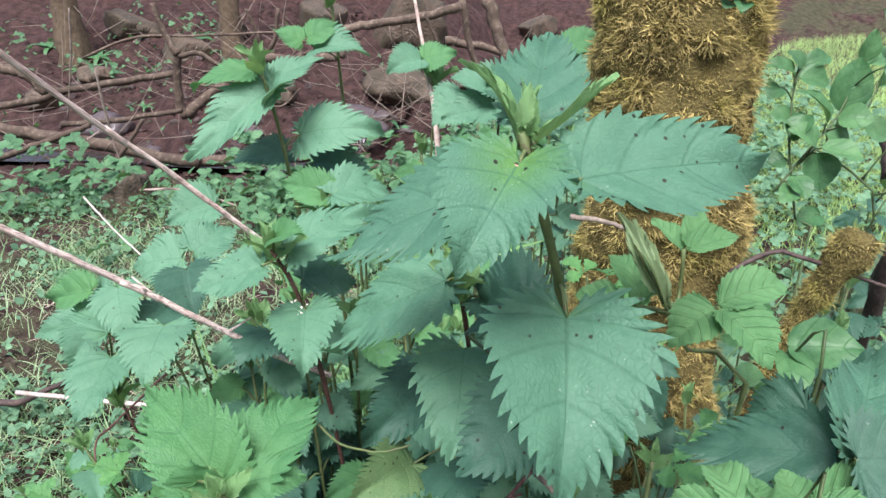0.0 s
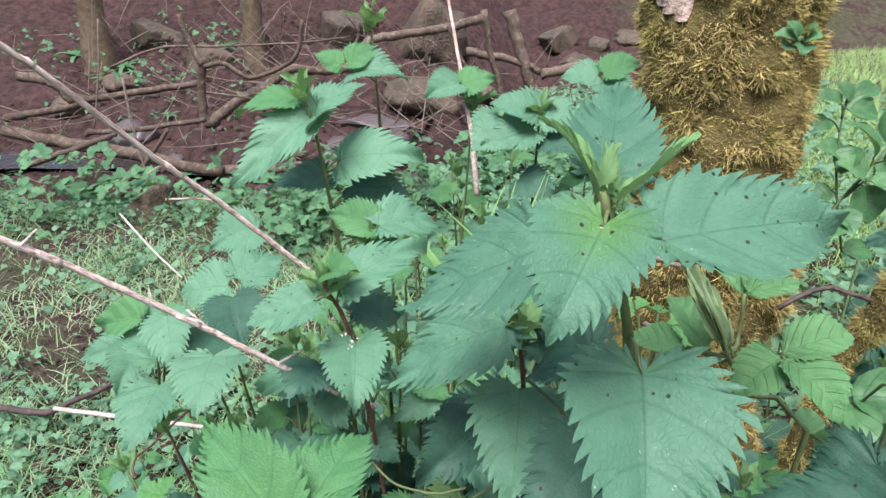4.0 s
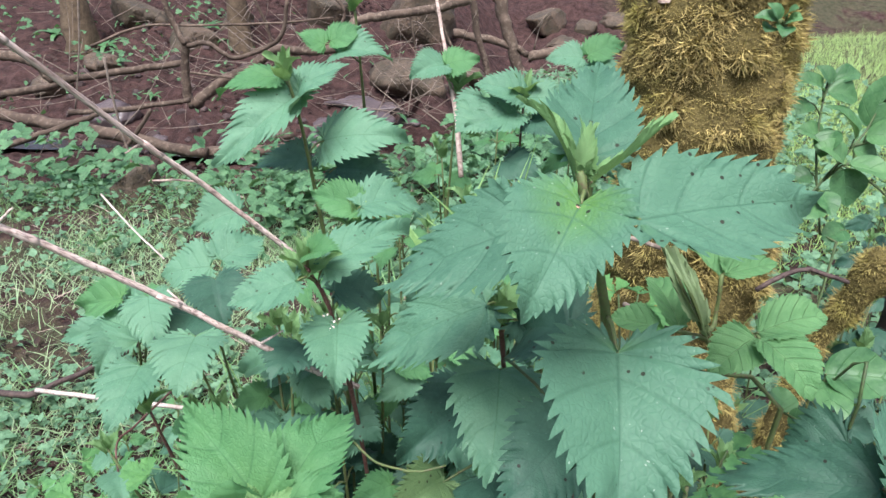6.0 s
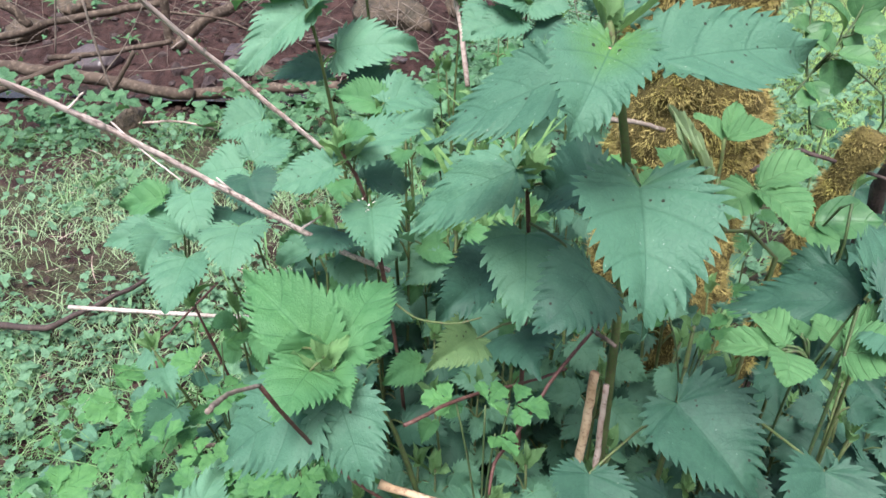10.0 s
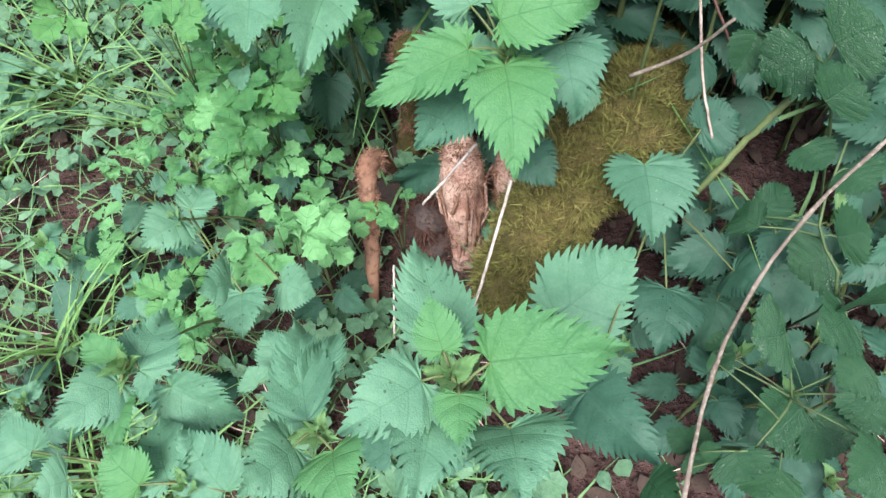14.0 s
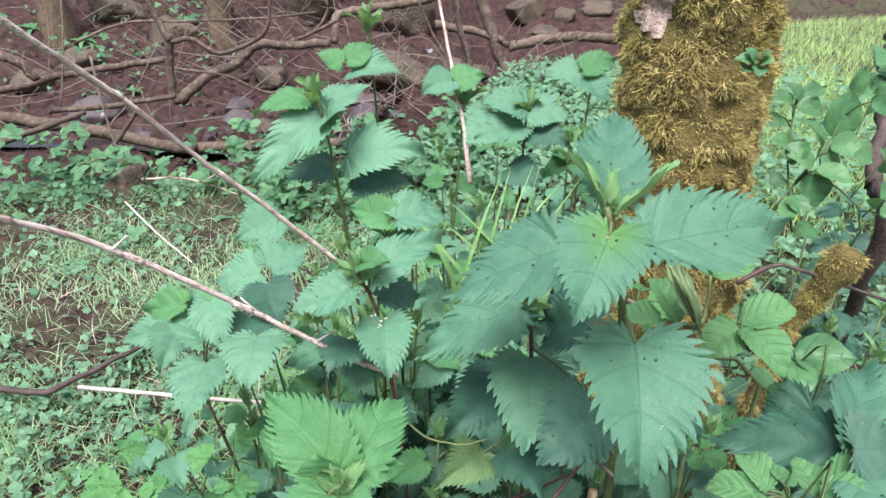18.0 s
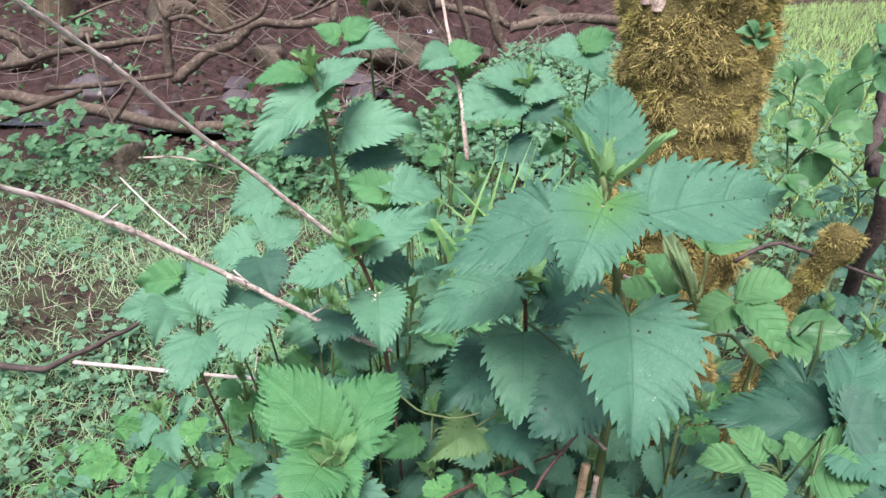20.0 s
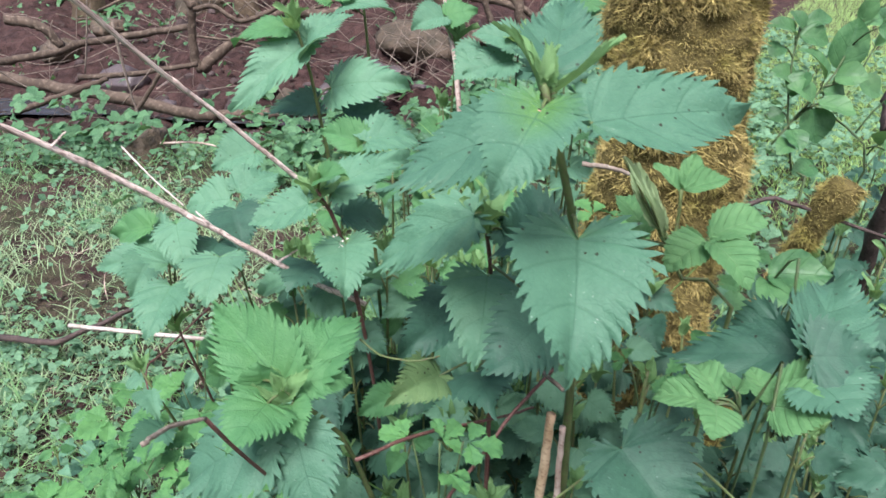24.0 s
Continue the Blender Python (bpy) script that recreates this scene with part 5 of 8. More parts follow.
wild_nettle(-0.24, 0.12, ground_height(-0.24, 0.12), 0.12, 155, 0.046, (0.007, -0.000), True, 3, 0.4)
wild_nettle(-0.3, -0.12, ground_height(-0.3, -0.12), 0.1, 156, 0.049, (0.005, -0.011), True, 3, 0.4)
wild_nettle(-0.42, -0.14, ground_height(-0.42, -0.14), 0.1, 157, 0.043, (-0.004, 0.019), True, 3, 0.4)
wild_nettle(-0.12, 0.22, ground_height(-0.12, 0.22), 0.26, 158, 0.064, (0.038, 0.004), True, 3, 0.4)
wild_nettle(-0.04, 0.26, ground_height(-0.04, 0.26), 0.28, 159, 0.067, (-0.009, 0.033), True, 3, 0.4)
wild_nettle(0.04, 0.21, ground_height(0.04, 0.21), 0.26, 160, 0.061, (-0.009, -0.017), True, 3, 0.4)
wild_nettle(-0.08, 0.14, ground_height(-0.08, 0.14), 0.1, 161, 0.051, (0.020, 0.013), True, 3, 0.4)
wild_nettle(0.0, 0.33, ground_height(0.0, 0.33), 0.36, 162, 0.050, (0.029, 0.016), True, 5, 0.4)
wild_nettle(0.09, 0.36, ground_height(0.09, 0.36), 0.4, 163, 0.065, (0.015, 0.003), True, 5, 0.4)
wild_nettle(-0.16, 0.44, ground_height(-0.16, 0.44), 0.36, 164, 0.052, (0.015, 0.001), True, 5, 0.4)
wild_nettle(-0.02, 0.42, ground_height(-0.02, 0.42), 0.42, 165, 0.063, (0.031, 0.021), True, 5, 0.4)
wild_nettle(0.16, 0.34, ground_height(0.16, 0.34), 0.42, 166, 0.055, (-0.007, 0.005), True, 5, 0.4)
wild_nettle(0.22, 0.34, ground_height(0.22, 0.34), 0.4, 167, 0.061, (0.006, -0.005), 2, 5, 0.4)
wild_nettle(0.02, 0.62, ground_height(0.02, 0.62), 0.68, 168, 0.062, (-0.018, -0.014), False, 5, 0.4)
wild_nettle(0.1, 0.75, ground_height(0.1, 0.75), 0.72, 169, 0.065, (0.027, 0.010), False, 5, 0.4)
wild_nettle(-0.05, 0.68, ground_height(-0.05, 0.68), 0.64, 170, 0.059, (-0.018, 0.014), False, 5, 0.4)
wild_nettle(-0.12, 0.62, ground_height(-0.12, 0.62), 0.62, 171, 0.063, (-0.032, 0.023), False, 5, 0.4)
wild_nettle(-0.18, 0.58, ground_height(-0.18, 0.58), 0.56, 172, 0.066, (-0.007, 0.008), False, 5, 0.4)
wild_nettle(-0.2, 0.48, ground_height(-0.2, 0.48), 0.5, 173, 0.054, (-0.030, 0.004), False, 5, 0.4)
wild_nettle(-0.13, 0.47, ground_height(-0.13, 0.47), 0.56, 174, 0.064, (-0.010, 0.027), False, 5, 0.4)
wild_nettle(0.0, 0.52, ground_height(0.0, 0.52), 0.62, 175, 0.064, (0.035, 0.002), False, 5, 0.4)
wild_nettle(0.06, 0.45, ground_height(0.06, 0.45), 0.54, 176, 0.059, (0.012, 0.006), False, 5, 0.4)
wild_nettle(-0.26, 0.5, ground_height(-0.26, 0.5), 0.44, 177, 0.068, (0.044, 0.011), False, 5, 0.4)
wild_nettle(-0.28, 0.4, ground_height(-0.28, 0.4), 0.36, 178, 0.060, (-0.024, -0.015), True, 5, 0.4)
wild_nettle(-0.05, 0.5, ground_height(-0.05, 0.5), 0.56, 179, 0.055, (-0.002, -0.001), False, 5, 0.4)
wild_nettle(-0.3, 0.3, ground_height(-0.3, 0.3), 0.24, 180, 0.061, (0.010, -0.027), True, 3, 0.4)
wild_nettle(-0.22, 0.32, ground_height(-0.22, 0.32), 0.32, 182, 0.056, (0.022, 0.017), True, 5, 0.4)
wild_nettle(0.18, 0.95, ground_height(0.18, 0.95), 0.62, 185, 0.055, (0.021, 0.014), False, 5, 0.4)
wild_nettle(0.08, 0.98, ground_height(0.08, 0.98), 0.6, 186, 0.062, (0.003, 0.024), False, 5, 0.4)
wild_nettle(-0.22, 0.85, ground_height(-0.22, 0.85), 0.5, 187, 0.066, (-0.003, 0.002), False, 5, 0.4)
wild_nettle(0.28, 0.62, ground_height(0.28, 0.62), 0.45, 188, 0.058, (0.019, 0.039), 2, 5, 0.4)
wild_nettle(0.15, 0.39, ground_height(0.15, 0.39), 0.53, 189, 0.050, (0.026, -0.013), True, 5, 0.4)
wild_nettle(0.03, 0.26, ground_height(0.03, 0.26), 0.39, 190, 0.056, (0.003, 0.035), True, 5, 0.4)
wild_nettle(0.08, 0.42, ground_height(0.08, 0.42), 0.54, 191, 0.067, (-0.008, 0.012), True, 5, 0.4)
wild_nettle(0.2, 0.37, ground_height(0.2, 0.37), 0.53, 192, 0.053, (-0.005, -0.005), 2, 5, 0.4)
wild_nettle(0.03, 0.35, ground_height(0.03, 0.35), 0.43, 193, 0.067, (0.056, 0.004), True, 5, 0.4)
wild_nettle(0.31, 0.27, ground_height(0.31, 0.27), 0.49, 194, 0.060, (-0.022, -0.021), 2, 5, 0.4)
wild_nettle(0.01, 0.4, ground_height(0.01, 0.4), 0.47, 195, 0.064, (-0.002, 0.017), True, 5, 0.4)
wild_nettle(0.13, 0.43, ground_height(0.13, 0.43), 0.4, 196, 0.065, (0.012, 0.031), True, 5, 0.4)
wild_nettle(0.0, 0.44, ground_height(0.0, 0.44), 0.5, 197, 0.051, (0.019, -0.018), False, 5, 0.4)
wild_nettle(0.01, 0.46, ground_height(0.01, 0.46), 0.59, 198, 0.066, (0.008, 0.036), False, 5, 0.4)
wild_nettle(0.02, 0.34, ground_height(0.02, 0.34), 0.43, 199, 0.067, (0.004, 0.022), True, 5, 0.4)
wild_nettle(0.09, 0.38, ground_height(0.09, 0.38), 0.43, 200, 0.060, (0.001, -0.016), True, 5, 0.4)
wild_nettle(0.23, 0.27, ground_height(0.23, 0.27), 0.36, 201, 0.058, (0.015, 0.015), 2, 5, 0.4)
wild_nettle(0.27, 0.34, ground_height(0.27, 0.34), 0.48, 202, 0.054, (0.029, 0.027), 2, 5, 0.4)
wild_nettle(0.19, 0.36, ground_height(0.19, 0.36), 0.48, 203, 0.066, (-0.005, 0.004), 2, 5, 0.4)
wild_nettle(-0.01, 0.41, ground_height(-0.01, 0.41), 0.59, 204, 0.068, (0.034, -0.012), False, 5, 0.4)
wild_nettle(0.33, 0.39, ground_height(0.33, 0.39), 0.47, 205, 0.051, (-0.008, 0.018), 2, 5, 0.4)
wild_nettle(0.11, 0.4, ground_height(0.11, 0.4), 0.53, 206, 0.058, (-0.007, 0.009), True, 5, 0.4)
wild_nettle(0.02, 0.31, ground_height(0.02, 0.31), 0.45, 207, 0.050, (-0.019, 0.004), True, 5, 0.4)
wild_nettle(0.16, 0.42, ground_height(0.16, 0.42), 0.5, 208, 0.059, (-0.030, 0.023), True, 5, 0.4)
wild_nettle(-0.01, 0.42, ground_height(-0.01, 0.42), 0.49, 209, 0.063, (0.005, -0.020), True, 5, 0.4)
wild_nettle(0.17, 0.3, ground_height(0.17, 0.3), 0.45, 210, 0.063, (-0.014, 0.015), 2, 5, 0.4)
wild_nettle(0.12, 0.41, ground_height(0.12, 0.41), 0.42, 211, 0.063, (-0.003, 0.031), True, 5, 0.4)
wild_nettle(0.18, 0.3, ground_height(0.18, 0.3), 0.5, 212, 0.064, (-0.000, 0.014), 2, 5, 0.4)
wild_nettle(-0.01, 0.32, ground_height(-0.01, 0.32), 0.45, 213, 0.062, (0.010, -0.013), True, 5, 0.4)
wild_nettle(0.21, 0.27, ground_height(0.21, 0.27), 0.42, 214, 0.067, (0.002, -0.018), 2, 5, 0.4)
wild_nettle(-0.59, 0.96, ground_height(-0.59, 0.96), 0.12, 215, 0.046, (-0.002, -0.005), False, 3, 0.4)
wild_nettle(-0.44, 0.91, ground_height(-0.44, 0.91), 0.08, 217, 0.044, (0.022, -0.026), False, 3, 0.4)
wild_nettle(-0.7, 0.77, ground_height(-0.7, 0.77), 0.11, 218, 0.039, (0.024, 0.004), False, 3, 0.4)
wild_nettle(-0.72, 0.01, ground_height(-0.72, 0.01), 0.08, 219, 0.046, (0.032, 0.007), True, 3, 0.4)
wild_nettle(-0.51, 0.98, ground_height(-0.51, 0.98), 0.16, 220, 0.043, (-0.001, 0.036), False, 3, 0.4)
wild_nettle(-0.57, 0.02, ground_height(-0.57, 0.02), 0.11, 221, 0.042, (-0.014, 0.011), True, 3, 0.4)
wild_nettle(-0.42, 0.83, ground_height(-0.42, 0.83), 0.13, 222, 0.047, (0.022, 0.014), False, 3, 0.4)
wild_nettle(-0.72, 0.53, ground_height(-0.72, 0.53), 0.12, 223, 0.050, (-0.008, -0.036), False, 3, 0.4)
wild_nettle(-0.33, 0.89, ground_height(-0.33, 0.89), 0.09, 224, 0.044, (-0.002, -0.006), False, 3, 0.4)
wild_nettle(-0.69, 0.87, ground_height(-0.69, 0.87), 0.1, 225, 0.041, (-0.013, -0.012), False, 3, 0.4)
wild_nettle(-0.46, 0.21, ground_height(-0.46, 0.21), 0.1, 227, 0.050, (-0.027, 0.048), True, 3, 0.4)
wild_nettle(-0.14, 0.43, ground_height(-0.14, 0.43), 0.6, 228, 0.061, (-0.007, 0.018), False, 5, 0.4)
wild_nettle(-0.2, 0.45, ground_height(-0.2, 0.45), 0.56, 229, 0.054, (-0.001, 0.000), False, 5, 0.4)
wild_nettle(-0.24, 0.52, ground_height(-0.24, 0.52), 0.54, 230, 0.054, (0.009, -0.041), False, 5, 0.4)
wild_nettle(-0.08, 0.5, ground_height(-0.08, 0.5), 0.63, 231, 0.059, (0.017, -0.045), False, 5, 0.4)
wild_nettle(-0.02, 0.47, ground_height(-0.02, 0.47), 0.64, 232, 0.051, (-0.004, -0.002), False, 5, 0.4)
wild_nettle(-0.17, 0.52, ground_height(-0.17, 0.52), 0.6, 233, 0.051, (0.005, 0.003), False, 5, 0.4)
wild_nettle(-0.1, 0.56, ground_height(-0.1, 0.56), 0.64, 234, 0.051, (-0.004, -0.028), False, 5, 0.4)
wild_nettle(-0.28, 0.48, ground_height(-0.28, 0.48), 0.48, 235, 0.065, (-0.051, 0.017), True, 5, 0.4)
wild_nettle(0.0, 0.57, ground_height(0.0, 0.57), 0.68, 236, 0.055, (0.036, -0.033), False, 5, 0.4)
wild_nettle(-0.05, 0.6, ground_height(-0.05, 0.6), 0.67, 237, 0.054, (-0.019, -0.011), False, 5, 0.4)
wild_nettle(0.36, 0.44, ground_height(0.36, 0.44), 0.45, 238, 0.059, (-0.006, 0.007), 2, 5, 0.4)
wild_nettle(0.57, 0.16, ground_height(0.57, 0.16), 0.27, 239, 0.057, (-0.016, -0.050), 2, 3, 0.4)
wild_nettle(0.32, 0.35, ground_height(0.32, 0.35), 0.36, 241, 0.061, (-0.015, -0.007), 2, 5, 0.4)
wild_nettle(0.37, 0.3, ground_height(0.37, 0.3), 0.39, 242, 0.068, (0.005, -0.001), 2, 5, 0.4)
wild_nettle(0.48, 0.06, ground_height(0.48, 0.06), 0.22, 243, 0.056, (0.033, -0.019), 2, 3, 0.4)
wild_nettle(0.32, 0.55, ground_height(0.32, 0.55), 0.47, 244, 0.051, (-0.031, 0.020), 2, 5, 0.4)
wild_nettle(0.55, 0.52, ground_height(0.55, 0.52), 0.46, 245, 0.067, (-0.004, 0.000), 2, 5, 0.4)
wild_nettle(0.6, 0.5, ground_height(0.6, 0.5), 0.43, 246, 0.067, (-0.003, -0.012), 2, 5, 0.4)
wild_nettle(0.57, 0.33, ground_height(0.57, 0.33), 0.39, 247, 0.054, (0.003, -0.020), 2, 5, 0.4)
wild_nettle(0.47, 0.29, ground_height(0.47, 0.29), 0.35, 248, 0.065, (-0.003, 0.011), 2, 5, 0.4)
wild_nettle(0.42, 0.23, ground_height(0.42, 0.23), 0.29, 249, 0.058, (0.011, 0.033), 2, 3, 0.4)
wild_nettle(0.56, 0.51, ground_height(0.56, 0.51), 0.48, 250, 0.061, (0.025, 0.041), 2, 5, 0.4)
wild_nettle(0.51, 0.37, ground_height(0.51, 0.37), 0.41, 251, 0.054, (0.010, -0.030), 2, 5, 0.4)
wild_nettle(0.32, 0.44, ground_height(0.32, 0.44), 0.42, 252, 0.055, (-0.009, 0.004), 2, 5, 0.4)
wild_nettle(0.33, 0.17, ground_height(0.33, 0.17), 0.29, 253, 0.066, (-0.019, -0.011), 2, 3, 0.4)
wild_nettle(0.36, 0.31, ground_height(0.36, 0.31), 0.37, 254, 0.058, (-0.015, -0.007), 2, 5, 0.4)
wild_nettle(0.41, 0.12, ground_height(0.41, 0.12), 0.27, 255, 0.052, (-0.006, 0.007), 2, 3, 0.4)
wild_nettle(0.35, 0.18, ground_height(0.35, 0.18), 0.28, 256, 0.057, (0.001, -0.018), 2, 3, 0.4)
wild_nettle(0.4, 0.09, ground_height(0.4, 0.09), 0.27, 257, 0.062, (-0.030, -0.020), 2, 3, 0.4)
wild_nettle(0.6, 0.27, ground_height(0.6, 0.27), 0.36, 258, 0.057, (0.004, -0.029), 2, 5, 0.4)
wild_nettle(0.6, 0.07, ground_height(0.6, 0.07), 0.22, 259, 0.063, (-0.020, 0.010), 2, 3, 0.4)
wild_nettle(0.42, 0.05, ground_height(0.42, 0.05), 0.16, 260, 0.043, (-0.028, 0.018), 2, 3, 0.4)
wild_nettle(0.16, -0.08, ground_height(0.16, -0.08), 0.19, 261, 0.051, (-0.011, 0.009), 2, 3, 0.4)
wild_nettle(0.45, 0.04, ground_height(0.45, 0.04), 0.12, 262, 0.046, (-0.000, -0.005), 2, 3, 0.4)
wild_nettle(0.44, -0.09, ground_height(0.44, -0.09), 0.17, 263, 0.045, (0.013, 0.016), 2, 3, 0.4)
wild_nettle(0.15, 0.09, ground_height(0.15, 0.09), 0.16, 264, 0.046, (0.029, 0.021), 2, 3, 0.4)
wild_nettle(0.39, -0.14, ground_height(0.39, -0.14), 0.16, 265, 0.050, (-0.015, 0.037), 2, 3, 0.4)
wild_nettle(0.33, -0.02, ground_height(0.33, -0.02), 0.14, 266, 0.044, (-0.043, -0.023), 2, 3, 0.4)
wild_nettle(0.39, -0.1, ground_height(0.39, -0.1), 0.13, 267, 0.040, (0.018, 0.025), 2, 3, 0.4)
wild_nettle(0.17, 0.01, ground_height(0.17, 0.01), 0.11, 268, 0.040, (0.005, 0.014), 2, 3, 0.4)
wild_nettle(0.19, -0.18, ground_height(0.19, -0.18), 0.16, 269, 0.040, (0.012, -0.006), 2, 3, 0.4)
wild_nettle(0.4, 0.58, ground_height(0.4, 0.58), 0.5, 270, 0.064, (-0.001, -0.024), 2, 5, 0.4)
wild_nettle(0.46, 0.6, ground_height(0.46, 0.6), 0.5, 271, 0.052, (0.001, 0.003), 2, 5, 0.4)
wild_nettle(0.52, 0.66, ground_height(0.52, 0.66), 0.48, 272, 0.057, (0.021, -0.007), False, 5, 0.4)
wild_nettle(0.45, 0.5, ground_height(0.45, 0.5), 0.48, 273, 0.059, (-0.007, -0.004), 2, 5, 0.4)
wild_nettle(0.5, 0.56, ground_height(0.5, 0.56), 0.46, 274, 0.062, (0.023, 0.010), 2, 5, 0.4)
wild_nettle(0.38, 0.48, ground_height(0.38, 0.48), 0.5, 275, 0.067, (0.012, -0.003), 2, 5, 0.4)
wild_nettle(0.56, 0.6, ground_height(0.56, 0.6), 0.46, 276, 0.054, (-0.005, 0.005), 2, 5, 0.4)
wild_nettle(0.05, 0.9, ground_height(0.05, 0.9), 0.72, 277, 0.052, (0.002, -0.006), False, 5, 0.4)
wild_nettle(0.12, 0.95, ground_height(0.12, 0.95), 0.72, 278, 0.064, (0.036, 0.048), False, 5, 0.4)
wild_nettle(0.2, 1.0, ground_height(0.2, 1.0), 0.68, 279, 0.062, (-0.000, 0.017), False, 5, 0.4)
wild_nettle(-0.02, 1.0, ground_height(-0.02, 1.0), 0.66, 280, 0.060, (-0.012, -0.001), False, 5, 0.4)
wild_nettle(0.28, 0.95, ground_height(0.28, 0.95), 0.64, 281, 0.062, (-0.012, 0.028), False, 5, 0.4)
wild_nettle(0.1, 1.12, ground_height(0.1, 1.12), 0.68, 282, 0.065, (-0.010, 0.014), False, 5, 0.4)
wild_nettle(0.0, 0.85, ground_height(0.0, 0.85), 0.68, 283, 0.065, (-0.023, -0.017), False, 5, 0.4)
wild_nettle(0.14, 0.78, ground_height(0.14, 0.78), 0.72, 284, 0.064, (0.008, 0.006), False, 5, 0.4)
wild_nettle(0.22, 0.85, ground_height(0.22, 0.85), 0.66, 285, 0.060, (-0.018, 0.018), False, 5, 0.4)
wild_nettle(-0.08, 0.92, ground_height(-0.08, 0.92), 0.62, 286, 0.058, (-0.004, -0.026), False, 5, 0.4)
wild_nettle(0.26, 0.33, ground_height(0.26, 0.33), 0.55, 291, 0.052, (0.004, 0.003), 2, 5, 0.4)
wild_nettle(0.33, 0.33, ground_height(0.33, 0.33), 0.53, 292, 0.068, (0.028, 0.005), 2, 5, 0.4)
wild_nettle(0.19, 0.3, ground_height(0.19, 0.3), 0.52, 293, 0.052, (-0.016, 0.035), 2, 5, 0.4)
wild_nettle(-0.08, 0.34, ground_height(-0.08, 0.34), 0.46, 295, 0.059, (0.022, 0.009), True, 5, 0.4)
wild_nettle(-0.03, 0.32, ground_height(-0.03, 0.32), 0.46, 296, 0.064, (-0.014, 0.017), True, 5, 0.4)
wild_nettle(0.02, 0.31, ground_height(0.02, 0.31), 0.48, 297, 0.061, (0.007, 0.011), True, 5, 0.4)
wild_nettle(0.06, 0.3, ground_height(0.06, 0.3), 0.46, 298, 0.065, (0.004, 0.006), True, 5, 0.4)
wild_nettle(-0.12, 0.37, ground_height(-0.12, 0.37), 0.47, 299, 0.060, (0.023, 0.019), True, 5, 0.4)
wild_nettle(0.0, 0.37, ground_height(0.0, 0.37), 0.52, 300, 0.050, (-0.045, -0.010), False, 5, 0.4)
wild_nettle(0.05, 0.36, ground_height(0.05, 0.36), 0.52, 301, 0.061, (0.043, 0.013), True, 5, 0.4)
wild_nettle(-0.06, 0.41, ground_height(-0.06, 0.41), 0.52, 302, 0.065, (0.017, 0.028), False, 5, 0.4)
wild_nettle(-0.15, 0.4, ground_height(-0.15, 0.4), 0.46, 303, 0.054, (-0.016, -0.023), True, 5, 0.4)
wild_nettle(0.1, 0.33, ground_height(0.1, 0.33), 0.48, 304, 0.057, (-0.006, 0.003), True, 5, 0.4)
wild_nettle(0.13, 0.43, ground_height(0.13, 0.43), 0.58, 305, 0.053, (0.003, -0.016), True, 5, 0.4)
wild_nettle(0.17, 0.44, ground_height(0.17, 0.44), 0.6, 306, 0.061, (-0.010, 0.052), 2, 5, 0.4)
wild_nettle(0.2, 0.455, ground_height(0.2, 0.455), 0.58, 307, 0.063, (-0.023, 0.020), 2, 5, 0.4)
wild_nettle(0.235, 0.44, ground_height(0.235, 0.44), 0.55, 308, 0.051, (-0.030, 0.013), 2, 5, 0.4)
wild_nettle(0.15, 0.4, ground_height(0.15, 0.4), 0.54, 309, 0.064, (0.008, -0.016), True, 5, 0.4)
wild_nettle(0.19, 0.41, ground_height(0.19, 0.41), 0.54, 310, 0.066, (0.009, -0.003), 2, 5, 0.4)
wild_nettle(0.26, 0.42, ground_height(0.26, 0.42), 0.52, 311, 0.055, (-0.003, -0.019), 2, 5, 0.4)
wild_nettle(0.36, 0.55, ground_height(0.36, 0.55), 0.59, 320, 0.058, (0.0, 0.0), 2, 5, 0.4)
wild_nettle(0.4, 0.58, ground_height(0.4, 0.58), 0.61, 321, 0.058, (0.0, 0.0), 2, 5, 0.4)
wild_nettle(0.42, 0.53, ground_height(0.42, 0.53), 0.61, 322, 0.058, (0.0, 0.0), 2, 5, 0.4)
wild_nettle(0.34, 0.49, ground_height(0.34, 0.49), 0.6, 323, 0.058, (0.0, 0.0), 2, 5, 0.4)
wild_nettle(0.37, 0.46, ground_height(0.37, 0.46), 0.6, 324, 0.058, (0.0, 0.0), 2, 5, 0.4)
wild_nettle(0.33, 0.52, ground_height(0.33, 0.52), 0.58, 325, 0.058, (0.0, 0.0), 2, 5, 0.4)
wild_nettle(0, 0.49, ground_height(0, 0.49), 0.6, 330, 0.058, (-0.032, 0.013), True, 6, 0.5)
wild_nettle(-0.08, 0.51, ground_height(-0.08, 0.51), 0.59, 331, 0.058, (-0.036, -0.020), True, 6, 0.5)
wild_nettle(-0, 0.49, ground_height(-0, 0.49), 0.59, 332, 0.058, (0.018, -0.037), True, 6, 0.5)
wild_nettle(0.05, 0.5, ground_height(0.05, 0.5), 0.59, 333, 0.058, (-0.001, 0.015), True, 6, 0.5)
wild_nettle(-0.1, 0.47, ground_height(-0.1, 0.47), 0.61, 334, 0.058, (-0.031, -0.014), True, 6, 0.5)
wild_nettle(-0, 0.44, ground_height(-0, 0.44), 0.61, 335, 0.058, (0.001, 0.027), True, 6, 0.5)
wild_nettle(-0.15, 0.43, ground_height(-0.15, 0.43), 0.64, 336, 0.058, (0.018, 0.010), True, 6, 0.5)
wild_nettle(-0.11, 0.51, ground_height(-0.11, 0.51), 0.62, 337, 0.058, (0.017, -0.036), True, 6, 0.5)
wild_nettle(-0.12, 0.49, ground_height(-0.12, 0.49), 0.59, 338, 0.058, (-0.032, -0.007), True, 6, 0.5)
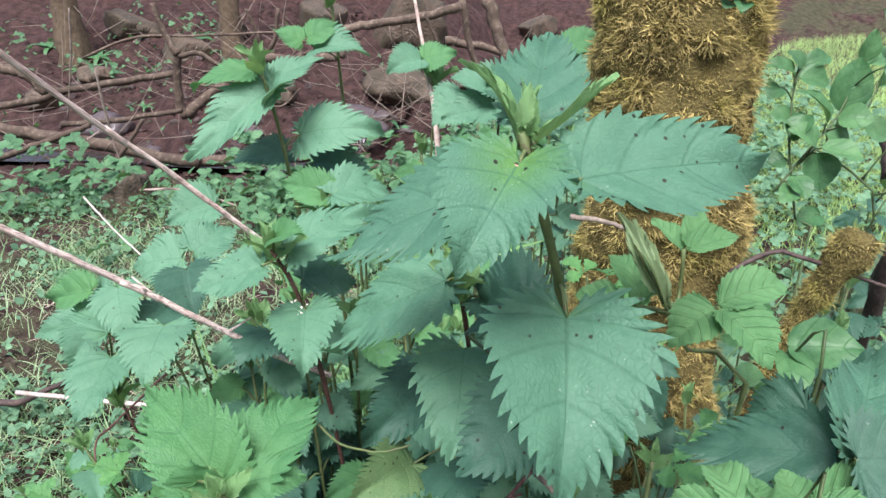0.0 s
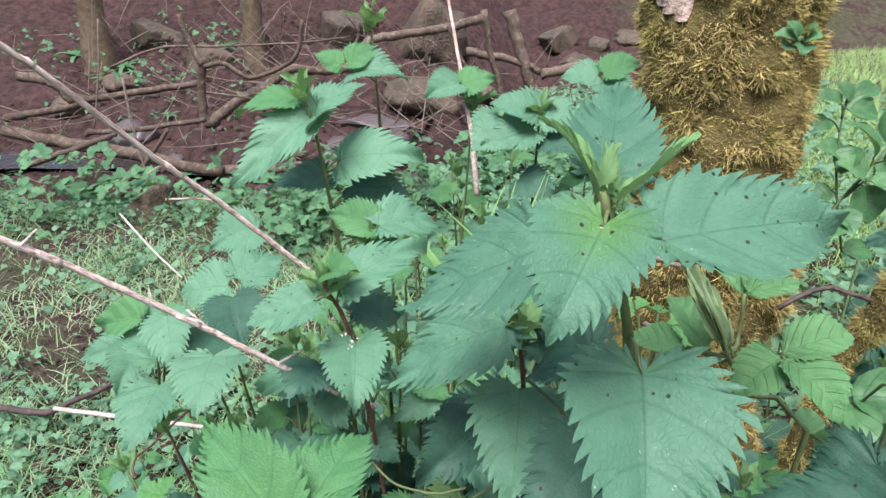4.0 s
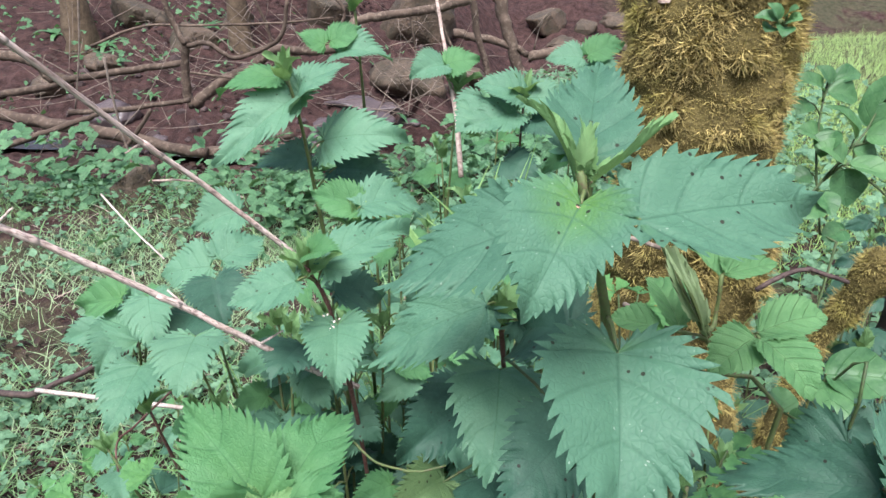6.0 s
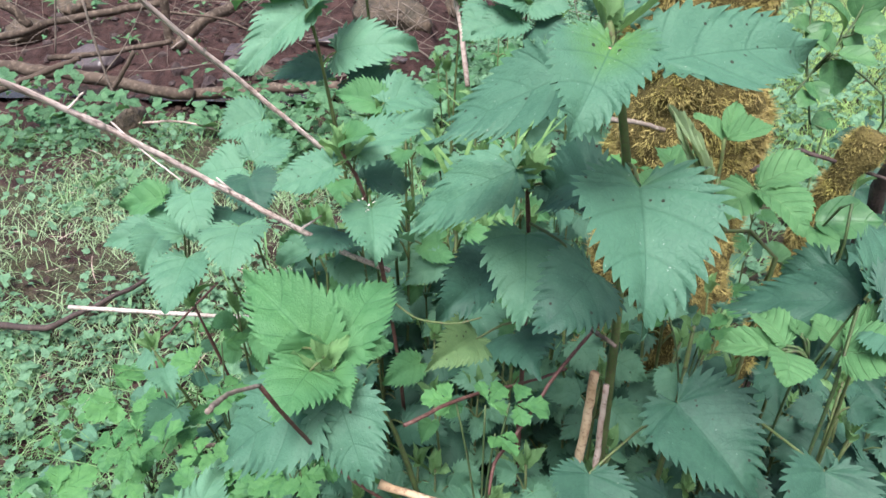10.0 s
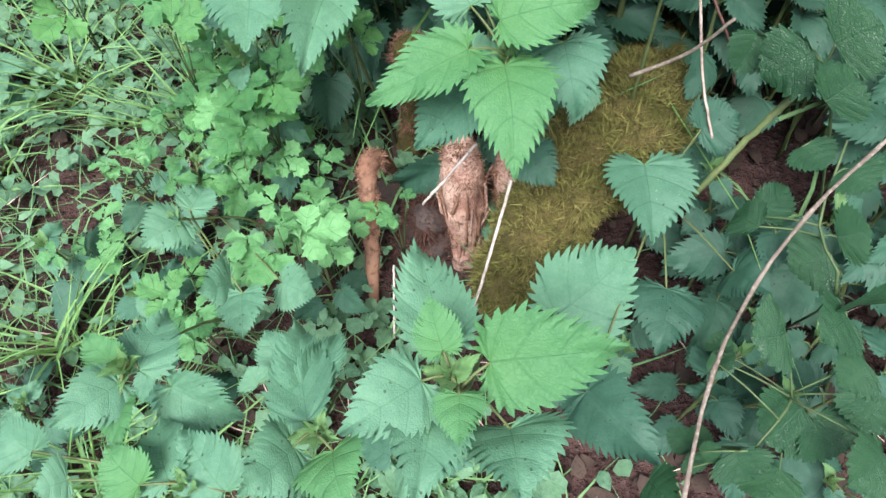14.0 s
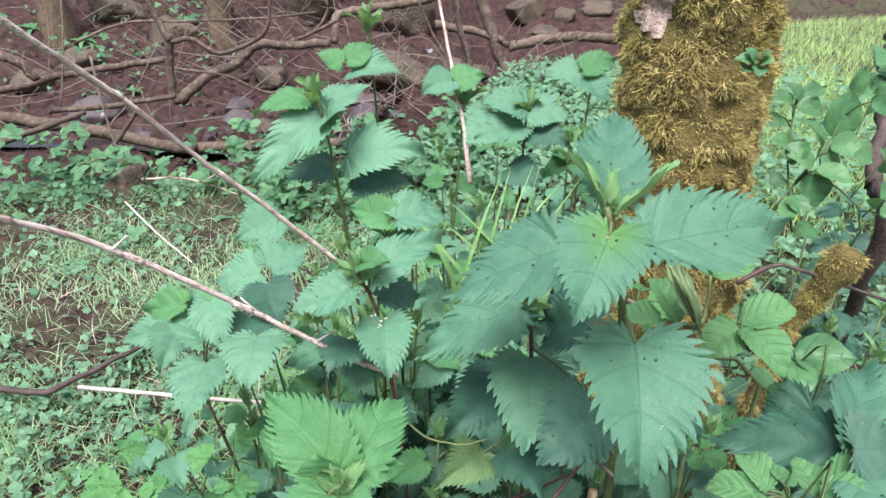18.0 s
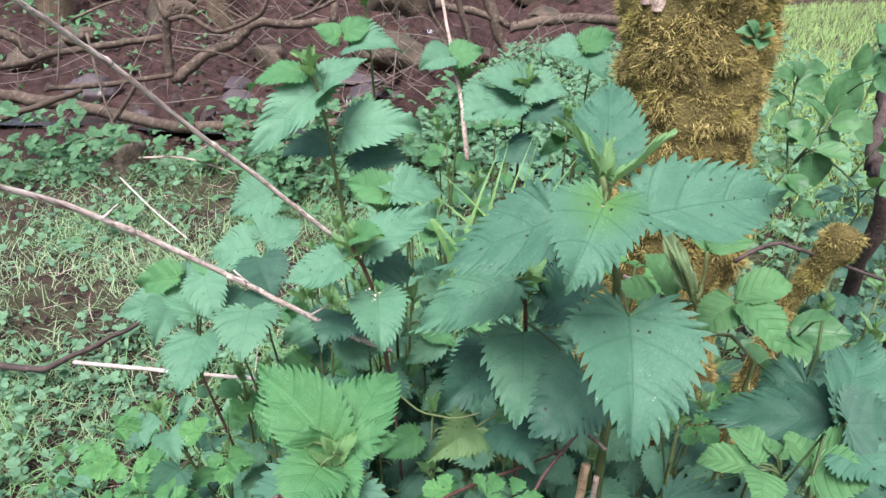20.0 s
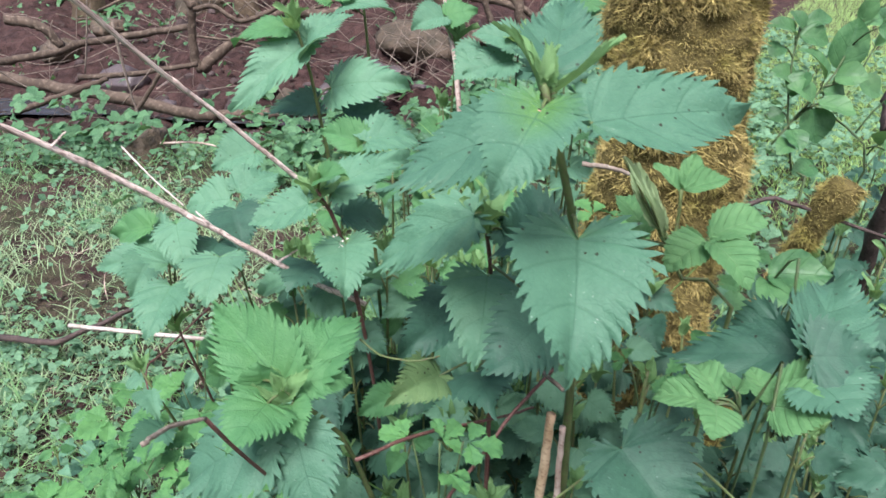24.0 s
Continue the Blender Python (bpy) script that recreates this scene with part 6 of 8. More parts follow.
wild_nettle(-0, 0.44, ground_height(-0, 0.44), 0.62, 339, 0.058, (-0.024, 0.014), True, 6, 0.5)
wild_nettle(0.03, 0.51, ground_height(0.03, 0.51), 0.62, 340, 0.058, (0.014, 0.035), True, 6, 0.5)
wild_nettle(-0.11, 0.44, ground_height(-0.11, 0.44), 0.65, 341, 0.058, (0.005, 0.005), True, 6, 0.5)
wild_nettle(0.8, 0.74, ground_height(0.8, 0.74), 0.59, 345, 0.062, (0.073, -0.010), 2, 5, 0.4)
wild_nettle(0.83, 0.93, ground_height(0.83, 0.93), 0.59, 346, 0.062, (0.008, 0.007), 2, 5, 0.4)
wild_nettle(0.76, 0.75, ground_height(0.76, 0.75), 0.61, 347, 0.062, (-0.008, 0.006), 2, 5, 0.4)
wild_nettle(0.47, 0.73, ground_height(0.47, 0.73), 0.54, 348, 0.062, (-0.001, -0.006), 2, 5, 0.4)
wild_nettle(0.72, 0.81, ground_height(0.72, 0.81), 0.56, 349, 0.062, (-0.008, 0.003), 2, 5, 0.4)
wild_nettle(0.8, 0.9, ground_height(0.8, 0.9), 0.61, 350, 0.062, (-0.017, -0.008), 2, 5, 0.4)
wild_nettle(0.57, 0.75, ground_height(0.57, 0.75), 0.51, 351, 0.062, (0.026, -0.023), 2, 5, 0.4)
wild_nettle(0.63, 0.68, ground_height(0.63, 0.68), 0.55, 352, 0.062, (0.017, 0.001), 2, 5, 0.4)
wild_nettle(0.64, 0.95, ground_height(0.64, 0.95), 0.55, 353, 0.062, (-0.019, -0.023), 2, 5, 0.4)
wild_nettle(1.35, 1.48, ground_height(1.35, 1.48), 0.45, 360, 0.066, (0.008, 0.023), 2, 5, 0.4)
wild_nettle(1.04, 1.22, ground_height(1.04, 1.22), 0.39, 361, 0.066, (0.015, 0.033), 2, 5, 0.4)
wild_nettle(1.24, 1.1, ground_height(1.24, 1.1), 0.44, 362, 0.066, (0.032, 0.004), 2, 5, 0.4)
wild_nettle(1.38, 1.21, ground_height(1.38, 1.21), 0.45, 363, 0.066, (-0.013, -0.010), 2, 5, 0.4)
wild_nettle(1.17, 1.13, ground_height(1.17, 1.13), 0.5, 364, 0.066, (-0.012, 0.008), 2, 5, 0.4)
wild_nettle(1.4, 1.1, ground_height(1.4, 1.1), 0.51, 365, 0.066, (-0.020, -0.003), 2, 5, 0.4)
wild_nettle(1.28, 0.95, ground_height(1.28, 0.95), 0.45, 366, 0.066, (-0.006, -0.021), 2, 5, 0.4)
wild_nettle(0.99, 1.47, ground_height(0.99, 1.47), 0.42, 367, 0.066, (0.004, -0.022), 2, 5, 0.4)
wild_nettle(1.09, 1.47, ground_height(1.09, 1.47), 0.41, 368, 0.066, (0.005, -0.022), 2, 5, 0.4)
wild_nettle(1.13, 1.28, ground_height(1.13, 1.28), 0.41, 369, 0.066, (-0.005, -0.005), 2, 5, 0.4)


# ---- dry stalks, twigs and canes among the nettles ----
def stalk(name, points, r0, r1, mat, label, category="twig", n=16, rough=0.25, seed=0, knots=0):
    v, f = tube_data(points, r0, r1, n, 8, rough, seed, knots)
    return tagged(new(name, mesh_of(name, v, f, mat)), label, category)


def dead_stalk(points, r0, r1, label, seed, nodes, shoots):
    """A long dead plant stalk: its streaked stem, swollen joints and broken side shoots."""
    whole = thing("dry_stalk", label, "stalk")
    line = smooth_line(points, 60)
    tube("stem", points, r0, r1, M_STREAKED, whole, 40, 9, 0.16, seed)
    for f in nodes:
        i = int(f * 57)
        tube("joint", [line[i], (line[i] + line[i + 2]) / 2, line[i + 2]], (r0 + r1) * 0.58, (r0 + r1) * 0.53, M_STREAKED, whole, 5, 9, 0.25, seed + i)
    for f, way in shoots:
        p = line[int(f * 59)]
        tube("broken_shoot", [p, p + np.array(way) * 0.5, p + np.array(way)], r1 * 0.55, r1 * 0.3, M_STREAKED, whole, 6, 6, 0.3, seed + 7, "short broken side shoot")


dead_stalk([(-0.124, 0.484, 0.715), (-0.141, 0.466, 0.742), (-0.183, 0.440, 0.797), (-0.213, 0.402, 0.846), (-0.234, 0.366, 0.890), (-0.246, 0.342, 0.914), (-0.255, 0.300, 0.945), (-0.261, 0.274, 0.965)], 0.0021, 0.0016, "long dry pinkish-brown plant stalk leaning over the nettles", 1, (0.12, 0.38, 0.66), [(0.4, (-0.01, -0.004, -0.006))])
dead_stalk([(-0.080, 0.427, 0.640), (-0.120, 0.412, 0.670), (-0.179, 0.386, 0.727), (-0.221, 0.355, 0.776), (-0.259, 0.325, 0.818), (-0.276, 0.299, 0.841), (-0.290, 0.265, 0.866), (-0.300, 0.237, 0.885)], 0.0022, 0.0018, "long dry striped stalk lying across the nettles", 2, (0.1, 0.33, 0.52, 0.8), [(0.3, (-0.014, 0.0, 0.016)), (0.55, (0.012, 0.0, 0.01)), (0.22, (0.018, 0.0, 0.012))])
stalk("bleached_straw", [(-0.518, 0.676, 0.438), (-0.380, 0.640, 0.452), (-0.249, 0.608, 0.463), (-0.190, 0.594, 0.466)], 0.0028, 0.0023, M_WHITE, "bleached white straw lying level on the leaves", "straw", seed=3, knots=0)
stalk("pale_twig", [(-0.529, 0.934, 0.600), (-0.462, 0.873, 0.574), (-0.390, 0.803, 0.560)], 0.0014, 0.0011, M_WHITE, "pale broken twig on the grass", "twig", seed=4, knots=0)
stalk("cut_reed", [(0.060, 0.296, 0.520), (0.061, 0.293, 0.580), (0.062, 0.291, 0.642)], 0.0033, 0.0033, M_TAN, "cut tan reed standing upright between leaves", "reed", seed=5, knots=0)
stalk("cut_reed", [(0.074, 0.295, 0.510), (0.072, 0.292, 0.580), (0.070, 0.289, 0.633)], 0.0024, 0.002, M_STRAW, "split grey-brown reed standing upright", "reed", seed=6, knots=0)
stalk("red_twig", [(0.076, 0.318, 0.675), (0.036, 0.284, 0.650), (0.020, 0.268, 0.636), (0.003, 0.251, 0.623), (-0.007, 0.245, 0.611), (-0.011, 0.234, 0.596)], 0.0013, 0.0010, M_REDSTEM, "thin reddish bare twig among nettle leaves", "twig", seed=7, knots=0)
stalk("red_twig", [(-0.061, 0.234, 0.655), (-0.025, 0.273, 0.639), (0.029, 0.330, 0.603), (0.061, 0.363, 0.585)], 0.0013, 0.001, M_REDSTEM, "thin reddish bare twig among nettle leaves", "twig", seed=8, knots=0)
stalk("tan_stalk", [(-0.078, 0.235, 0.606), (-0.034, 0.228, 0.593), (0.022, 0.221, 0.590), (0.065, 0.217, 0.581)], 0.0026, 0.0022, M_TAN, "broken tan stalk lying level", "stalk", seed=9, knots=4)
stalk("bent_stick", [(0.050, 0.224, 0.589), (0.032, 0.195, 0.581), (0.016, 0.181, 0.569), (-0.017, 0.163, 0.552), (-0.033, 0.160, 0.528)], 0.0017, 0.0011, M_WHITE, "bent pale dead stick among leaves", "stick", seed=10, knots=0)
stalk("thin_straw", [(-0.009, 0.175, 0.537), (-0.018, 0.154, 0.520), (-0.033, 0.111, 0.491)], 0.0014, 0.0012, M_STRAW, "thin dry straw hanging among leaves", "straw", seed=11, knots=0)
stalk("red_twig", [(-0.080, 0.205, 0.453), (-0.054, 0.187, 0.465), (-0.023, 0.186, 0.480), (-0.006, 0.195, 0.501)], 0.0013, 0.0010, M_REDSTEM, "thin curved reddish twig in the nettles", "twig", seed=12, knots=0)
stalk("red_twig", [(-0.124, 0.191, 0.724), (-0.120, 0.207, 0.690), (-0.116, 0.226, 0.655), (-0.111, 0.244, 0.621), (-0.094, 0.240, 0.603), (-0.065, 0.244, 0.569), (-0.030, 0.244, 0.528)], 0.0011, 0.001, M_REDSTEM, "reddish-brown dead bramble stem", "twig", seed=13, knots=0)
stalk("dead_twig", [(-0.131, 0.148, 0.749), (-0.130, 0.170, 0.738), (-0.124, 0.191, 0.724)], 0.0012, 0.001, M_TWIG, "broken pinkish dead twig on the leaves", "twig", seed=14, knots=0)
stalk("red_twig", [(-0.285, 0.587, 0.529), (-0.340, 0.565, 0.480), (-0.364, 0.564, 0.454), (-0.346, 0.527, 0.424), (-0.330, 0.510, 0.359)], 0.0013, 0.001, M_REDSTEM, "kinked reddish bare twig over the grass", "twig", seed=15, knots=0)
stalk("dark_twig", [(-0.371, 0.474, 0.372), (-0.321, 0.478, 0.381), (-0.281, 0.476, 0.393)], 0.0025, 0.002, M_TWIG, "dark thin twig over the grass", "twig", seed=16, knots=0)
stalk("ground_branch", [(-1.053, 1.155, 0.070), (-0.976, 1.148, 0.070), (-0.884, 1.134, 0.070), (-0.848, 1.187, 0.070), (-0.762, 1.286, 0.070), (-0.738, 1.365, 0.070)], 0.0085, 0.005, M_WETBARK, "dark fallen branch half sunk in the mud", "branch", seed=17, knots=0)
stalk("withered_stalk", [(0.001, 0.738, 0.705), (-0.005, 0.776, 0.756), (-0.015, 0.810, 0.806), (-0.026, 0.860, 0.854), (-0.041, 0.899, 0.928)], 0.0034, 0.0018, M_STRAW, "upright dry split stalk behind the nettles", "stalk", seed=18, knots=0)
stalk("arching_shoot", [(0.053, 0.267, 0.486), (0.079, 0.250, 0.493), (0.101, 0.227, 0.497), (0.140, 0.220, 0.528), (0.162, 0.209, 0.597)], 0.003, 0.0026, M_STEM, "arching green stem low between leaves", "stem", seed=19, knots=0)
stalk("thin_straw", [(-0.075, 0.126, 0.296), (-0.123, 0.105, 0.245)], 0.0013, 0.0012, M_WHITE, "thin bleached straw over rotten wood", "straw", seed=20, knots=0)
stalk("thin_straw", [(-0.053, 0.077, 0.312), (-0.074, 0.038, 0.252), (-0.087, 0.009, 0.237)], 0.0013, 0.0012, M_WHITE, "thin bleached straw beside the mossy root", "straw", seed=21, knots=0)
stalk("thin_straw", [(-0.020, 0.161, 0.362), (-0.030, 0.138, 0.324)], 0.0012, 0.0011, M_WHITE, "thin bleached straw under the nettles", "straw", seed=22, knots=0)
stalk("grey_twig", [(0.046, 0.153, 0.331), (0.080, 0.141, 0.364), (0.096, 0.128, 0.405)], 0.0016, 0.0012, M_TWIG, "grey twig lying across moss", "twig", seed=23, knots=0)
stalk("thin_straw", [(0.093, 0.178, 0.379), (0.100, 0.144, 0.333), (0.114, 0.115, 0.288)], 0.0011, 0.001, M_STRAW, "dry straw hanging over the moss", "straw", seed=24, knots=0)
stalk("thin_straw", [(0.091, 0.154, 0.399), (0.109, 0.143, 0.367), (0.121, 0.134, 0.335)], 0.001, 0.0009, M_REDSTEM, "reddish dry straw over the moss", "straw", seed=25, knots=0)
stalk("thin_straw", [(-0.158, 0.094, 0.159), (-0.162, 0.030, 0.130)], 0.0011, 0.001, M_WHITE, "pale straw upright by the root", "straw", seed=26, knots=0)
stalk("bramble_cane", [(0.201, 0.059, 0.391), (0.179, 0.043, 0.375), (0.152, 0.027, 0.344), (0.124, 0.003, 0.314), (0.093, -0.034, 0.294), (0.064, -0.081, 0.277), (0.034, -0.153, 0.264)], 0.0012, 0.0015, M_TWIG, "thorny brown bramble cane arching low", "bramble cane", seed=27, knots=3)
stalk("leaning_shoot", [(0.152, 0.108, 0.347), (0.132, 0.101, 0.314), (0.100, 0.085, 0.261)], 0.0028, 0.0026, M_STEM, "pale green stem leaning over moss", "stem", seed=28, knots=0)
stalk("fine_tendril", [(-0.069, 0.324, 0.677), (-0.053, 0.309, 0.675), (-0.030, 0.298, 0.679), (-0.013, 0.300, 0.682)], 0.0008, 0.0006, M_STEM, "fine pale tendril across the leaves", "tendril", seed=29, knots=0)
stalk("sapling", [(0.720, 1.000, 0.000), (0.563, 0.755, 0.622), (0.555, 0.787, 0.683), (0.579, 0.847, 0.769), (0.619, 0.936, 0.863)], 0.012, 0.009, M_WETBARK, "brown thin sapling trunk behind the stub", "sapling", 40, 0.45, seed=30, knots=0)
stalk("dry_twig", [(0.103, 0.395, 0.735), (0.117, 0.368, 0.739)], 0.0018, 0.0012, M_TWIG, "dark dry twig beside the trunk", "twig", seed=31, knots=0)
stalk("dry_twig", [(0.099, 0.464, 0.756), (0.119, 0.459, 0.755), (0.141, 0.451, 0.751)], 0.0022, 0.0018, M_TWIG, "dark dry twig beside the trunk", "twig", seed=32, knots=0)
stalk("dry_twig", [(0.041, 0.286, 0.693), (0.060, 0.253, 0.694)], 0.0016, 0.0012, M_TWIG, "grey dry twig under the leaves", "twig", seed=33, knots=0)

# ---- raspberry shoots, the shrub, low herbs ----

def leaves_on(plant, lines, leaves, meshes, mat, seed=0):
    """Hangs leaves of (base, tip, width, roll) on a plant, each on its stalk."""
    rng = np.random.default_rng(seed)
    for base, tip, width, roll in leaves:
        blade = part("leaflet", meshes[int(rng.integers(len(meshes)))], plant, "", leaf_matrix(base, tip, width, roll, 0.75))
        foot = on_line(lines, base)
        if np.linalg.norm(np.array(base) - foot) > 0.004:
            held(tube("stalk", [foot, (np.array(base) + foot) / 2 + np.array((0, 0, 0.003)), base], 0.0009, 0.0007, mat, plant, 5, 5, 0.1, 1), blade)


def leafy(name, label, category, stems, leaves, meshes, mat, group="", r=0.0022):
    """A plant of given stems and leaves; gives the plant and the line of its stems."""
    plant = thing(name, label, category, group)
    lines = np.vstack([smooth_line(s, 40) for s in stems])
    for s in stems:
        tube("stem", s, r * 0.75, r * 0.5, mat, plant, 10, 6, 0.12, 3)
    leaves_on(plant, lines, leaves, meshes, mat, len(leaves) + int(abs(stems[0][0][0]) * 1000))
    return plant, lines


leafy("raspberry_shoot", "young raspberry shoot with pleated bright green leaflets", "raspberry", [[(0.200, 0.420, 0.030), (0.180, 0.322, 0.681), (0.153, 0.336, 0.715), (0.132, 0.331, 0.750), (0.111, 0.336, 0.786), (0.099, 0.340, 0.807)], [(0.146, 0.336, 0.729), (0.149, 0.311, 0.764)], [(0.131, 0.329, 0.756), (0.143, 0.349, 0.750), (0.142, 0.350, 0.781)], [(0.132, 0.331, 0.750), (0.111, 0.341, 0.751)]], [
    ((0.147, 0.309, 0.765), (0.121, 0.297, 0.750), 0.026, 10),
    ((0.150, 0.312, 0.766), (0.183, 0.311, 0.777), 0.024, -10),
    ((0.148, 0.306, 0.766), (0.163, 0.274, 0.752), 0.026, 0),
    ((0.108, 0.342, 0.750), (0.085, 0.360, 0.746), 0.02, 10),
    ((0.119, 0.338, 0.752), (0.109, 0.375, 0.766), 0.022, 0),
    ((0.141, 0.351, 0.780), (0.128, 0.372, 0.790), 0.014, 10),
    ((0.143, 0.350, 0.781), (0.172, 0.350, 0.789), 0.017, -10),
    ((0.143, 0.350, 0.782), (0.156, 0.373, 0.797), 0.014, 0),
], MESH_RASP, M_STEM, "", 0.0022)
leafy("raspberry_shoot", "low raspberry shoot with serrated pale green leaflets", "raspberry", [[(0.200, 0.270, 0.030), (0.151, 0.198, 0.709), (0.139, 0.202, 0.720), (0.133, 0.208, 0.736)], [(0.146, 0.200, 0.714), (0.152, 0.203, 0.730)]], [
    ((0.122, 0.207, 0.727), (0.099, 0.220, 0.718), 0.016, 10),
    ((0.126, 0.206, 0.730), (0.121, 0.233, 0.730), 0.018, 0),
    ((0.123, 0.201, 0.730), (0.116, 0.183, 0.725), 0.022, 0),
    ((0.132, 0.207, 0.735), (0.134, 0.216, 0.738), 0.01, 0),
    ((0.134, 0.205, 0.735), (0.139, 0.214, 0.739), 0.008, 40),
    ((0.151, 0.203, 0.729), (0.148, 0.225, 0.734), 0.018, 0),
    ((0.153, 0.204, 0.732), (0.183, 0.218, 0.740), 0.022, 0),
    ((0.149, 0.199, 0.732), (0.167, 0.182, 0.739), 0.03, 0),
], MESH_RASP, M_STALK, "", 0.0013)
leafy("raspberry_bud", "pale furled hairy raspberry leaves on a bent stem", "raspberry", [[(0.131, 0.328, 0.755), (0.126, 0.323, 0.762), (0.118, 0.329, 0.778)]], [
    ((0.125, 0.322, 0.761), (0.099, 0.339, 0.807), 0.006, 0),
    ((0.125, 0.322, 0.761), (0.108, 0.340, 0.803), 0.005, 50),
    ((0.122, 0.324, 0.766), (0.103, 0.338, 0.802), 0.005, -50),
    ((0.126, 0.323, 0.762), (0.115, 0.336, 0.793), 0.004, 20),
], MESH_FURL, M_STEM, "", 0.0022)
leafy("smooth_seedling", "smooth oval pale green leaves on a thin stem", "seedling", [[(0.270, 0.440, 0.030), (0.203, 0.297, 0.706), (0.192, 0.313, 0.736)]], [
    ((0.191, 0.311, 0.741), (0.223, 0.298, 0.749), 0.028, 0),
    ((0.190, 0.309, 0.738), (0.182, 0.283, 0.725), 0.02, 0),
    ((0.183, 0.324, 0.705), (0.186, 0.341, 0.711), 0.016, 0),
    ((0.185, 0.319, 0.699), (0.200, 0.315, 0.707), 0.018, 0),
], MESH_SHRUB, M_STALK, "", 0.0015)
bush, bush_lines = leafy("broadleaf_shrub", "young shrub with smooth oval mid-green leaves", "shrub", [[(0.420, 0.720, 0.000), (0.348, 0.572, 0.644), (0.332, 0.580, 0.710), (0.322, 0.587, 0.751), (0.320, 0.603, 0.788), (0.325, 0.620, 0.826), (0.331, 0.629, 0.846)], [(0.306, 0.580, 0.736), (0.323, 0.588, 0.755), (0.335, 0.594, 0.768), (0.354, 0.603, 0.788), (0.367, 0.610, 0.804), (0.388, 0.628, 0.845)], [(0.327, 0.590, 0.758), (0.345, 0.596, 0.771), (0.364, 0.598, 0.775)], [(0.354, 0.603, 0.788), (0.387, 0.607, 0.795)], [(0.500, 0.750, 0.000), (0.405, 0.600, 0.600), (0.400, 0.575, 0.724), (0.364, 0.591, 0.761), (0.345, 0.596, 0.771)]], [
    ((0.369, 0.615, 0.803), (0.381, 0.622, 0.850), 0.035, 0),
    ((0.353, 0.603, 0.794), (0.326, 0.613, 0.822), 0.025, 20),
    ((0.337, 0.584, 0.778), (0.310, 0.586, 0.793), 0.028, 0),
    ((0.342, 0.589, 0.770), (0.347, 0.579, 0.737), 0.036, 0),
    ((0.342, 0.583, 0.776), (0.372, 0.563, 0.771), 0.029, -15),
    ((0.354, 0.602, 0.784), (0.376, 0.598, 0.777), 0.025, 0),
    ((0.363, 0.603, 0.798), (0.386, 0.587, 0.800), 0.026, 15),
    ((0.328, 0.610, 0.787), (0.298, 0.602, 0.802), 0.030, 0),
    ((0.321, 0.618, 0.835), (0.289, 0.615, 0.843), 0.020, 0),
    ((0.329, 0.624, 0.832), (0.359, 0.624, 0.825), 0.025, 10),
    ((0.330, 0.624, 0.839), (0.317, 0.629, 0.854), 0.019, 0),
    ((0.336, 0.633, 0.840), (0.364, 0.638, 0.846), 0.019, 0),
    ((0.388, 0.630, 0.844), (0.391, 0.628, 0.874), 0.019, 0),
    ((0.321, 0.577, 0.752), (0.322, 0.555, 0.737), 0.022, 0),
    ((0.319, 0.599, 0.763), (0.306, 0.599, 0.756), 0.020, 0),
    ((0.390, 0.630, 0.843), (0.413, 0.636, 0.846), 0.022, 0),
    ((0.310, 0.616, 0.824), (0.296, 0.607, 0.815), 0.019, 0),
    ((0.330, 0.598, 0.803), (0.317, 0.586, 0.781), 0.023, 30),
    ((0.390, 0.610, 0.793), (0.412, 0.602, 0.779), 0.029, 0),
    ((0.318, 0.570, 0.741), (0.301, 0.556, 0.734), 0.019, 0),
], MESH_SHRUB, M_STALK, "", 0.0017)
leaves_on(bush, bush_lines, [
    ((0.381, 0.588, 0.846), (0.407, 0.588, 0.835), 0.02, 20),
    ((0.453, 0.695, 0.832), (0.476, 0.728, 0.847), 0.024, -20),
    ((0.402, 0.566, 0.742), (0.397, 0.528, 0.761), 0.025, 20),
    ((0.382, 0.526, 0.750), (0.411, 0.535, 0.763), 0.02, 0),
    ((0.449, 0.622, 0.730), (0.472, 0.646, 0.741), 0.018, 0),
    ((0.410, 0.632, 0.822), (0.409, 0.627, 0.851), 0.022, 20),
    ((0.354, 0.581, 0.714), (0.329, 0.571, 0.708), 0.023, 0),
    ((0.430, 0.667, 0.843), (0.453, 0.671, 0.820), 0.022, 0),
    ((0.466, 0.715, 0.854), (0.493, 0.694, 0.839), 0.022, 20),
    ((0.420, 0.655, 0.868), (0.436, 0.689, 0.883), 0.026, 20),
    ((0.468, 0.693, 0.826), (0.462, 0.710, 0.849), 0.02, -20),
    ((0.400, 0.576, 0.782), (0.390, 0.565, 0.805), 0.026, 0),
    ((0.450, 0.695, 0.869), (0.482, 0.699, 0.878), 0.021, 20),
], MESH_SHRUB, M_STALK, 11)
leafy("trunk_sprout", "small rounded fresh leaves sprouting from the mossy trunk", "sprout", [[(0.191, 0.440, 0.901), (0.182, 0.430, 0.911)]], [
    ((0.183, 0.435, 0.909), (0.168, 0.437, 0.912), 0.012, 0),
    ((0.182, 0.435, 0.910), (0.174, 0.435, 0.920), 0.012, 0),
    ((0.186, 0.434, 0.913), (0.189, 0.427, 0.918), 0.011, 0),
    ((0.186, 0.433, 0.909), (0.192, 0.425, 0.912), 0.012, 0),
    ((0.185, 0.433, 0.907), (0.181, 0.423, 0.902), 0.012, 0),
    ((0.179, 0.436, 0.907), (0.174, 0.432, 0.904), 0.011, 0),
], MESH_SHRUB, M_STEM, "", 0.001)
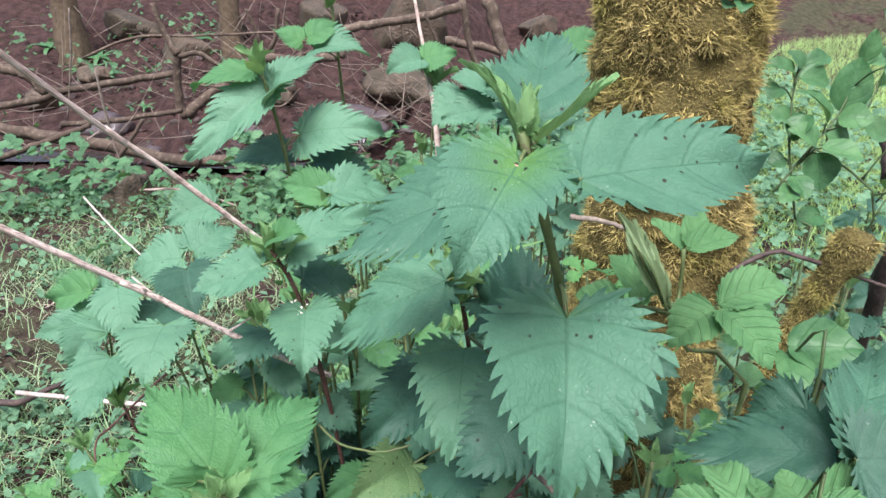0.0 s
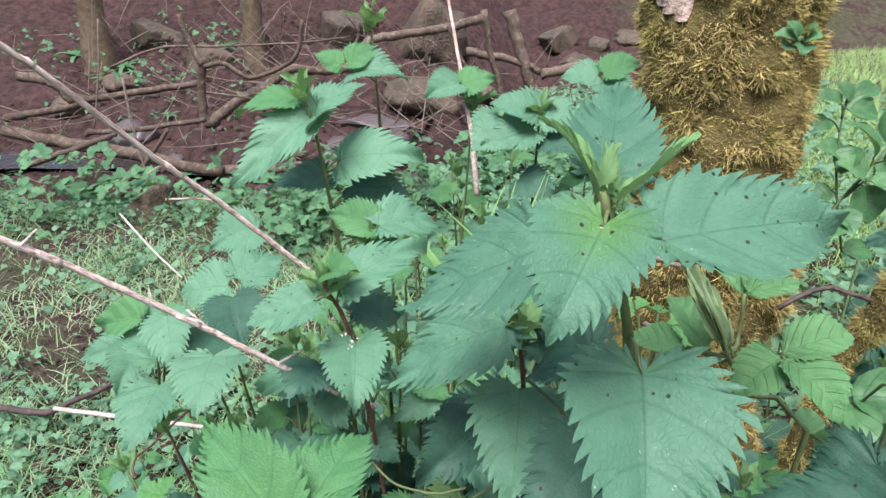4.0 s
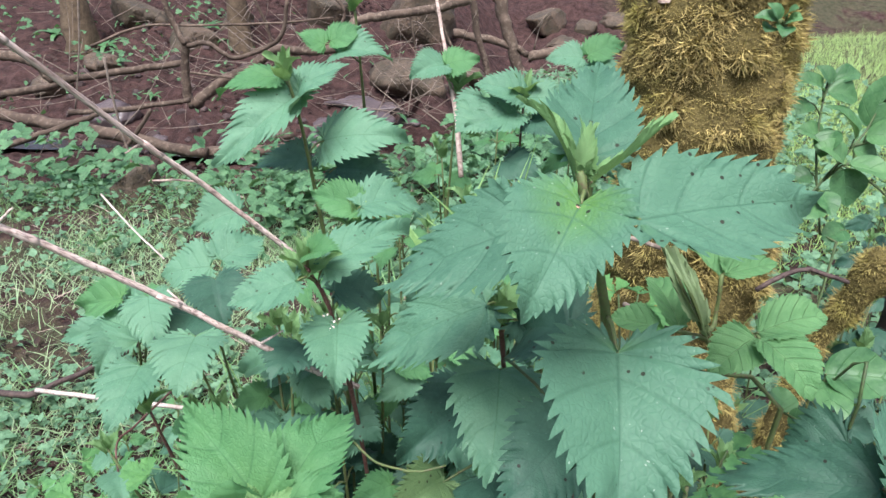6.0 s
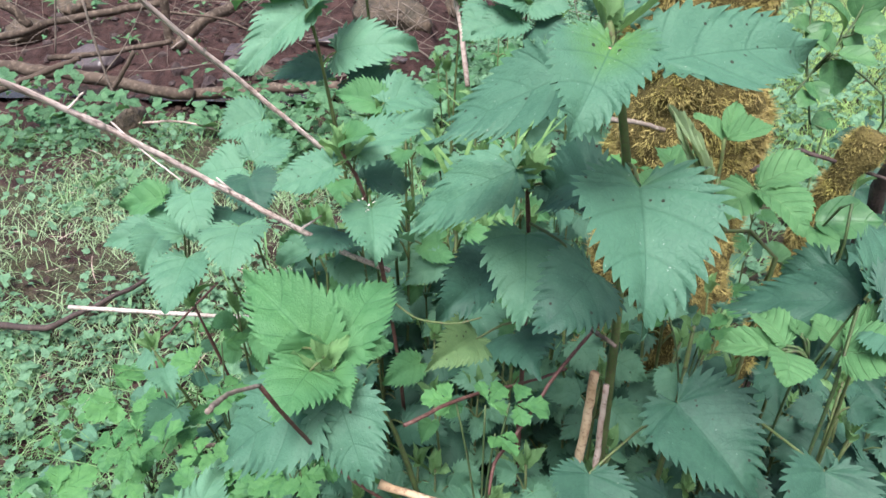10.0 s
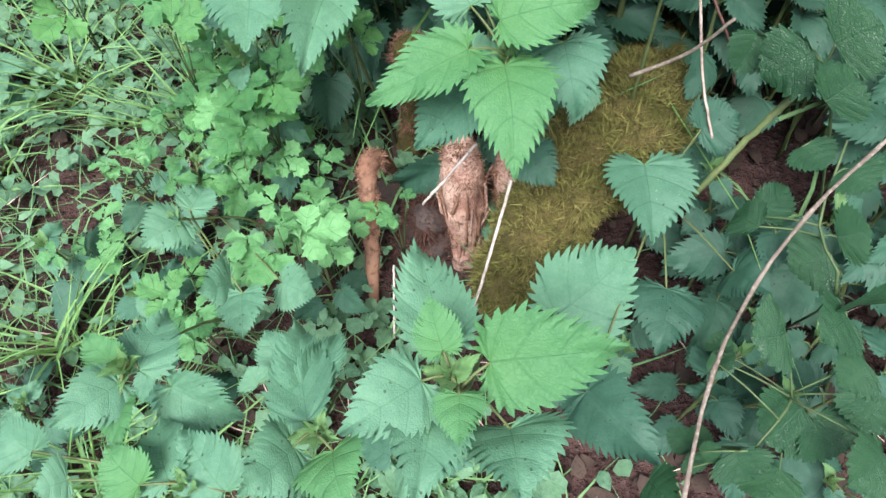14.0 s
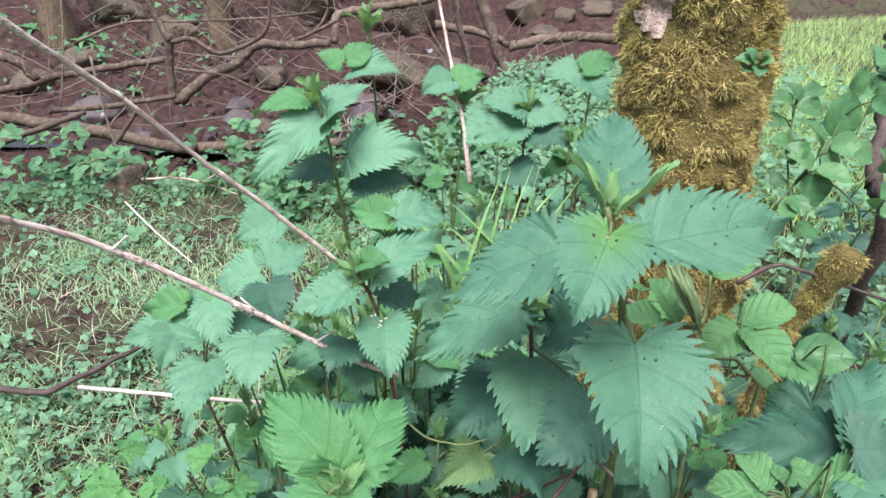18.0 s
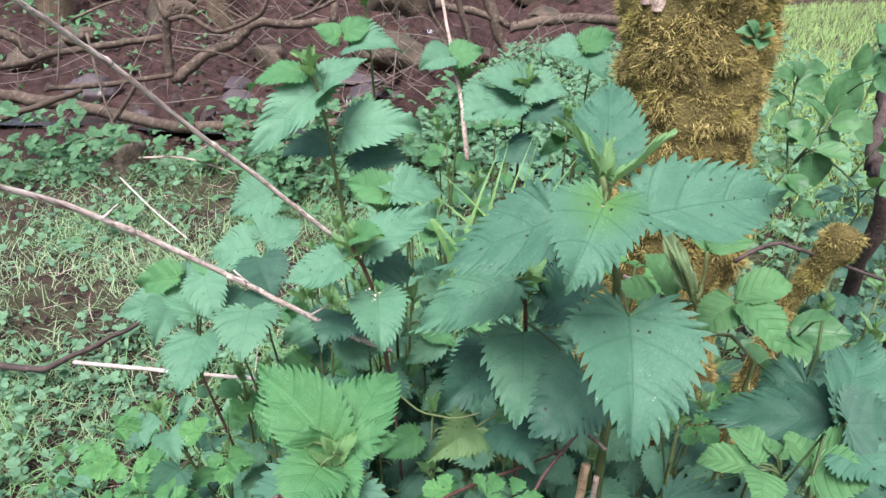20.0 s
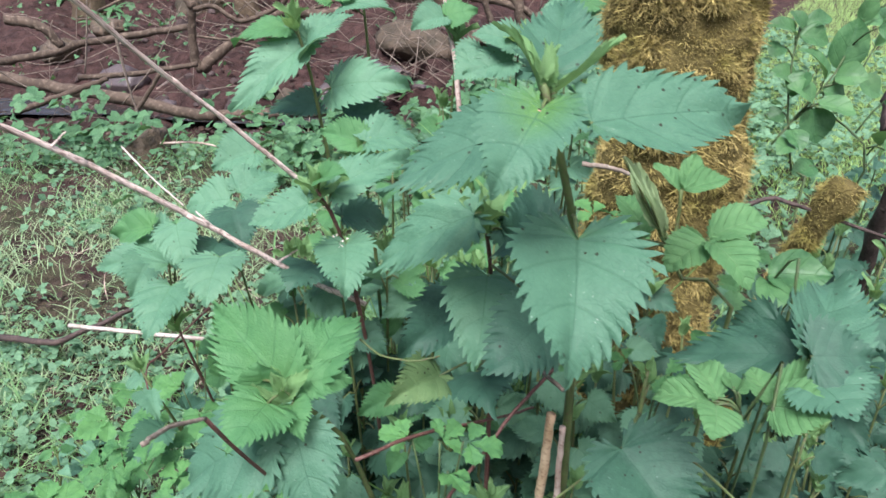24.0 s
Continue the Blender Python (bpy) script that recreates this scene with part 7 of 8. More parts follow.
bush, bush_lines = leafy("bramble_bush", "low bramble with dark green toothed leaflets", "bramble", [[(0.250, 0.050, 0.020), (0.165, -0.023, 0.289), (0.155, 0.018, 0.315), (0.171, 0.061, 0.353)], [(0.200, -0.020, 0.020), (0.127, -0.084, 0.259), (0.087, -0.121, 0.266)], [(0.300, 0.100, 0.020), (0.163, 0.080, 0.361), (0.148, 0.109, 0.390)]], [
    ((0.124, 0.038, 0.299), (0.149, 0.060, 0.304), 0.03, 0),
    ((0.108, 0.014, 0.327), (0.101, 0.033, 0.313), 0.03, 0),
    ((0.175, 0.049, 0.337), (0.184, 0.030, 0.336), 0.045, -15),
    ((0.151, 0.071, 0.336), (0.161, 0.051, 0.335), 0.04, -15),
    ((0.169, 0.012, 0.307), (0.188, 0.014, 0.316), 0.05, 15),
    ((0.166, 0.004, 0.298), (0.144, 0.001, 0.281), 0.05, 15),
    ((0.173, -0.035, 0.296), (0.176, -0.033, 0.325), 0.05, 15),
    ((0.160, -0.044, 0.299), (0.133, -0.061, 0.307), 0.045, 15),
    ((0.117, -0.052, 0.298), (0.092, -0.056, 0.301), 0.05, 15),
    ((0.172, -0.070, 0.281), (0.151, -0.083, 0.275), 0.04, 0),
    ((0.134, -0.091, 0.254), (0.105, -0.110, 0.244), 0.06, 0),
], MESH_BRAMBLE, M_STALK, "", 0.0018)
leaves_on(bush, bush_lines, [
    ((0.144, -0.097, 0.247), (0.160, -0.121, 0.244), 0.055, -15),
    ((0.179, -0.092, 0.273), (0.168, -0.109, 0.254), 0.05, 15),
    ((0.088, -0.045, 0.252), (0.088, -0.036, 0.268), 0.02, -15),
    ((0.081, -0.059, 0.269), (0.083, -0.069, 0.279), 0.018, -15),
    ((0.073, -0.064, 0.282), (0.065, -0.067, 0.283), 0.02, -15),
    ((0.065, -0.106, 0.219), (0.048, -0.093, 0.221), 0.02, 0),
    ((0.072, -0.103, 0.203), (0.076, -0.089, 0.215), 0.022, -15),
    ((0.057, -0.114, 0.240), (0.058, -0.126, 0.225), 0.022, -15),
    ((0.057, -0.117, 0.255), (0.070, -0.115, 0.260), 0.02, 15),
    ((0.076, -0.120, 0.264), (0.086, -0.137, 0.255), 0.04, 15),
    ((0.144, 0.069, 0.386), (0.162, 0.078, 0.400), 0.05, 15),
], MESH_BRAMBLE, M_STALK, 11)
leaves_on(bush, bush_lines, [
    ((0.147, 0.108, 0.391), (0.124, 0.110, 0.365), 0.05, 15),
    ((0.148, 0.094, 0.410), (0.168, 0.094, 0.426), 0.055, 0),
    ((0.128, 0.146, 0.372), (0.114, 0.129, 0.352), 0.04, -15),
    ((0.030, -0.126, 0.214), (0.040, -0.149, 0.235), 0.04, 0),
    ((0.160, -0.129, 0.283), (0.132, -0.148, 0.282), 0.05, 0),
    ((0.121, -0.126, 0.222), (0.107, -0.140, 0.195), 0.05, 0),
], MESH_BRAMBLE, M_STALK, 22)


def herb(x, y, z, n, size, seed, tall=0.05, light=False):
    """A rosette of lobed leaves on thin stalks, at a height above its root."""
    rng = np.random.default_rng(seed)
    plant = thing("lobed_herb", "low herb with fresh light green leaves of three toothed leaflets", "herb", "herbs on the woodland floor")
    root = np.array((x, y, z - tall))
    for k in range(n):
        a = k * 2.4 + rng.uniform(0, 0.8)
        out = np.array((math.cos(a), math.sin(a), 0))
        turn = a + rng.normal(0, 0.9)
        base = np.array((x, y, z)) + out * size * rng.uniform(0.1, 0.75) + np.array((0, 0, rng.uniform(-0.7, 0.25) * size))
        s = size * rng.uniform(0.55, 1.0)
        tip = base + np.array((math.cos(turn), math.sin(turn), rng.uniform(-0.5, 0.25))) * s
        blade = part("leaf", (MESH_CRESS_LIGHT if light else MESH_CRESS)[int(rng.integers(4))], plant, "", leaf_matrix(base, tip, s * rng.uniform(0.85, 1.05), rng.normal(0, 16), 0.3))
        held(tube("stalk", [root, (root + base) / 2 + np.array((0, 0, 0.01)), base], 0.0008, 0.0007, M_STALK, plant, 5, 4, 0.1, k), blade)
    return plant


herb(-0.293, 0.275, 0.251, 7, 0.056, 300, 0.090)
herb(-0.278, 0.246, 0.246, 5, 0.056, 301, 0.090)
herb(-0.398, 0.218, 0.165, 3, 0.043, 303, 0.090)
herb(-0.250, 0.221, 0.162, 3, 0.044, 304, 0.090)
herb(-0.391, 0.311, 0.155, 4, 0.043, 306, 0.090)
herb(-0.322, 0.222, 0.160, 4, 0.048, 310, 0.090)
herb(-0.365, 0.082, 0.141, 4, 0.045, 313, 0.090)
herb(-0.151, 0.130, 0.203, 3, 0.022, 316, 0.090)
herb(-0.036, 0.184, 0.560, 5, 0.043, 320, 0.090)
herb(-0.054, 0.186, 0.527, 3, 0.037, 321, 0.090)
herb(0.054, 0.196, 0.506, 4, 0.030, 324, 0.090)
herb(0.023, 0.184, 0.487, 3, 0.027, 325, 0.090)
herb(-0.204, 0.401, 0.434, 4, 0.050, 326, 0.090)
herb(-0.401, 0.374, 0.365, 4, 0.050, 327, 0.090)
herb(-0.492, 0.438, 0.337, 4, 0.056, 328, 0.090)
herb(-0.376, 0.472, 0.373, 3, 0.050, 329, 0.090)
herb(-0.090, 0.252, 0.520, 3, 0.040, 330, 0.090)
herb(-0.240, 0.381, 0.425, 4, 0.044, 331, 0.090)
herb(-0.441, 0.313, 0.341, 4, 0.050, 332, 0.090)
herb(-0.330, 0.242, 0.347, 4, 0.050, 333, 0.090)
herb(-0.174, 0.225, 0.332, 4, 0.037, 334, 0.090)
herb(0.112, 0.405, 0.737, 4, 0.027, 335, 0.090)
herb(0.136, 0.317, 0.677, 3, 0.027, 337, 0.090)
herb(-0.388, 0.564, 0.399, 4, 0.050, 342, 0.090)
herb(-0.355, 0.459, 0.428, 4, 0.050, 344, 0.090)
herb(-0.240, 0.423, 0.545, 4, 0.044, 346, 0.090)
herb(-0.159, 0.353, 0.497, 3, 0.037, 348, 0.090)
herb(-0.274, 0.406, 0.448, 4, 0.050, 349, 0.090)
herb(-0.383, 0.514, 0.388, 4, 0.050, 350, 0.090)
herb(-0.529, 0.710, 0.295, 4, 0.056, 351, 0.090)

herb(-0.311, 0.303, 0.200, 7, 0.050, 360, 0.190, True)
herb(-0.371, 0.248, 0.150, 5, 0.036, 361, 0.140, True)
herb(-0.475, 0.281, 0.130, 5, 0.034, 362, 0.120, True)
herb(-0.266, 0.104, 0.200, 6, 0.048, 363, 0.190, True)
herb(-0.242, 0.159, 0.180, 5, 0.040, 364, 0.170, True)
herb(-0.425, 0.344, 0.130, 6, 0.034, 365, 0.120, True)
herb(-0.229, 0.137, 0.160, 4, 0.036, 367, 0.150, True)
herb(-0.495, 0.169, 0.120, 6, 0.036, 369, 0.110, True)
herb(-0.295, 0.257, 0.160, 5, 0.038, 373, 0.150, True)
herb(-0.358, 0.059, 0.150, 5, 0.034, 374, 0.140, True)
herb(-0.013, 0.260, 0.638, 4, 0.030, 380, 0.12)

# a pinkish bud in the fork of the tall nettle, white petals caught on a leaf
bud = thing("leaf_bud", "tiny pinkish-white bud in the nettle's fork", "bud")
for k in range(3):
    v, f = tube_data([(0.032 + 0.0012 * k - 0.0012, 0.235 - 0.002, 0.864 - 0.0016), (0.032 + 0.0012 * k - 0.0012, 0.235 - 0.002, 0.864), (0.032 + 0.0012 * k - 0.0012, 0.235 - 0.002, 0.864 + 0.0016)], 0.0014, 0.001, 6, 7, 0.3, k)
    part("scale", mesh_of("scale", v, f, M_BUD), bud)
petals = thing("fallen_petals", "small white petals lying on a nettle leaf", "petals")
petal_rng = np.random.default_rng(2)
for k in range(9):
    p = np.array((-0.091, 0.405, 0.708)) + petal_rng.normal(0, 0.0035, 3) + np.array((0, -0.004, 0.003))
    w = petal_rng.normal(0, 1, 3)
    part("petal", MESH_PETAL, petals, "", leaf_matrix(p, p + w / np.linalg.norm(w) * 0.0022, 0.0015, 0))



# ---- fallen branches over the stream ----
stalk("fallen_branch", [(-2.753, 3.900, 0.066), (-2.546, 3.900, 0.106), (-2.342, 3.900, 0.140), (-2.200, 3.900, 0.190), (-1.865, 3.900, 0.240), (-1.522, 3.900, 0.297)], 0.0240, 0.0192, M_DEADWOOD, "bare dead branch hanging level over the stream", "branch", 30, 0.22, 41)
stalk("fallen_branch", [(-1.494, 3.860, 0.437), (-1.520, 3.860, 0.281), (-1.531, 3.860, 0.120), (-1.501, 3.860, 0.048)], 0.0240, 0.0272, M_DEADWOOD, "thick crooked limb end of a fallen branch", "branch", 20, 0.22, 42)
stalk("fallen_branch", [(-1.500, 3.860, 0.054), (-1.356, 3.900, 0.172), (-1.157, 3.940, 0.269), (-1.041, 3.980, 0.360), (-0.836, 4.020, 0.348), (-0.623, 4.060, 0.363)], 0.0320, 0.0240, M_DEADWOOD, "thick pale fallen branch with a kinked end", "branch", 30, 0.22, 43)
stalk("fallen_branch", [(-0.612, 4.100, 0.357), (-0.599, 4.150, 0.435), (-0.588, 4.200, 0.501), (-0.412, 4.250, 0.536), (-0.136, 4.300, 0.569), (0.109, 4.350, 0.632)], 0.0240, 0.0288, M_DEADWOOD, "thick pale fallen branch over rocks", "branch", 30, 0.22, 44)
stalk("fallen_branch", [(-0.570, 4.050, 0.496), (-0.701, 4.050, 0.432), (-0.873, 4.050, 0.366), (-0.975, 4.050, 0.349)], 0.0128, 0.0080, M_DEADWOOD, "thin side shoot of a fallen branch", "branch", 20, 0.22, 45)
stalk("fallen_branch", [(-1.485, 3.840, 0.394), (-1.366, 3.840, 0.410), (-1.235, 3.840, 0.334), (-1.087, 3.840, 0.375), (-0.951, 3.840, 0.459), (-0.900, 3.840, 0.652)], 0.0144, 0.0112, M_DEADWOOD, "twisting thin dead branch", "branch", 30, 0.22, 46)
stalk("fallen_branch", [(-1.493, 3.840, 0.403), (-1.549, 3.840, 0.529), (-1.584, 3.840, 0.675)], 0.0192, 0.0144, M_DEADWOOD, "bare branch rising from the tangle", "branch", 15, 0.22, 47)
stalk("fallen_branch", [(-2.485, 3.700, 0.349), (-2.368, 3.700, 0.335), (-2.286, 3.700, 0.306), (-2.204, 3.700, 0.209)], 0.0288, 0.0240, M_DEADWOOD, "dark mossy branch over the stream", "branch", 20, 0.22, 48)
stalk("fallen_branch", [(-2.535, 3.550, 0.078), (-2.163, 3.500, 0.022), (-1.846, 3.450, -0.007), (-1.480, 3.400, -0.065), (-1.272, 3.350, -0.074)], 0.0360, 0.0320, M_DEADWOOD, "long grey log lying along the stream bank", "branch", 25, 0.22, 49)
stalk("fallen_branch", [(-1.290, 3.400, -0.089), (-1.063, 3.400, -0.070), (-0.821, 3.400, -0.060), (-0.610, 3.400, -0.050), (-0.384, 3.400, -0.062)], 0.0320, 0.0272, M_DEADWOOD, "long reddish log lying along the stream bank", "branch", 25, 0.22, 50)
stalk("fallen_branch", [(-2.209, 3.800, 0.013), (-1.864, 3.800, 0.041), (-1.498, 3.800, 0.101)], 0.0176, 0.0144, M_DEADWOOD, "thin dead branch over the stream", "branch", 15, 0.22, 51)
stalk("fallen_branch", [(-1.454, 3.750, 0.265), (-1.177, 3.750, 0.226), (-0.935, 3.750, 0.132), (-0.797, 3.750, 0.237)], 0.0080, 0.0048, M_DEADWOOD, "slender dead twig over the stream", "branch", 20, 0.22, 52)
stalk("fallen_branch", [(-2.060, 3.900, 0.372), (-1.752, 3.900, 0.485), (-1.403, 3.900, 0.499), (-0.957, 3.900, 0.521), (-0.670, 3.900, 0.553)], 0.0080, 0.0056, M_DEADWOOD, "slender bent twig over the stream", "branch", 25, 0.22, 53)
stalk("fallen_branch", [(0.313, 5.000, 0.636), (0.391, 5.000, 0.408), (0.476, 5.000, 0.170), (0.571, 5.000, -0.037)], 0.0480, 0.0360, M_DEADWOOD, "brown leaning stem by the stream", "branch", 20, 0.22, 54)
stalk("fallen_branch", [(0.118, 4.600, 0.663), (0.167, 4.600, 0.417), (0.243, 4.600, 0.159), (0.272, 4.600, -0.035)], 0.0240, 0.0192, M_DEADWOOD, "thin reddish stem by the stream", "branch", 20, 0.22, 55)
stalk("fallen_branch", [(0.014, 5.000, 0.347), (0.220, 5.000, 0.320), (0.430, 5.000, 0.266), (0.558, 5.000, 0.211)], 0.0320, 0.0240, M_DEADWOOD, "short fallen branch between stems", "branch", 20, 0.22, 56)
stalk("fallen_branch", [(0.607, 5.400, 0.127), (0.875, 5.400, 0.194), (1.189, 5.400, 0.218), (1.509, 5.400, 0.198)], 0.0400, 0.0400, M_DEADWOOD, "low fallen log at the foot of the bank", "branch", 20, 0.22, 57)
stalk("fallen_branch", [(-0.707, 4.200, 0.654), (-0.646, 4.200, 0.559), (-0.686, 4.200, 0.461), (-0.760, 4.200, 0.394)], 0.0112, 0.0080, M_DEADWOOD, "dead twig standing over the stream", "branch", 20, 0.22, 58)
stalk("fallen_branch", [(-1.127, 4.000, 0.636), (-1.077, 4.000, 0.514), (-1.044, 4.000, 0.373)], 0.0096, 0.0096, M_DEADWOOD, "dead twig standing over the stream", "branch", 15, 0.22, 59)
stalk("fallen_branch", [(-0.280, 4.400, 0.575), (-0.248, 4.400, 0.439), (-0.232, 4.400, 0.317)], 0.0096, 0.0080, M_DEADWOOD, "dead twig standing over the stream", "branch", 15, 0.22, 60)
stalk("fallen_branch", [(-0.094, 3.600, 0.652), (-0.020, 3.600, 0.484), (0.056, 3.600, 0.368), (0.089, 3.600, 0.248)], 0.0080, 0.0064, M_DEADWOOD, "dead twig standing over the stream", "branch", 20, 0.22, 61)
stalk("fallen_branch", [(-2.305, 3.300, -0.049), (-2.118, 3.300, 0.011), (-1.900, 3.300, 0.086), (-1.777, 3.300, 0.130)], 0.0176, 0.0128, M_DEADWOOD, "grey branch leaning on the log", "branch", 20, 0.22, 62)
stalk("fallen_branch", [(-1.791, 3.200, -0.136), (-1.658, 3.200, -0.045), (-1.534, 3.200, 0.086), (-1.460, 3.200, 0.185)], 0.0128, 0.0096, M_DEADWOOD, "grey forked twig leaning on a log", "branch", 20, 0.22, 63)
stalk("fallen_branch", [(-1.590, 3.100, 0.444), (-1.583, 3.100, 0.236), (-1.562, 3.100, 0.015), (-1.507, 3.100, -0.343)], 0.0064, 0.0048, M_TWIG, "thin hanging twig over the bank", "branch", 20, 0.22, 64)
stalk("fallen_branch", [(-1.202, 2.500, 0.066), (-1.043, 2.500, 0.071), (-0.912, 2.500, 0.037), (-0.782, 2.500, -0.017)], 0.0048, 0.0032, M_STRAW, "thin pale twig over the leaves", "branch", 20, 0.22, 65)
stalk("fallen_branch", [(-1.863, 3.500, 0.673), (-1.910, 3.500, 0.429), (-1.998, 3.500, 0.108)], 0.0056, 0.0040, M_TWIG, "thin upright twig over the bank", "branch", 15, 0.22, 66)

# a tangle of fine dead twigs across the far bank
tangle_rng = np.random.default_rng(21)
tangle_v, tangle_f = [], []
for k in range(150):
    x, y = tangle_rng.uniform(-3.2, 0.6), tangle_rng.uniform(3.3, 5.6)
    z = ground_height(x, y) + tangle_rng.uniform(0.02, 0.5)
    a = tangle_rng.uniform(0, 6.28)
    length = tangle_rng.uniform(0.25, 0.8)
    way = np.array((math.cos(a), 0.4 * math.sin(a), tangle_rng.normal(0.2, 0.6)))
    p = np.array((x, y, z))
    bow = tangle_rng.normal(0, 0.08, 3)
    v, f = tube_data([p, p + way * length * 0.5 + bow, p + way * length], tangle_rng.uniform(0.0018, 0.0045), 0.0014, 9, 5, 1.2, k)
    off = len(tangle_v)
    tangle_v += v
    tangle_f += [tuple(i + off for i in q) for q in f]
tangle = new("twig_tangle", mesh_of("twig_tangle", tangle_v, tangle_f, M_TWIG))
tagged(tangle, "tangle of fine dead brown twigs over the stream bank", "twigs", kind="stuff")

# loose stones and clods on the muddy bank
clod_rng = np.random.default_rng(31)
ball = bmesh.new()
bmesh.ops.create_icosphere(ball, subdivisions=2, radius=1.0)
ball_v = np.array([tuple(v.co) for v in ball.verts])
ball_f = [tuple(v.index for v in f.verts) for f in ball.faces]
ball.free()
clod_v, clod_f = [], []
for k in range(300):
    x, y = clod_rng.uniform(-3.3, 0.9), clod_rng.uniform(3.2, 6.2)
    if y < edge_at(x) + 0.3:
        continue
    s = clod_rng.uniform(0.010, 0.035) * (2.0 if k % 9 == 0 else 1.0)
    shape = ball_v * (1 + 0.22 * np.sin(ball_v[:, [1]] * 3 + k) + clod_rng.normal(0, 0.10, (len(ball_v), 1))) * clod_rng.uniform(0.5, 1.3, 3)
    clod_f += [tuple(i + len(clod_v) for i in f) for f in ball_f]
    clod_v += list(shape * s + np.array((x, y, ground_height(x, y))))
stones = new("bank_stones", mesh_of("bank_stones", clod_v, clod_f, M_CLOD, smooth=False))
tagged(stones, "loose dark stones and clods on the muddy bank", "stones", kind="stuff")

# ---- rocks of the stream ----
def rock(at, size, seed, mat=None, label="rounded brown stream rock", flat=1.0):
    bm = bmesh.new()
    bmesh.ops.create_icosphere(bm, subdivisions=4, radius=1.0)
    rng = np.random.default_rng(seed)
    cuts = [Vector(rng.normal(0, 1, 3)).normalized() for _ in range(9)]
    for v in bm.verts:
        d = v.co.normalized()
        q = d * 1.1 + Vector((seed * 3.1, seed * 1.7, 0))
        r = 1 + 0.3 * noise.noise(q) + 0.2 * noise.noise(q * 2.7) + 0.10 * noise.noise(q * 7)
        for n in cuts:
            c = d.dot(n)
            if c > 0.2:
                r = min(r, 0.64 / c)
        v.co = Vector((d.x * r * size[0], d.y * r * size[1], d.z * r * size[2] * flat))
    me = bpy.data.meshes.new("rock")
    bm.to_mesh(me)
    bm.free()
    me.polygons.foreach_set("use_smooth", np.ones(len(me.polygons), dtype=bool))
    me.materials.append(mat or M_ROCK)
    ob = new("rock", me)
    ob.location = at
    ob.rotation_euler = (0, 0, seed * 1.3)
    return tagged(ob, label, "rock", "rocks along the stream")


rock((-0.321, 6.225, 0.306), (0.447, 0.358, 0.376), 1, M_ROCK, "rounded brown stream rock")
rock((-0.327, 5.141, -0.012), (0.310, 0.248, 0.195), 2, M_ROCK, "angular tan rock beside the water")
rock((-1.090, 6.194, 0.337), (0.294, 0.235, 0.265), 3, M_ROCK, "dark brown boulder by the stream")
rock((-1.209, 4.928, -0.016), (0.154, 0.123, 0.121), 4, M_ROCK, "mossy tan stone on the mud")
rock((-2.321, 4.505, -0.205), (0.199, 0.159, 0.121), 5, M_WET, "smooth grey stone on the mud")
# added lump standing in for the eroded soil hollow at the bank edge
rock((-1.270, 2.52, 0.015), (0.150, 0.110, 0.110), 6, M_ROCK, "earthy brown lump in place of an eroded soil hollow")
rock((-0.684, 4.828, -0.141), (0.212, 0.170, 0.056), 7, M_WET, "flat wet stone slab in the stream")
rock((-0.441, 4.813, -0.166), (0.127, 0.102, 0.056), 8, M_WET, "flat wet stone slab in the stream")
rock((-0.513, 4.685, -0.214), (0.166, 0.133, 0.064), 9, M_WET, "flat wet stone slab in the stream")
rock((-0.813, 4.524, -0.236), (0.142, 0.114, 0.067), 10, M_WET, "wet mossy stone in the stream")
rock((-1.693, 4.428, -0.223), (0.125, 0.100, 0.050), 11, M_WET, "flat wet stone slab in the stream")
rock((-1.355, 4.457, -0.217), (0.164, 0.131, 0.067), 12, M_WET, "flat grey stone slab on mud")
rock((-1.364, 4.594, -0.154), (0.147, 0.117, 0.060), 13, M_WET, "flat grey stone slab on mud")
rock((-1.136, 4.373, -0.243), (0.100, 0.080, 0.088), 14, M_ROCK, "mossy stone beside the water")
rock((-1.928, 4.269, -0.283), (0.124, 0.099, 0.055), 15, M_WET, "flat grey stone slab on mud")
rock((0.166, 5.632, -0.084), (0.147, 0.118, 0.135), 16, M_ROCK, "rounded brown stream rock")
rock((1.073, 7.893, 0.127), (0.272, 0.218, 0.187), 17, M_ROCK, "rounded brown stream rock")
rock((1.489, 7.692, 0.096), (0.235, 0.188, 0.148), 18, M_ROCK, "rounded brown stream rock")
rock((1.893, 7.812, 0.144), (0.207, 0.165, 0.152), 19, M_ROCK, "rounded brown stream rock")
rock((-1.458, 4.307, -0.273), (0.121, 0.097, 0.044), 20, M_WET, "flat grey stone slab on mud")
rock((-0.912, 4.392, -0.279), (0.119, 0.096, 0.053), 21, M_WET, "flat grey stone slab on mud")
rock((-0.272, 4.691, -0.238), (0.125, 0.100, 0.055), 22, M_WET, "flat wet stone slab in the stream")
rock((0.454, 6.236, -0.242), (0.136, 0.109, 0.090), 23, M_ROCK, "rounded brown stream rock")
rock((1.178, 7.256, -0.024), (0.190, 0.152, 0.104), 24, M_ROCK, "rounded brown stream rock")
rock((-2.116, 5.726, 0.168), (0.235, 0.188, 0.172), 25, M_ROCK, "mossy earth-brown boulder on the bank")
rock((-2.678, 5.272, 0.023), (0.203, 0.163, 0.140), 26, M_ROCK, "rounded brown stream rock")
rock((-2.938, 4.973, -0.085), (0.175, 0.140, 0.110), 27, M_ROCK, "earthy brown stone on the bank")
rock((-1.873, 6.049, 0.265), (0.216, 0.173, 0.149), 28, M_ROCK, "rounded brown stream rock")
rock((-2.828, 6.280, 0.282), (0.264, 0.211, 0.193), 29, M_ROCK, "rounded brown stream rock")


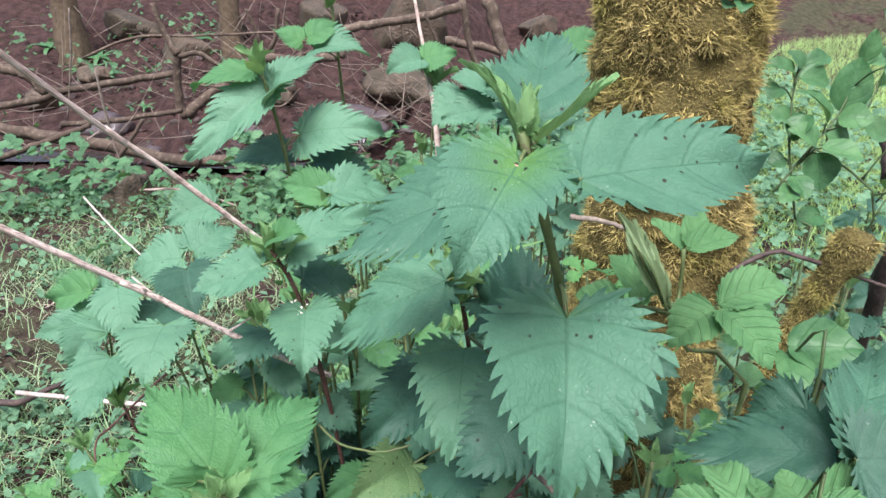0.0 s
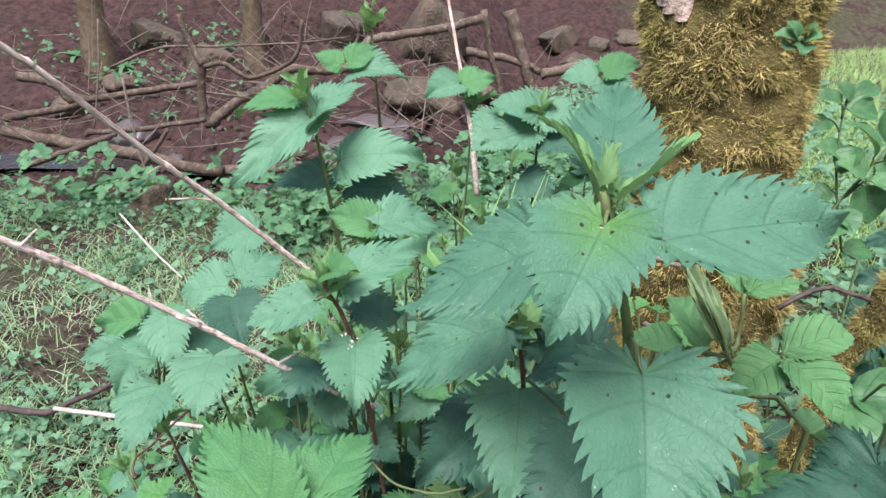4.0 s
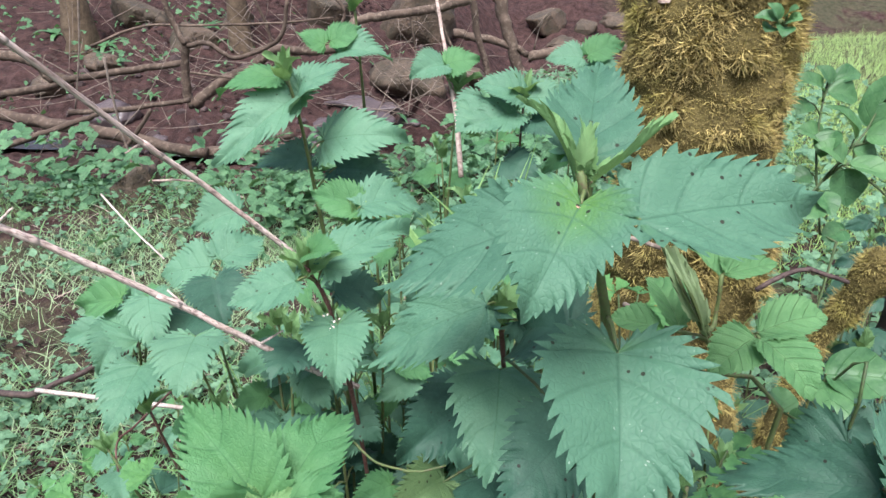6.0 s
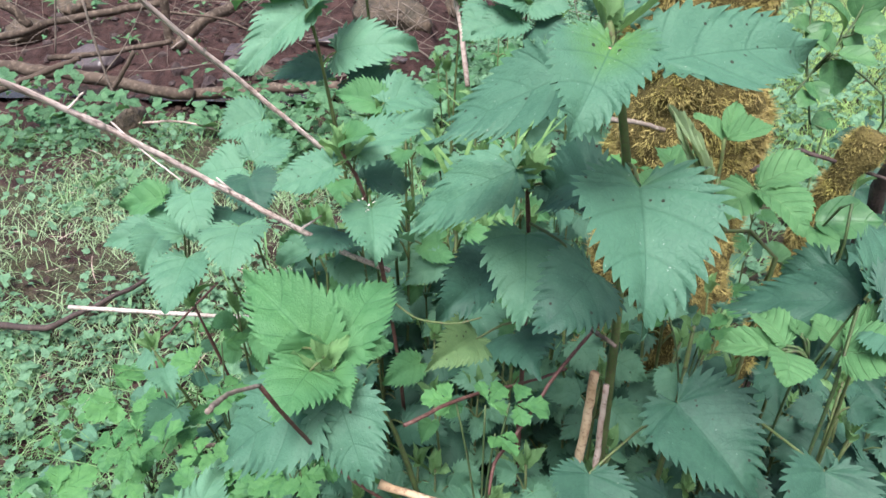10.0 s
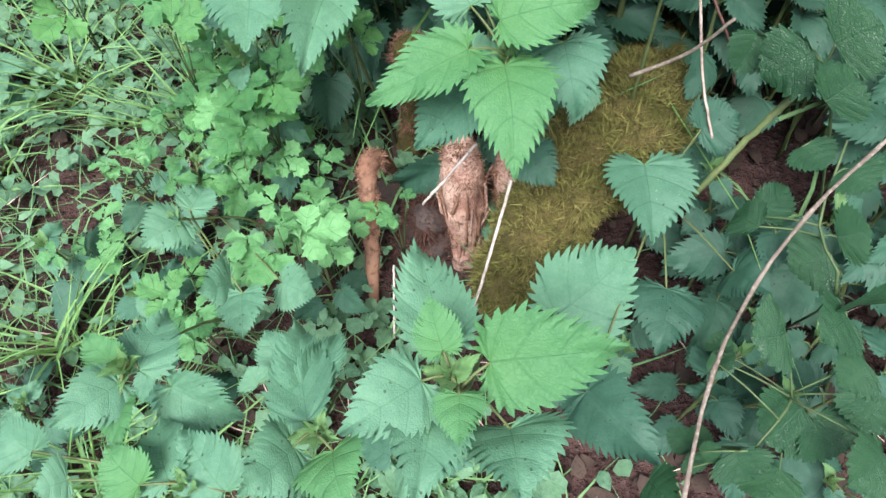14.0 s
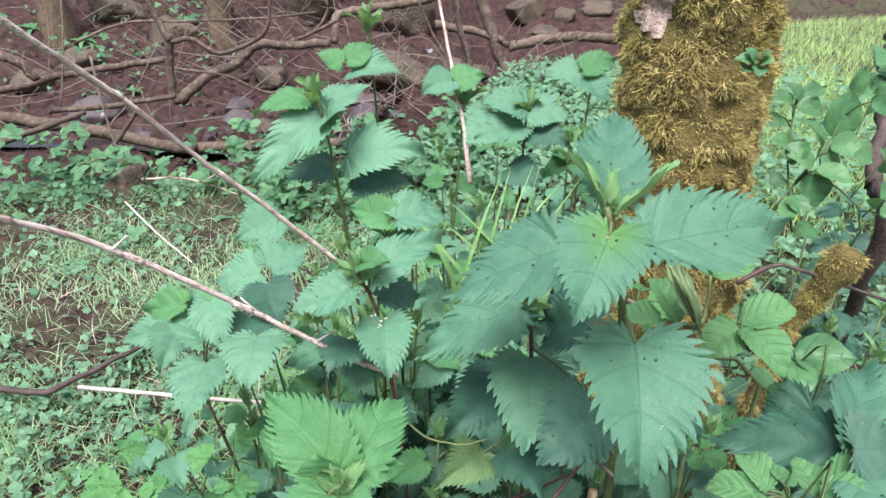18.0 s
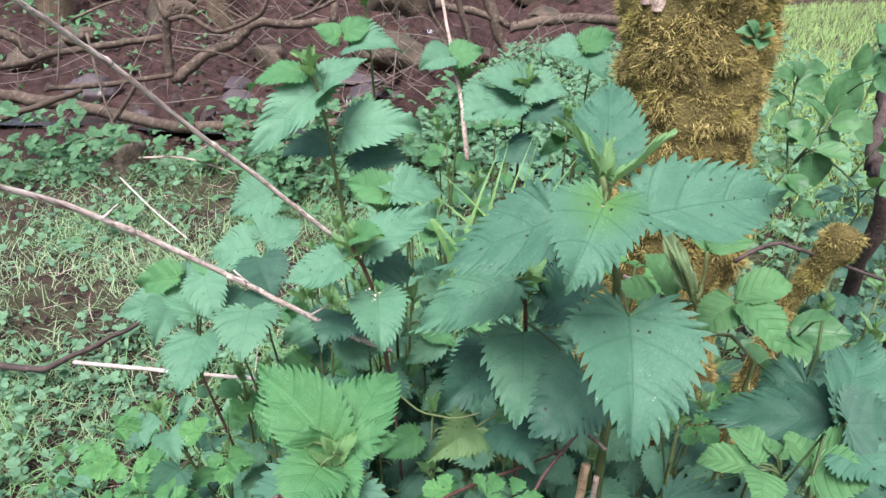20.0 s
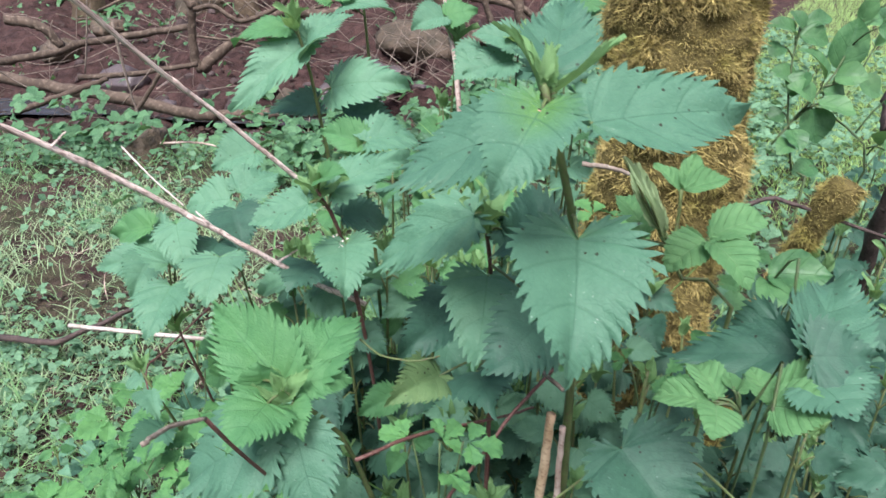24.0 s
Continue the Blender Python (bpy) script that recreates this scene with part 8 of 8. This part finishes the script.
def white_water(at, wide, high, seed):
    """A little fall: thin ropes of foaming water."""
    fall = thing("small_waterfall", "small fall of white water between stones", "waterfall")
    rng = np.random.default_rng(seed)
    for k in range(7):
        x = (k / 6 - 0.5) * wide + rng.normal(0, 0.01)
        p = np.array(at) + np.array((x, 0, high / 2))
        tube("water_rope", [p, p + np.array((rng.normal(0, 0.01), -0.04, -high * 0.5)), p + np.array((rng.normal(0, 0.02), -0.09, -high))], 0.0028, 0.005, M_FOAM, fall, 9, 6, 0.5, seed + k)


white_water((-0.551, 4.499, -0.285), 0.10, 0.14, 1)
white_water((-0.013, 5.790, 0.013), 0.02, 0.07, 2)


def strap_fern(at, n, size, seed):
    fern = thing("strap_fern", "tuft of strap-shaped green fern leaves on the mud", "fern", "ferns on the far bank")
    rng = np.random.default_rng(seed)
    for k in range(n):
        a = k * 2.4
        way = np.array((math.cos(a), math.sin(a), rng.uniform(0.5, 1.2)))
        way /= np.linalg.norm(way)
        part("frond", MESH_STRAP[k % 3], fern, "", Matrix([list(r) for r in frame_to(at, way, size * 0.22, size * rng.uniform(0.7, 1.1))]))


MESH_STRAP = shaped("frond", [blade_shape(b, 7) for b in (0.9, 1.4, 2.0)], M_SHRUB)

strap_fern((-2.918, 5.522, 0.009), 9, 0.22, 0)
strap_fern((-2.144, 6.069, 0.221), 10, 0.2, 1)
strap_fern((-1.860, 5.812, 0.151), 9, 0.18, 2)
strap_fern((-3.525, 6.154, 0.129), 9, 0.22, 3)
strap_fern((-2.138, 4.767, -0.100), 6, 0.1, 4)
strap_fern((-2.946, 5.837, 0.084), 7, 0.2, 5)


def bank_tree(foot, top, r, seed):
    tree = thing("bank_tree", "mossy brown tree trunk on the far bank", "tree", "trees on the far bank")
    v, f, _ = limb_data([foot, tuple((a + b) / 2 for a, b in zip(foot, top)), top], lambda g: r * (1 + 0.7 * math.exp(-g / 0.08)), 40, 18, 0.25, seed)
    part("trunk", mesh_of("trunk", v, f, M_BARK), tree)


bank_tree((-3.152, 5.867, -0.126), (-3.282, 5.967, 3.2), 0.10, 1)
bank_tree((-1.743, 5.718, -0.071), (-1.840, 5.818, 3.0), 0.08, 2)

# ---- grass, weeds, litter: what nobody could count ----
def inside(x, y):
    """Off the stream and off the heart of the nettle patch."""
    bare = math.hypot(x + 0.63, y - 0.33) < 0.13 or math.hypot(x + 1.0, (y - 1.42) * 1.2) < 0.24 or math.hypot(x + 1.5, (y - 2.0) * 1.5) < 0.22 or math.hypot(x + 0.72, (y - 1.0) * 1.2) < 0.10
    return not bare and y < edge_at(x) + 0.25 and not (-0.2 < x < 0.42 and 0.02 < y < 0.9)


def sow(name, shapes, mat, count, box, size, ratio, upright, seed, label, category, clump=0.0, rise=0.0, keep=inside):
    rng = np.random.default_rng(seed)
    placed = []
    x0, x1, y0, y1 = box
    while len(placed) < count:
        x, y = rng.uniform(x0, x1), rng.uniform(y0, y1)
        if not keep(x, y) or noise.noise((x * 3.0, y * 3.0, seed)) < clump + rng.normal(0, 0.12):
            continue
        x, y = x + rng.normal(0, 0.10), y + rng.normal(0, 0.10)
        a = rng.uniform(0, 6.28)
        lift = abs(rng.normal(upright, 0.35))
        way = np.array((math.cos(a), math.sin(a), lift))
        way /= np.linalg.norm(way)
        s = rng.uniform(*size)
        z = ground_height(x, y, False) + rng.uniform(0, rise)
        placed.append((int(rng.integers(len(shapes))), frame_to((x, y, z), way, s * rng.uniform(*ratio), s, rng.uniform(-30, 30))))
    ob = new(name, field_mesh(name, shapes, placed, mat))
    return tagged(ob, label, category, kind="stuff")


sow("grass", TURF, M_GRASS, 9000, (-1.5, -0.1, -0.35, 1.3), (0.03, 0.13), (0.014, 0.03), 1.0, 1, "short bright green grass blades on the glade floor", "grass", -0.08)
sow("grass", TURF, M_GRASS, 4800, (-2.8, 0.2, 1.9, 3.1), (0.03, 0.12), (0.018, 0.035), 1.3, 19, "longer green grass towards the stream", "grass", 0.0)
sow("bank_weeds", LOBLETS, M_BRAMBLES, 800, (-2.9, 0.3, 1.9, 3.15), (0.035, 0.070), (0.8, 1.0), 0.6, 18, "clumps of leafy weeds along the stream edge", "weeds", 0.24, 0.16)
sow("grass", TURF, M_PALEGRASS, 22000, (-2.6, 0.1, 0.9, 2.1), (0.025, 0.08), (0.022, 0.05), 1.2, 2, "short bright green grass on the glade floor", "grass", -0.02)
sow("grass", TURF, M_LUSH_LIT, 42000, (0.9, 7.0, 1.8, 9.5), (0.05, 0.14), (0.015, 0.03), 2.2, 3, "lush grass behind the tree, coloured as brightly lit", "grass", -0.5)
sow("grass", TURF, M_LUSH_LIT, 9000, (1.0, 3.9, 2.2, 4.8), (0.06, 0.17), (0.016, 0.03), 1.8, 23, "grass beyond the shrub, coloured as brightly lit", "grass", -0.35)
sow("grass", BLADES, M_GRASS, 1500, (-0.25, 0.5, 0.35, 1.6), (0.15, 0.34), (0.012, 0.022), 2.2, 4, "long thin grass blades among the nettles", "grass", -0.2, keep=lambda x, y: y > 0.35)
sow("dry_grass", BLADES, M_STRAW, 2500, (-2.4, 0.5, -0.3, 3.0), (0.03, 0.12), (0.015, 0.03), 0.3, 14, "dead pale grass stalks in the turf", "dry grass", -0.3)
sow("small_weeds", LOBLETS, M_WEED, 2200, (-1.5, -0.1, -0.35, 1.4), (0.012, 0.036), (0.8, 1.1), 0.4, 5, "carpet of small green weed leaves", "weeds", 0.02, 0.05)
sow("small_weeds", SMALL, M_WEED, 4500, (-1.5, -0.1, -0.35, 1.4), (0.010, 0.026), (0.6, 0.95), 0.4, 15, "small pointed weed leaves in the turf", "weeds", -0.05, 0.05)
sow("small_weeds", SMALL, M_WEED, 4800, (-2.8, 0.6, 1.2, 3.1), (0.012, 0.032), (0.6, 0.95), 0.5, 6, "carpet of small green weed leaves", "weeds", 0.12, 0.05)
sow("small_weeds", LOBLETS, M_WEED, 6000, (-0.2, 2.6, 0.9, 5.6), (0.02, 0.05), (0.8, 1.0), 0.5, 7, "small leafy weeds behind the nettles", "weeds", -0.4, 0.16)
sow("small_weeds", SMALL, M_WEED, 6000, (-0.1, 1.6, 2.4, 5.6), (0.025, 0.055), (0.5, 0.8), 0.5, 27, "leafy bright weeds up to the stream bank", "weeds", -0.5, 0.14)
sow("bank_brambles", LOBLETS, M_BRAMBLES, 800, (-2.8, 0.5, 2.3, 3.3), (0.035, 0.075), (0.8, 1.0), 0.5, 8, "leafy brambles along the edge of the stream bank", "brambles", 0.16, 0.26, keep=lambda x, y: True)
sow("far_bushes", LOBLETS, M_BRAMBLES, 420, (-4.5, -2.0, 3.4, 6.5), (0.03, 0.07), (0.5, 0.8), 0.6, 9, "leafy undergrowth on the far bank", "undergrowth", 0.36, 0.25, keep=lambda x, y: True)
sow("far_bushes", SMALL, M_BRAMBLES, 150, (-3.5, 0.5, 4.4, 6.5), (0.03, 0.07), (0.3, 0.5), 0.9, 10, "scattered green plants on the muddy far bank", "undergrowth", 0.42, 0.06, keep=lambda x, y: True)
sow("leaf_litter", SMALL, M_DRYLEAF, 4500, (-3.5, 1.5, 3.0, 6.8), (0.015, 0.05), (0.5, 0.9), 0.2, 11, "brown fallen leaves on the muddy bank", "leaf litter", -0.6, 0.01, keep=lambda x, y: True)
sow("leaf_litter", SMALL, M_DRYLEAF, 3500, (-1.4, 0.6, -0.3, 1.4), (0.010, 0.035), (0.5, 0.9), 0.25, 12, "brown crumbling leaf litter under the nettles", "leaf litter", -0.6, 0.01, keep=lambda x, y: True)

# tufts of long grass at the left of the patch
for k, (x, y) in enumerate([(-0.62, 0.50), (-0.72, 0.36), (-0.55, 0.10), (-0.68, 0.02), (-0.48, -0.05), (-0.86, 0.62), (-0.42, 0.42), (-0.78, 0.20), (0.02, 0.62), (0.06, 0.66), (-0.05, 0.55), (0.04, 0.52), (0.09, 0.60)]):
    tuft_rng = np.random.default_rng(500 + k)
    tuft = thing("grass_tuft", "tuft of long bright green grass blades", "grass tuft", "grass tufts by the nettles", at=(0, 0, 0))
    for _ in range(34):
        a = tuft_rng.uniform(0, 6.28)
        way = np.array((math.cos(a) * 0.5, math.sin(a) * 0.5, tuft_rng.uniform(0.5, 1.3) * (2.4 if x > -0.2 else 1.0)))
        foot = (x + tuft_rng.normal(0, 0.02), y + tuft_rng.normal(0, 0.02), 0.0)
        m = frame_to(foot, way / np.linalg.norm(way), tuft_rng.uniform(0.002, 0.004), tuft_rng.uniform(0.12, 0.26) * (2.9 if x > -0.2 else 1.0), tuft_rng.uniform(-40, 40))
        part("blade", MESH_BLADE[int(tuft_rng.integers(4))], tuft, "", Matrix([list(r) for r in m]))

stand = thing("grass_tuft", "tall thin pale green grass blades standing among the nettles", "grass tuft", "grass tufts by the nettles")
for k, (foot, end) in enumerate([
    ((0.013, 0.567, 0.533), (0.050, 0.570, 0.800)),
    ((-0.013, 0.569, 0.578), (0.026, 0.561, 0.783)),
    ((0.003, 0.621, 0.538), (0.047, 0.630, 0.797)),
    ((0.034, 0.583, 0.647), (-0.030, 0.553, 0.740)),
    ((-0.031, 0.548, 0.599), (-0.001, 0.539, 0.785)),
    ((-0.016, 0.555, 0.617), (0.068, 0.533, 0.749)),
    ((0.057, 0.562, 0.649), (-0.026, 0.542, 0.773)),
    ((0.031, 0.610, 0.542), (0.067, 0.614, 0.779)),
    ((0.018, 0.559, 0.563), (-0.007, 0.558, 0.790)),
    ((-0.021, 0.589, 0.576), (0.089, 0.575, 0.751)),
    ((0.022, 0.620, 0.550), (0.027, 0.624, 0.775)),
    ((-0.021, 0.577, 0.629), (-0.036, 0.557, 0.761)),
]):
    part("blade", MESH_BLADE[k % 3], stand, "", leaf_matrix(foot, end, 0.0042 + 0.0012 * (k % 3), 30 * math.sin(k * 1.7)))

# turf and weeds round the rest of the glade
sow("grass", TURF, M_GRASS, 7000, (-3.5, 3.5, -3.0, -0.3), (0.03, 0.10), (0.02, 0.04), 1.2, 41, "short green grass of the glade", "grass", -0.25)
sow("grass", TURF, M_GRASS, 5000, (0.7, 3.5, -0.4, 2.0), (0.03, 0.12), (0.02, 0.04), 1.2, 42, "short green grass beside the nettles", "grass", -0.25)
sow("small_weeds", LOBLETS, M_WEED, 2500, (-3.0, 3.0, -2.5, -0.3), (0.015, 0.04), (0.8, 1.0), 0.4, 43, "scattered small weeds of the glade", "weeds", 0.0, 0.04)
sow("small_weeds", SMALL, M_BRAMBLES, 2500, (0.5, 2.6, -0.3, 2.4), (0.015, 0.045), (0.6, 0.9), 0.4, 44, "small weeds beside the nettles", "weeds", -0.2, 0.08)
